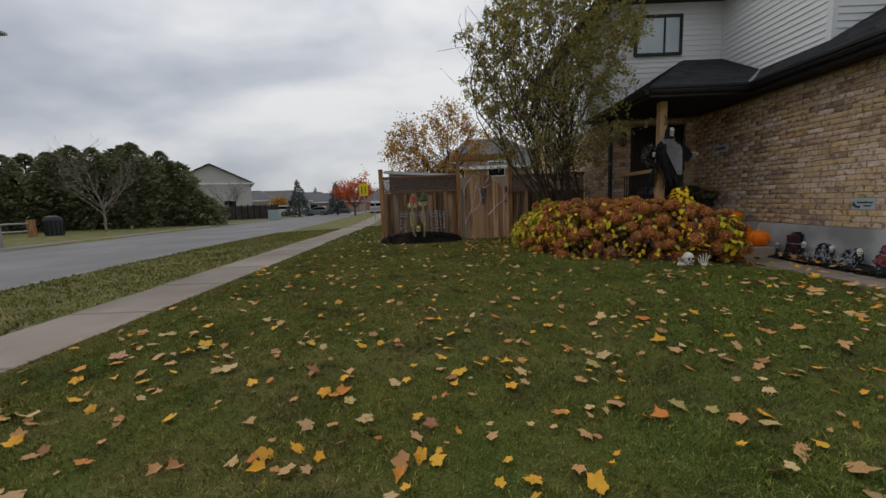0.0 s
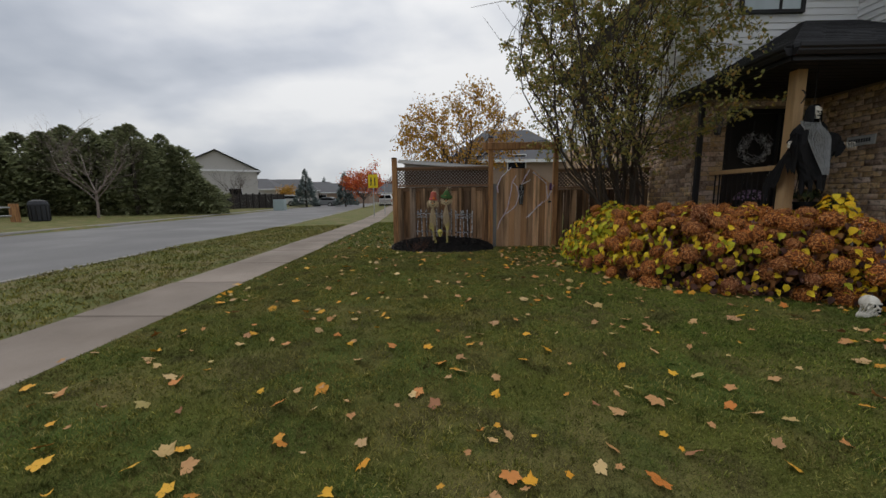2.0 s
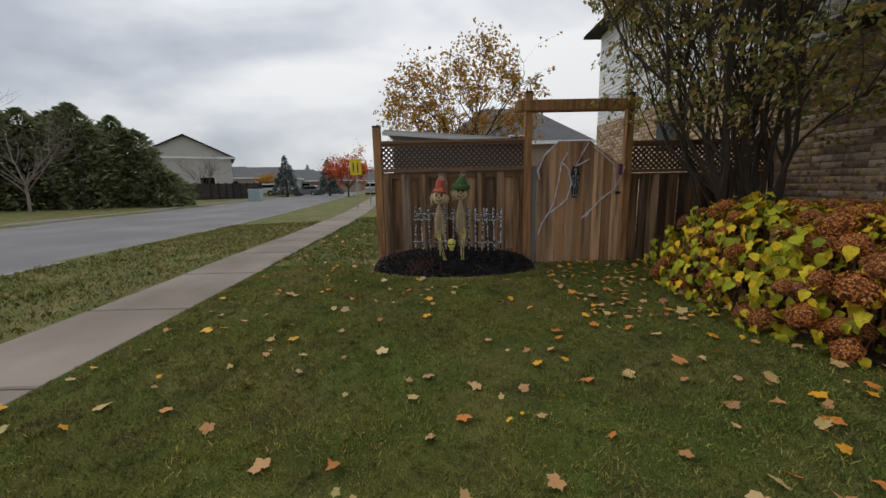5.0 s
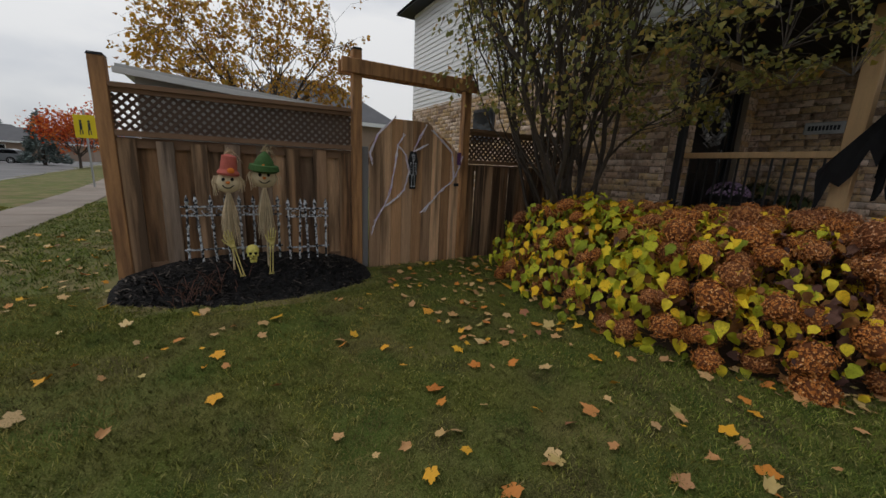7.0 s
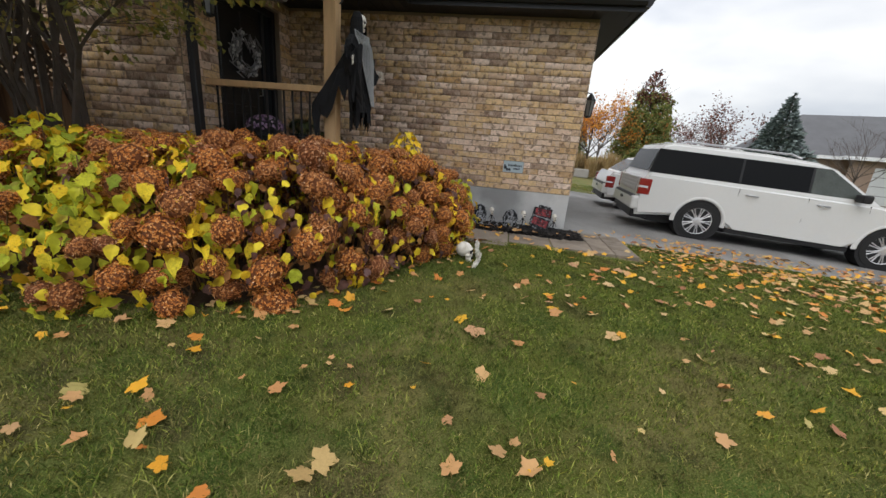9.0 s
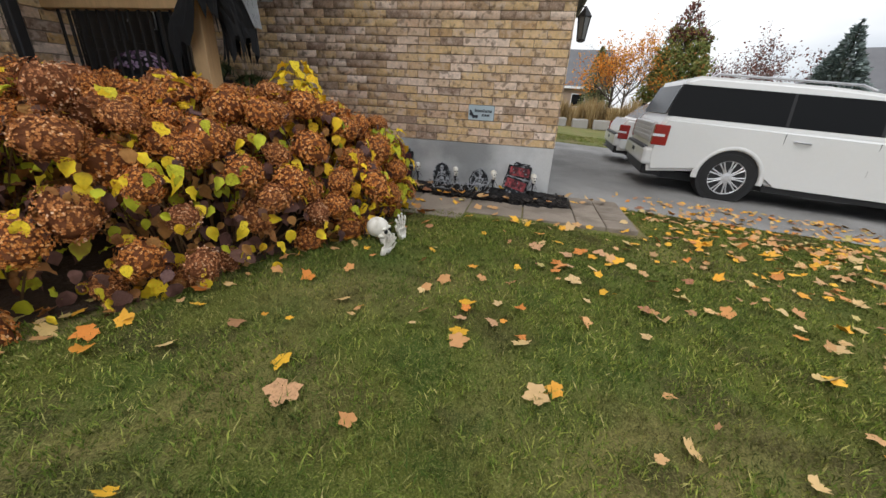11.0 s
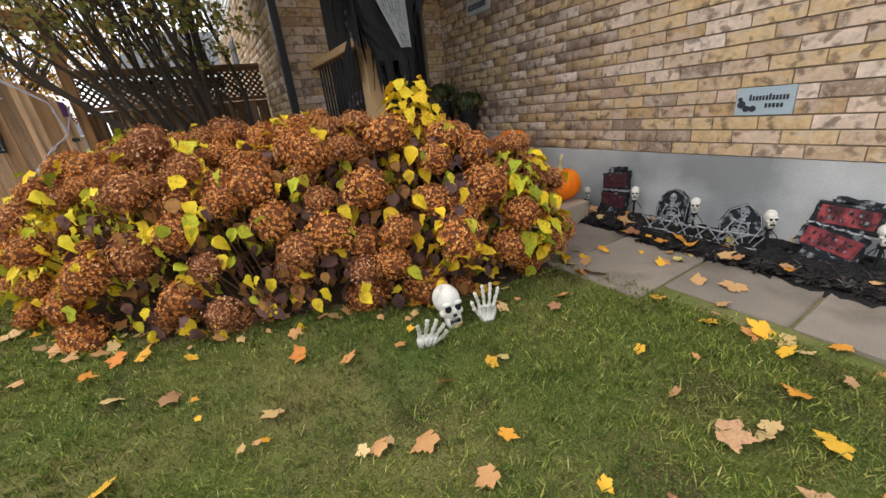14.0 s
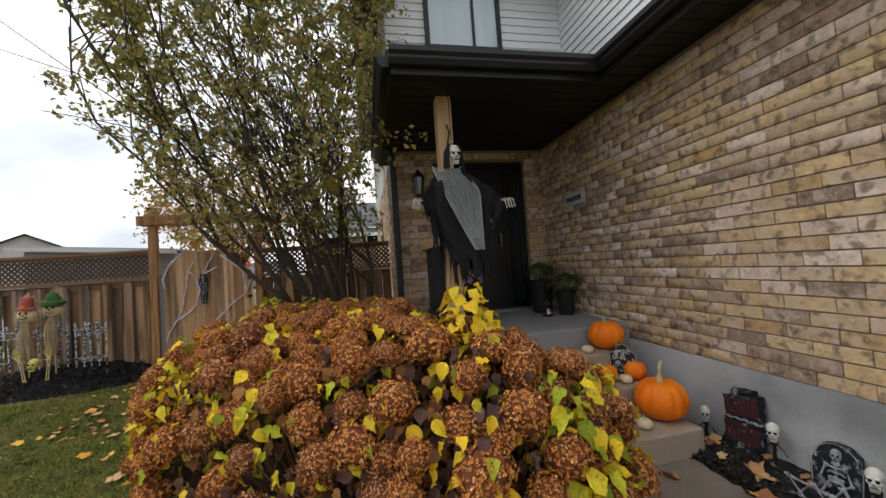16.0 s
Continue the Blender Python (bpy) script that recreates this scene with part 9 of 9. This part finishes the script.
for k in range(16):
    az = 92.9 + 0.78 * k
    x, y = polar(az, 27.3 + 0.8 * math.sin(k * 2.1), EYE2)
    tuft(x, y, 1.5 + 0.25 * math.sin(k), "tan clump of ornamental grass by the next drive", 200 + k)
x, y = polar(101.0, 28, EYE2)
broad_tree("orange_maple", (x, y, -0.3), 4.6, 2.4, "bright orange maple beyond the next drive", ramp_by_piece("orange_leaf", [(0, (0.42, 0.13, 0.02)), (0.5, (0.58, 0.22, 0.03)), (1, (0.62, 0.33, 0.06))], island=True, rough=0.7, bump=0.1, translucent=0.3), 81, 0.13, 2, fill=3000, trunk=0.08)
x, y = polar(102.3, 34, EYE2)
broad_tree("bare_tree", (x, y, -0.3), 7.0, 2.4, "tall leafless tree beyond the garage", None, 82, bare=True, depth=3, trunk=0.07)
x, y = polar(107.5, 31, EYE2)
rng = random.Random(83)
turning = thing("turning_tree", (x, y, -0.4), label="green cone-shaped tree turning red at the top", category="tree")
bm, twig, tips = bmesh.new(), bmesh.new(), []
foot = Vector((x, y, -0.4))


def cone_at(p):
    k = (p.z - foot.z) / 7.7
    if not 0.06 < k < 1:
        return 2.0
    r = 2.75 * (1 - k) ** 0.75 * min(1, 0.55 + 2.2 * k)
    return ((p.x - foot.x) ** 2 + (p.y - foot.y) ** 2) / (r * r + 0.01) * (1.0 + 0.55 * noise.noise(p * 0.8) + 0.3 * noise.noise(p * 1.9))


tube(bm, [foot, foot + Vector((0, 0, 3.5)), foot + Vector((0, 0, 7.3))], [0.17, 0.10, 0.02], 8, False)
for k in range(40):
    a, q = k * 2.4, 0.1 + 0.85 * k / 40
    grow(bm, tips, rng, foot + Vector((0, 0, 7.4 * q)), Vector((math.cos(a), math.sin(a), 0.7)).normalized(), 2.6 * (1 - q) ** 0.8 + 0.2, 0.035, 1, 0.5, 0.02, None, (2, 3))
places = fill_crown(twig, tips, rng, cone_at, (x - 3, y - 3, 0.0), (x + 3, y + 3, 7.4), 1700, 9, foot, 0.5)
part("trunk", bm, M_BARK, turning)
tagged(part("twig", twig, M_BARK, turning), kind="stuff")
low = [q for q in places if q[0].z + rng.gauss(0, 0.5) < 5.4]
high = [q for q in places if q[0].z > 4.9 and rng.random() < 0.75]
leaf_stuff("crown", turning, rng, low, 0.19, M_TURN, 1, 0.2, 0.08)
leaf_stuff("crown", turning, rng, high, 0.17, M_MAROON, 1, 0.2, 0.08)
for az, dist, h, r, seed in ((116.6, 37, 6.3, 2.6, 84), (113.0, 44, 5.4, 2.6, 85), (134.5, 34, 5.6, 2.4, 86)):
    x, y = polar(az, dist, EYE2)
    broad_tree("maroon_tree", (x, y, -0.4), h, r, "sparse maroon tree across the way", M_MAROON, seed, 0.16, 1, fill=2200, trunk=0.1)
x, y = polar(121.4, 30, EYE2)
conifer("blue_spruce", x, y, -0.4, 6.0, 2.1, "blue-green spruce across the way", M_SPRUCE, 87, 8000, 0.28, 1.0, "", 0.03)
x, y = polar(126.5, 42, EYE2)
house(x, y, -126.5 + 14, 13, 10, 2.9, 5.9, "tan brick bungalow with a white garage across the way", M_WALLB, (("front", -3.6, 0.9, 1.6, 1.3),), hip=0.8, garage=2.6, z=-0.4)
x, y = polar(136, 40, EYE2)
house(x, y, -136 + 10, 12, 9, 2.9, 5.2, "brown bungalow with a dark roof across the way", M_WALLB, (("front", 3, 0.9, 1.6, 1.3),), hip=0.8, garage=-2.5, z=-0.4)
x, y = polar(94.6, 50, EYE2)
house(x, y, -95, 8.5, 9, 3.0, 6.8, "tan house with a broad grey roof beyond the garage", M_WALLB, (("front", -2.2, 0.9, 1.1, 1.3), ("front", 1.6, 0.9, 1.4, 1.3)), z=-0.3)
for k, az in enumerate((98.6, 99.4)):
    x, y = polar(az, 40, EYE2)
    conifer("cedar_tree", x, y, -0.3, 6.0 - 1.2 * k, 1.0, "slim dark cedar beside the grey house", M_CEDAR, 90 + k, 2600, 0.22, 0.8)
x, y = polar(128.3, 29, EYE2)
broad_tree("bare_tree", (x, y, -0.4), 4.6, 2.0, "leafless young tree before the white garage", None, 88, bare=True, depth=3, trunk=0.05)

# ---- fallen leaves and grass ----
LEAF_STOPS = [(0, (0.62, 0.28, 0.02)), (0.16, (0.64, 0.36, 0.03)), (0.3, (0.50, 0.17, 0.03)), (0.44, (0.48, 0.28, 0.12)), (0.58, (0.42, 0.20, 0.075)), (0.7, (0.55, 0.40, 0.18)), (0.8, (0.26, 0.10, 0.05)), (0.9, (0.52, 0.33, 0.14)), (1.0, (0.36, 0.30, 0.10))]
M_FALL = ramp_by_piece("fallen_leaf", LEAF_STOPS, rough=0.65, bump=0.15, vary=0.2, big=12, translucent=0.12)
M_FALLI = ramp_by_piece("fallen_leaf_small", LEAF_STOPS, island=True, rough=0.65, bump=0.1, vary=0.2)


def maple_form(rng):
    """A maple leaf with five lobes and a stalk, about one unit across, curled a little."""
    lobes = [(-90, 0.10), (-70, 0.32), (-50, 0.36), (-30, 0.50), (-16, 0.44), (0, 0.46), (12, 0.55), (24, 0.66), (33, 0.55), (43, 0.54), (53, 0.43), (64, 0.52), (73, 0.56), (81, 0.62), (90, 0.76)]
    pts = lobes + [(180 - a, r) for a, r in lobes[-2:0:-1]]
    curl, twist = rng.uniform(-0.5, 0.9), rng.uniform(0, 6.28)
    bend = lambda x, y: curl * (x * math.cos(twist) + y * math.sin(twist)) ** 2 * 0.9 + rng.uniform(0, 0.05)
    vs = [Vector((0, 0, 0))]
    for a, r in pts:
        r *= rng.uniform(0.9, 1.08)
        x, y = r * math.cos(radians(a)), r * math.sin(radians(a))
        vs.append(Vector((x, y, bend(x, y))))
    vs += [Vector((0.012, -0.10, 0)), Vector((-0.012, -0.10, 0)), Vector((rng.uniform(-0.15, 0.15), -0.6, rng.uniform(0, 0.12)))]
    k = len(pts)
    fs = []
    for i in range(k):
        fs += [0, 1 + i, 1 + (i + 1) % k]
    fs += [k + 1, k + 3, k + 2]
    return vs, fs


leaf_shapes = [maple_form(random.Random(300 + k)) for k in range(7)]
maples = [raw_mesh("maple_leaf", v, f, 3, M_FALL) for v, f in leaf_shapes]


def on_lawn(x, y):
    if x < walk_edge(y) + 0.02 or inside_by(x, y) > -0.03 or x > 6.3:
        return False
    if x > 5.15 and y > 3.65:
        return False
    if (y > 10.62 and x > -1.85) or (-1.76 < x < 0.62 and y > 9.88 + 0.40 * abs((x + 0.55) / 1.16) ** 3) or (x > 4.3 and y > 6.4):
        return False
    return True


rng = random.Random(77)
# the large leaves that stand out: place and size, colour by colour
LARGE = {"yellow": ((0.66, 0.36, 0.02), [(3.0, 5.07, 0.11), (-2.07, 3.09, 0.16), (-2.09, 2.44, 0.12), (0.13, 2.41, 0.14), (-0.2, 2.52, 0.08), (-2.0, 8.0, 0.11), (1.76, 2.79, 0.15)]),
         "orange": ((0.58, 0.20, 0.035), [(3.21, 5.07, 0.07), (4.05, 4.55, 0.1), (4.39, 4.34, 0.14), (0.19, 8.02, 0.12), (1.9, 3.34, 0.15), (0.55, 3.54, 0.13), (0.56, 8.14, 0.1)]),
         "tan": ((0.50, 0.28, 0.14), [(2.44, 5.63, 0.16), (3.11, 5.09, 0.08), (3.13, 4.92, 0.09), (4.28, 4.45, 0.13), (4.33, 4.71, 0.14), (4.42, 4.2, 0.13), (-2.67, 2.89, 0.16), (1.38, 3.25, 0.14), (4.04, 4.47, 0.1)]),
         "cream": ((0.54, 0.37, 0.17), [(3.78, 4.45, 0.14), (3.31, 4.91, 0.07), (3.0, 5.31, 0.05), (-1.57, 2.59, 0.16), (1.18, 2.56, 0.15), (-1.75, 8.67, 0.12), (3.52, 4.42, 0.06)])}
for tone, (colour, spots) in LARGE.items():
    m_ = mat(tone + "_maple_leaf", colour, 0.65, vary=0.3, scale=14, grain=60, bump=0.2, second=tuple(0.6 * c for c in colour), second_at=0.62, second_scale=9, obj=0.12)
    forms = [raw_mesh("maple_leaf", v, f, 3, m_) for v, f in leaf_shapes]
    for x, y, s in spots:
        ob = new("maple_leaf", rng.choice(forms))
        s *= 0.76
        ob.matrix_world = pose(x, y, ground_z(x, y) + 0.034, rng.gauss(0, 7), rng.gauss(0, 7), rng.uniform(0, 360)) @ Matrix.Diagonal((s, s, s, 1))
        tagged(ob, "large %s maple leaf fallen on the lawn" % tone, "leaf", "fallen leaves")
count = 0
while count < 215:
    x, y = rng.uniform(-3.6, 6.2), rng.uniform(0.3, 10.4)
    if not on_lawn(x, y):
        continue
    dense = 0.42 + 0.35 * smooth_step(2.0, 5.5, x) * (1 - smooth_step(3.5, 6.5, y)) + 0.35 * (1 - smooth_step(1.5, 4.5, y)) - 0.15 * smooth_step(5.0, 8.0, y)
    if rng.random() > dense:
        continue
    s = rng.uniform(0.055, 0.105) if rng.random() < 0.5 else rng.uniform(0.035, 0.065)
    ob = new("maple_leaf", rng.choice(maples))
    ob.matrix_world = pose(x, y, ground_z(x, y) + 0.034, rng.gauss(0, 14), rng.gauss(0, 14), rng.uniform(0, 360)) @ Matrix.Diagonal((s, s, s * rng.choice((1, 1, -1)), 1))
    tagged(ob, "fallen maple leaf lying on the lawn", "leaf", "fallen leaves")
    count += 1
vs, fs = [], []
small = 0
for tries in range(30000):
    x, y = rng.uniform(-9.5, 7.4), rng.uniform(-3.0, 14)
    verge = -8.1 < x < walk_edge(y) - SLAB_W - 0.06
    paved = (5.0 < x < 6.3 and 3.7 < y < 6.6)
    drive = 6.35 < x < 7.3 and y < 3.6
    if not (on_lawn(x, y) or -0.12 < inside_by(x, y) < 0.1 or verge or (paved and rng.random() < 0.35) or drive):
        continue
    dense = 0.09 + 0.56 * smooth_step(2.5, 6.0, x) * (1 - smooth_step(2.5, 5.0, y)) + 0.16 * (1 - smooth_step(1.5, 5.0, y)) - (0.09 if verge else 0)
    if 0.6 < x < 2.6 and y > 8.3:
        dense += 0.3
    if -0.3 < inside_by(x, y) < 0.1:
        dense = 0.45
    if paved:
        dense = 0.3 + 0.6 * smooth_step(5.4, 6.1, y)
    if rng.random() > dense:
        continue
    s = rng.uniform(0.035, 0.105) if not paved else rng.uniform(0.055, 0.13)
    v, f = rng.choice(leaf_shapes)
    z = ground_z(x, y) + (0.03 if not (paved or drive) else 0.008)
    if paved:
        z = 0.075 if x < 5.75 else 0.115
    if drive:
        z = drive_z(x, y) + 0.012
    m = pose(x, y, z, rng.gauss(0, 16), rng.gauss(0, 16), rng.uniform(0, 360)) @ Matrix.Diagonal((s * rng.uniform(0.5, 1), s, s, 1))
    i0 = len(vs)
    vs += [m @ p for p in v]
    fs += [i0 + i for i in f]
    small += 1
tagged(new("leaf_litter", raw_mesh("leaf_litter", vs, fs, 3, M_FALLI)), "scattered small dry leaves over lawn and paving", "leaves", "", "stuff")

M_GRASS = ramp_by_piece("grass_blade", [(0, (0.042, 0.066, 0.011)), (0.35, (0.085, 0.130, 0.018)), (0.65, (0.172, 0.222, 0.034)), (0.9, (0.30, 0.305, 0.065)), (1, (0.42, 0.36, 0.15))], island=True, rough=0.85, bump=0.0, vary=0.4, big=0.8, spec=0.10)
M_DRYG = ramp_by_piece("dry_grass_blade", [(0, (0.062, 0.066, 0.013)), (0.35, (0.135, 0.138, 0.023)), (0.65, (0.245, 0.230, 0.044)), (0.9, (0.36, 0.31, 0.085)), (1, (0.46, 0.38, 0.17))], island=True, rough=0.85, bump=0.0, vary=0.4, big=0.8, spec=0.10)
for m_, straw in ((M_GRASS, 0.62), (M_DRYG, 0.54)):
    mottle(m_, (0.30, 0.245, 0.095), 1.3, straw, 0.08, 0.75)
    mottle(m_, (0.052, 0.105, 0.018), 3.4, 0.58, 0.06, 0.6)
    mottle(m_, (0.050, 0.095, 0.018), 0.8, 0.56, 0.06, 0.5)
    mottle(m_, (0.055, 0.046, 0.022), 2.6, 0.61, 0.06, 0.75)
    mottle(m_, (0.030, 0.040, 0.009), 17.0, 0.55, 0.08, 0.45)
    mottle(m_, (0.30, 0.285, 0.090), 58.0, 0.57, 0.06, 0.6)
    mottle(m_, (0.028, 0.034, 0.009), 47.0, 0.57, 0.06, 0.65)


def blades(name, area, density, height, width, label, seed, accept, falloff=None, material=None):
    g = np.random.default_rng(seed)
    x0, x1, y0, y1 = area
    n = int((x1 - x0) * (y1 - y0) * density)
    xs, ys = g.uniform(x0, x1, n), g.uniform(y0, y1, n)
    # a third of the blades gather in tufts
    c = n // 3
    m = max(1, c // 9)
    own = g.integers(0, m, c)
    xs[:c] = xs[own] + g.normal(0, 0.012, c)
    ys[:c] = ys[own] + g.normal(0, 0.012, c)
    cell = 0.06
    nx, ny = int((x1 - x0) / cell) + 2, int((y1 - y0) / cell) + 2
    mask = np.array([[accept(x0 + i * cell, y0 + j * cell) for j in range(ny)] for i in range(nx)])
    hts = np.array([[land_z(x0 + i * cell, y0 + j * cell) for j in range(ny)] for i in range(nx)])
    fi, fj = np.clip((xs - x0) / cell, 0, nx - 1.001), np.clip((ys - y0) / cell, 0, ny - 1.001)
    ok = mask[np.rint(fi).astype(int), np.rint(fj).astype(int)]
    xs, ys, fi, fj = xs[ok], ys[ok], fi[ok], fj[ok]
    if falloff is not None:
        k = g.random(len(xs)) < falloff(xs, ys)
        xs, ys, fi, fj = xs[k], ys[k], fi[k], fj[k]
    n = len(xs)
    i0, j0 = fi.astype(int), fj.astype(int)
    u, w = fi - i0, fj - j0
    zs = (hts[i0, j0] * (1 - u) + hts[i0 + 1, j0] * u) * (1 - w) + (hts[i0, j0 + 1] * (1 - u) + hts[i0 + 1, j0 + 1] * u) * w - 0.001
    clump = np.sin(xs * 41 + 2.1 * np.sin(ys * 17)) * np.sin(ys * 37 + 1.7 * np.sin(xs * 23))
    patch = 0.9 + 0.32 * clump + 0.2 * np.sin(xs * 2.3 + 1.3 * np.sin(ys * 1.7)) * np.sin(ys * 2.9 + xs * 0.7)
    h = height * patch * g.uniform(0.4, 1.25, n)
    a, lean, la = g.uniform(0, 6.283, n), g.uniform(0.2, 1.3, n) * h, g.uniform(0, 6.283, n)
    wx, wy = np.cos(a) * width * g.uniform(0.7, 1.3, n), np.sin(a) * width * g.uniform(0.7, 1.3, n)
    lx, ly = np.cos(la) * lean, np.sin(la) * lean
    v = np.empty((n, 4, 3), np.float32)
    v[:, 0] = np.stack([xs, ys, zs], -1)
    v[:, 1] = np.stack([xs + wx + lx * 0.4, ys + wy + ly * 0.4, zs + h * 0.58], -1)
    v[:, 2] = np.stack([xs - wx + lx * 0.4, ys - wy + ly * 0.4, zs + h * 0.58], -1)
    v[:, 3] = np.stack([xs + lx, ys + ly, zs + h], -1)
    base = (np.arange(n, dtype=np.int32) * 4)[:, None]
    f = np.concatenate([base + np.array([[0, 1, 2]]), base + np.array([[2, 1, 3]])], 1).ravel()
    return tagged(new(name, raw_mesh(name, v.reshape(-1, 3), f, 3, material or M_GRASS)), label, "grass", "", "stuff")


# dark thatch between the blades
M_THATCH = mat("lawn_thatch", (0.080, 0.090, 0.018), 0.95, vary=0.5, scale=3, grain=120, bump=1.0, bump_dist=0.012, spec=0.05, second=(0.055, 0.090, 0.018), second_at=0.55, second_scale=1.1)
for tone, scale, at, soft, amount in (((0.24, 0.195, 0.08), 1.3, 0.55, 0.09, 0.75), ((0.045, 0.085, 0.016), 3.4, 0.58, 0.06, 0.7), ((0.055, 0.045, 0.022), 2.6, 0.60, 0.06, 0.75), ((0.030, 0.036, 0.010), 120.0, 0.53, 0.12, 0.6), ((0.26, 0.25, 0.085), 150.0, 0.58, 0.10, 0.6)):
    mottle(M_THATCH, tone, scale, at, soft, amount)
cell = 0.15
tv, tf = [], []
for i in range(int(10.6 / cell)):
    for j in range(int(11.4 / cell)):
        xa, ya = -4.2 + i * cell, -0.6 + j * cell
        if on_lawn(xa, ya) and on_lawn(xa + cell, ya) and on_lawn(xa, ya + cell) and on_lawn(xa + cell, ya + cell):
            k = len(tv)
            tv += [(px, py, land_z(px, py) + 0.003) for px, py in ((xa, ya), (xa + cell, ya), (xa + cell, ya + cell), (xa, ya + cell))]
            tf += [k, k + 1, k + 2, k + 3]
tagged(new("lawn_thatch", raw_mesh("lawn_thatch", tv, tf, 4, M_THATCH)), "dark thatch under the lawn grass", "lawn", "", "structure")


def near_path(xs, ys):
    d = np.minimum(np.hypot(xs + 0.4, np.maximum(0, np.abs(ys - 3.4) - 3.2)), np.hypot(np.maximum(0, np.abs(xs - 1.7) - 2.2), ys - 5.0))
    return np.clip(1.25 - 0.13 * d, 0.35, 1.0) * np.clip((ys + 2.4) / 3.4, 0, 1)


blades("far_lawn_grass", (-4.4, -1.8, 10.75, 19.0), 1500, 0.045, 0.005, "short green grass beside the fence and sidewalk", 4, on_lawn)
def greener(xs, ys):
    k = np.clip((xs - 0.2 + 0.5 * np.sin(ys * 1.3)) / 2.2, 0, 1)
    return k * k * (3 - 2 * k)


blades("lawn_grass", (-4.2, 6.45, -2.4, 10.75), 7200, 0.036, 0.0025, "short green lawn grass in front of the porch", 1, on_lawn, lambda xs, ys: near_path(xs, ys) * greener(xs, ys))
blades("front_lawn_grass", (-4.2, 6.4, -5.5, 0.4), 2000, 0.04, 0.0035, "short lawn grass along the driveway", 12, on_lawn, lambda xs, ys: np.clip(1 - np.abs(ys + 2.4) / 3.0, 0, 1))
blades("dry_lawn_grass", (-4.2, 3.2, -2.4, 10.75), 7200, 0.032, 0.0025, "short olive lawn grass with dry straw patches", 11, on_lawn, lambda xs, ys: near_path(xs, ys) * (1 - greener(xs, ys)), M_DRYG)
blades("verge_grass", (-9.6, -4.2, -1.0, 18.0), 900, 0.05, 0.006, "roadside grass between sidewalk and street", 2, lambda x, y: road_edge(y) + 0.25 < x < walk_edge(y) - SLAB_W - 0.01, None, M_DRYG)
blades("strip_grass", (14.8, 18.5, -6, 5), 350, 0.06, 0.009, "grass strip between the two driveways", 3, lambda x, y: True)

# ---- brickwork ----
brick_face(wall_garage, (WX, Y1, ZB), (0, -1, 0), Y1 - Y0, ZB, ZS, lambda u, z: 2.55 < u and z < 2.0, [(3.59, 3.90, 0.915, 1.088)])
brick_face(wall_front, (WX, Y0, ZB), (1, 0, 0), 6.3, ZB, ZS)
brick_face(wall_porch, (FX0, Y1, 0.2), (1, 0, 0), WX - FX0, 0.20, ZS, lambda u, z: True, [(4.70 - FX0, 6.02 - FX0, 0.2, 2.92)])
brick_face(wall_side, (FX0, 17.0, 0.0), (0, -1, 0), 17.0 - Y1, 0.0, ZS)
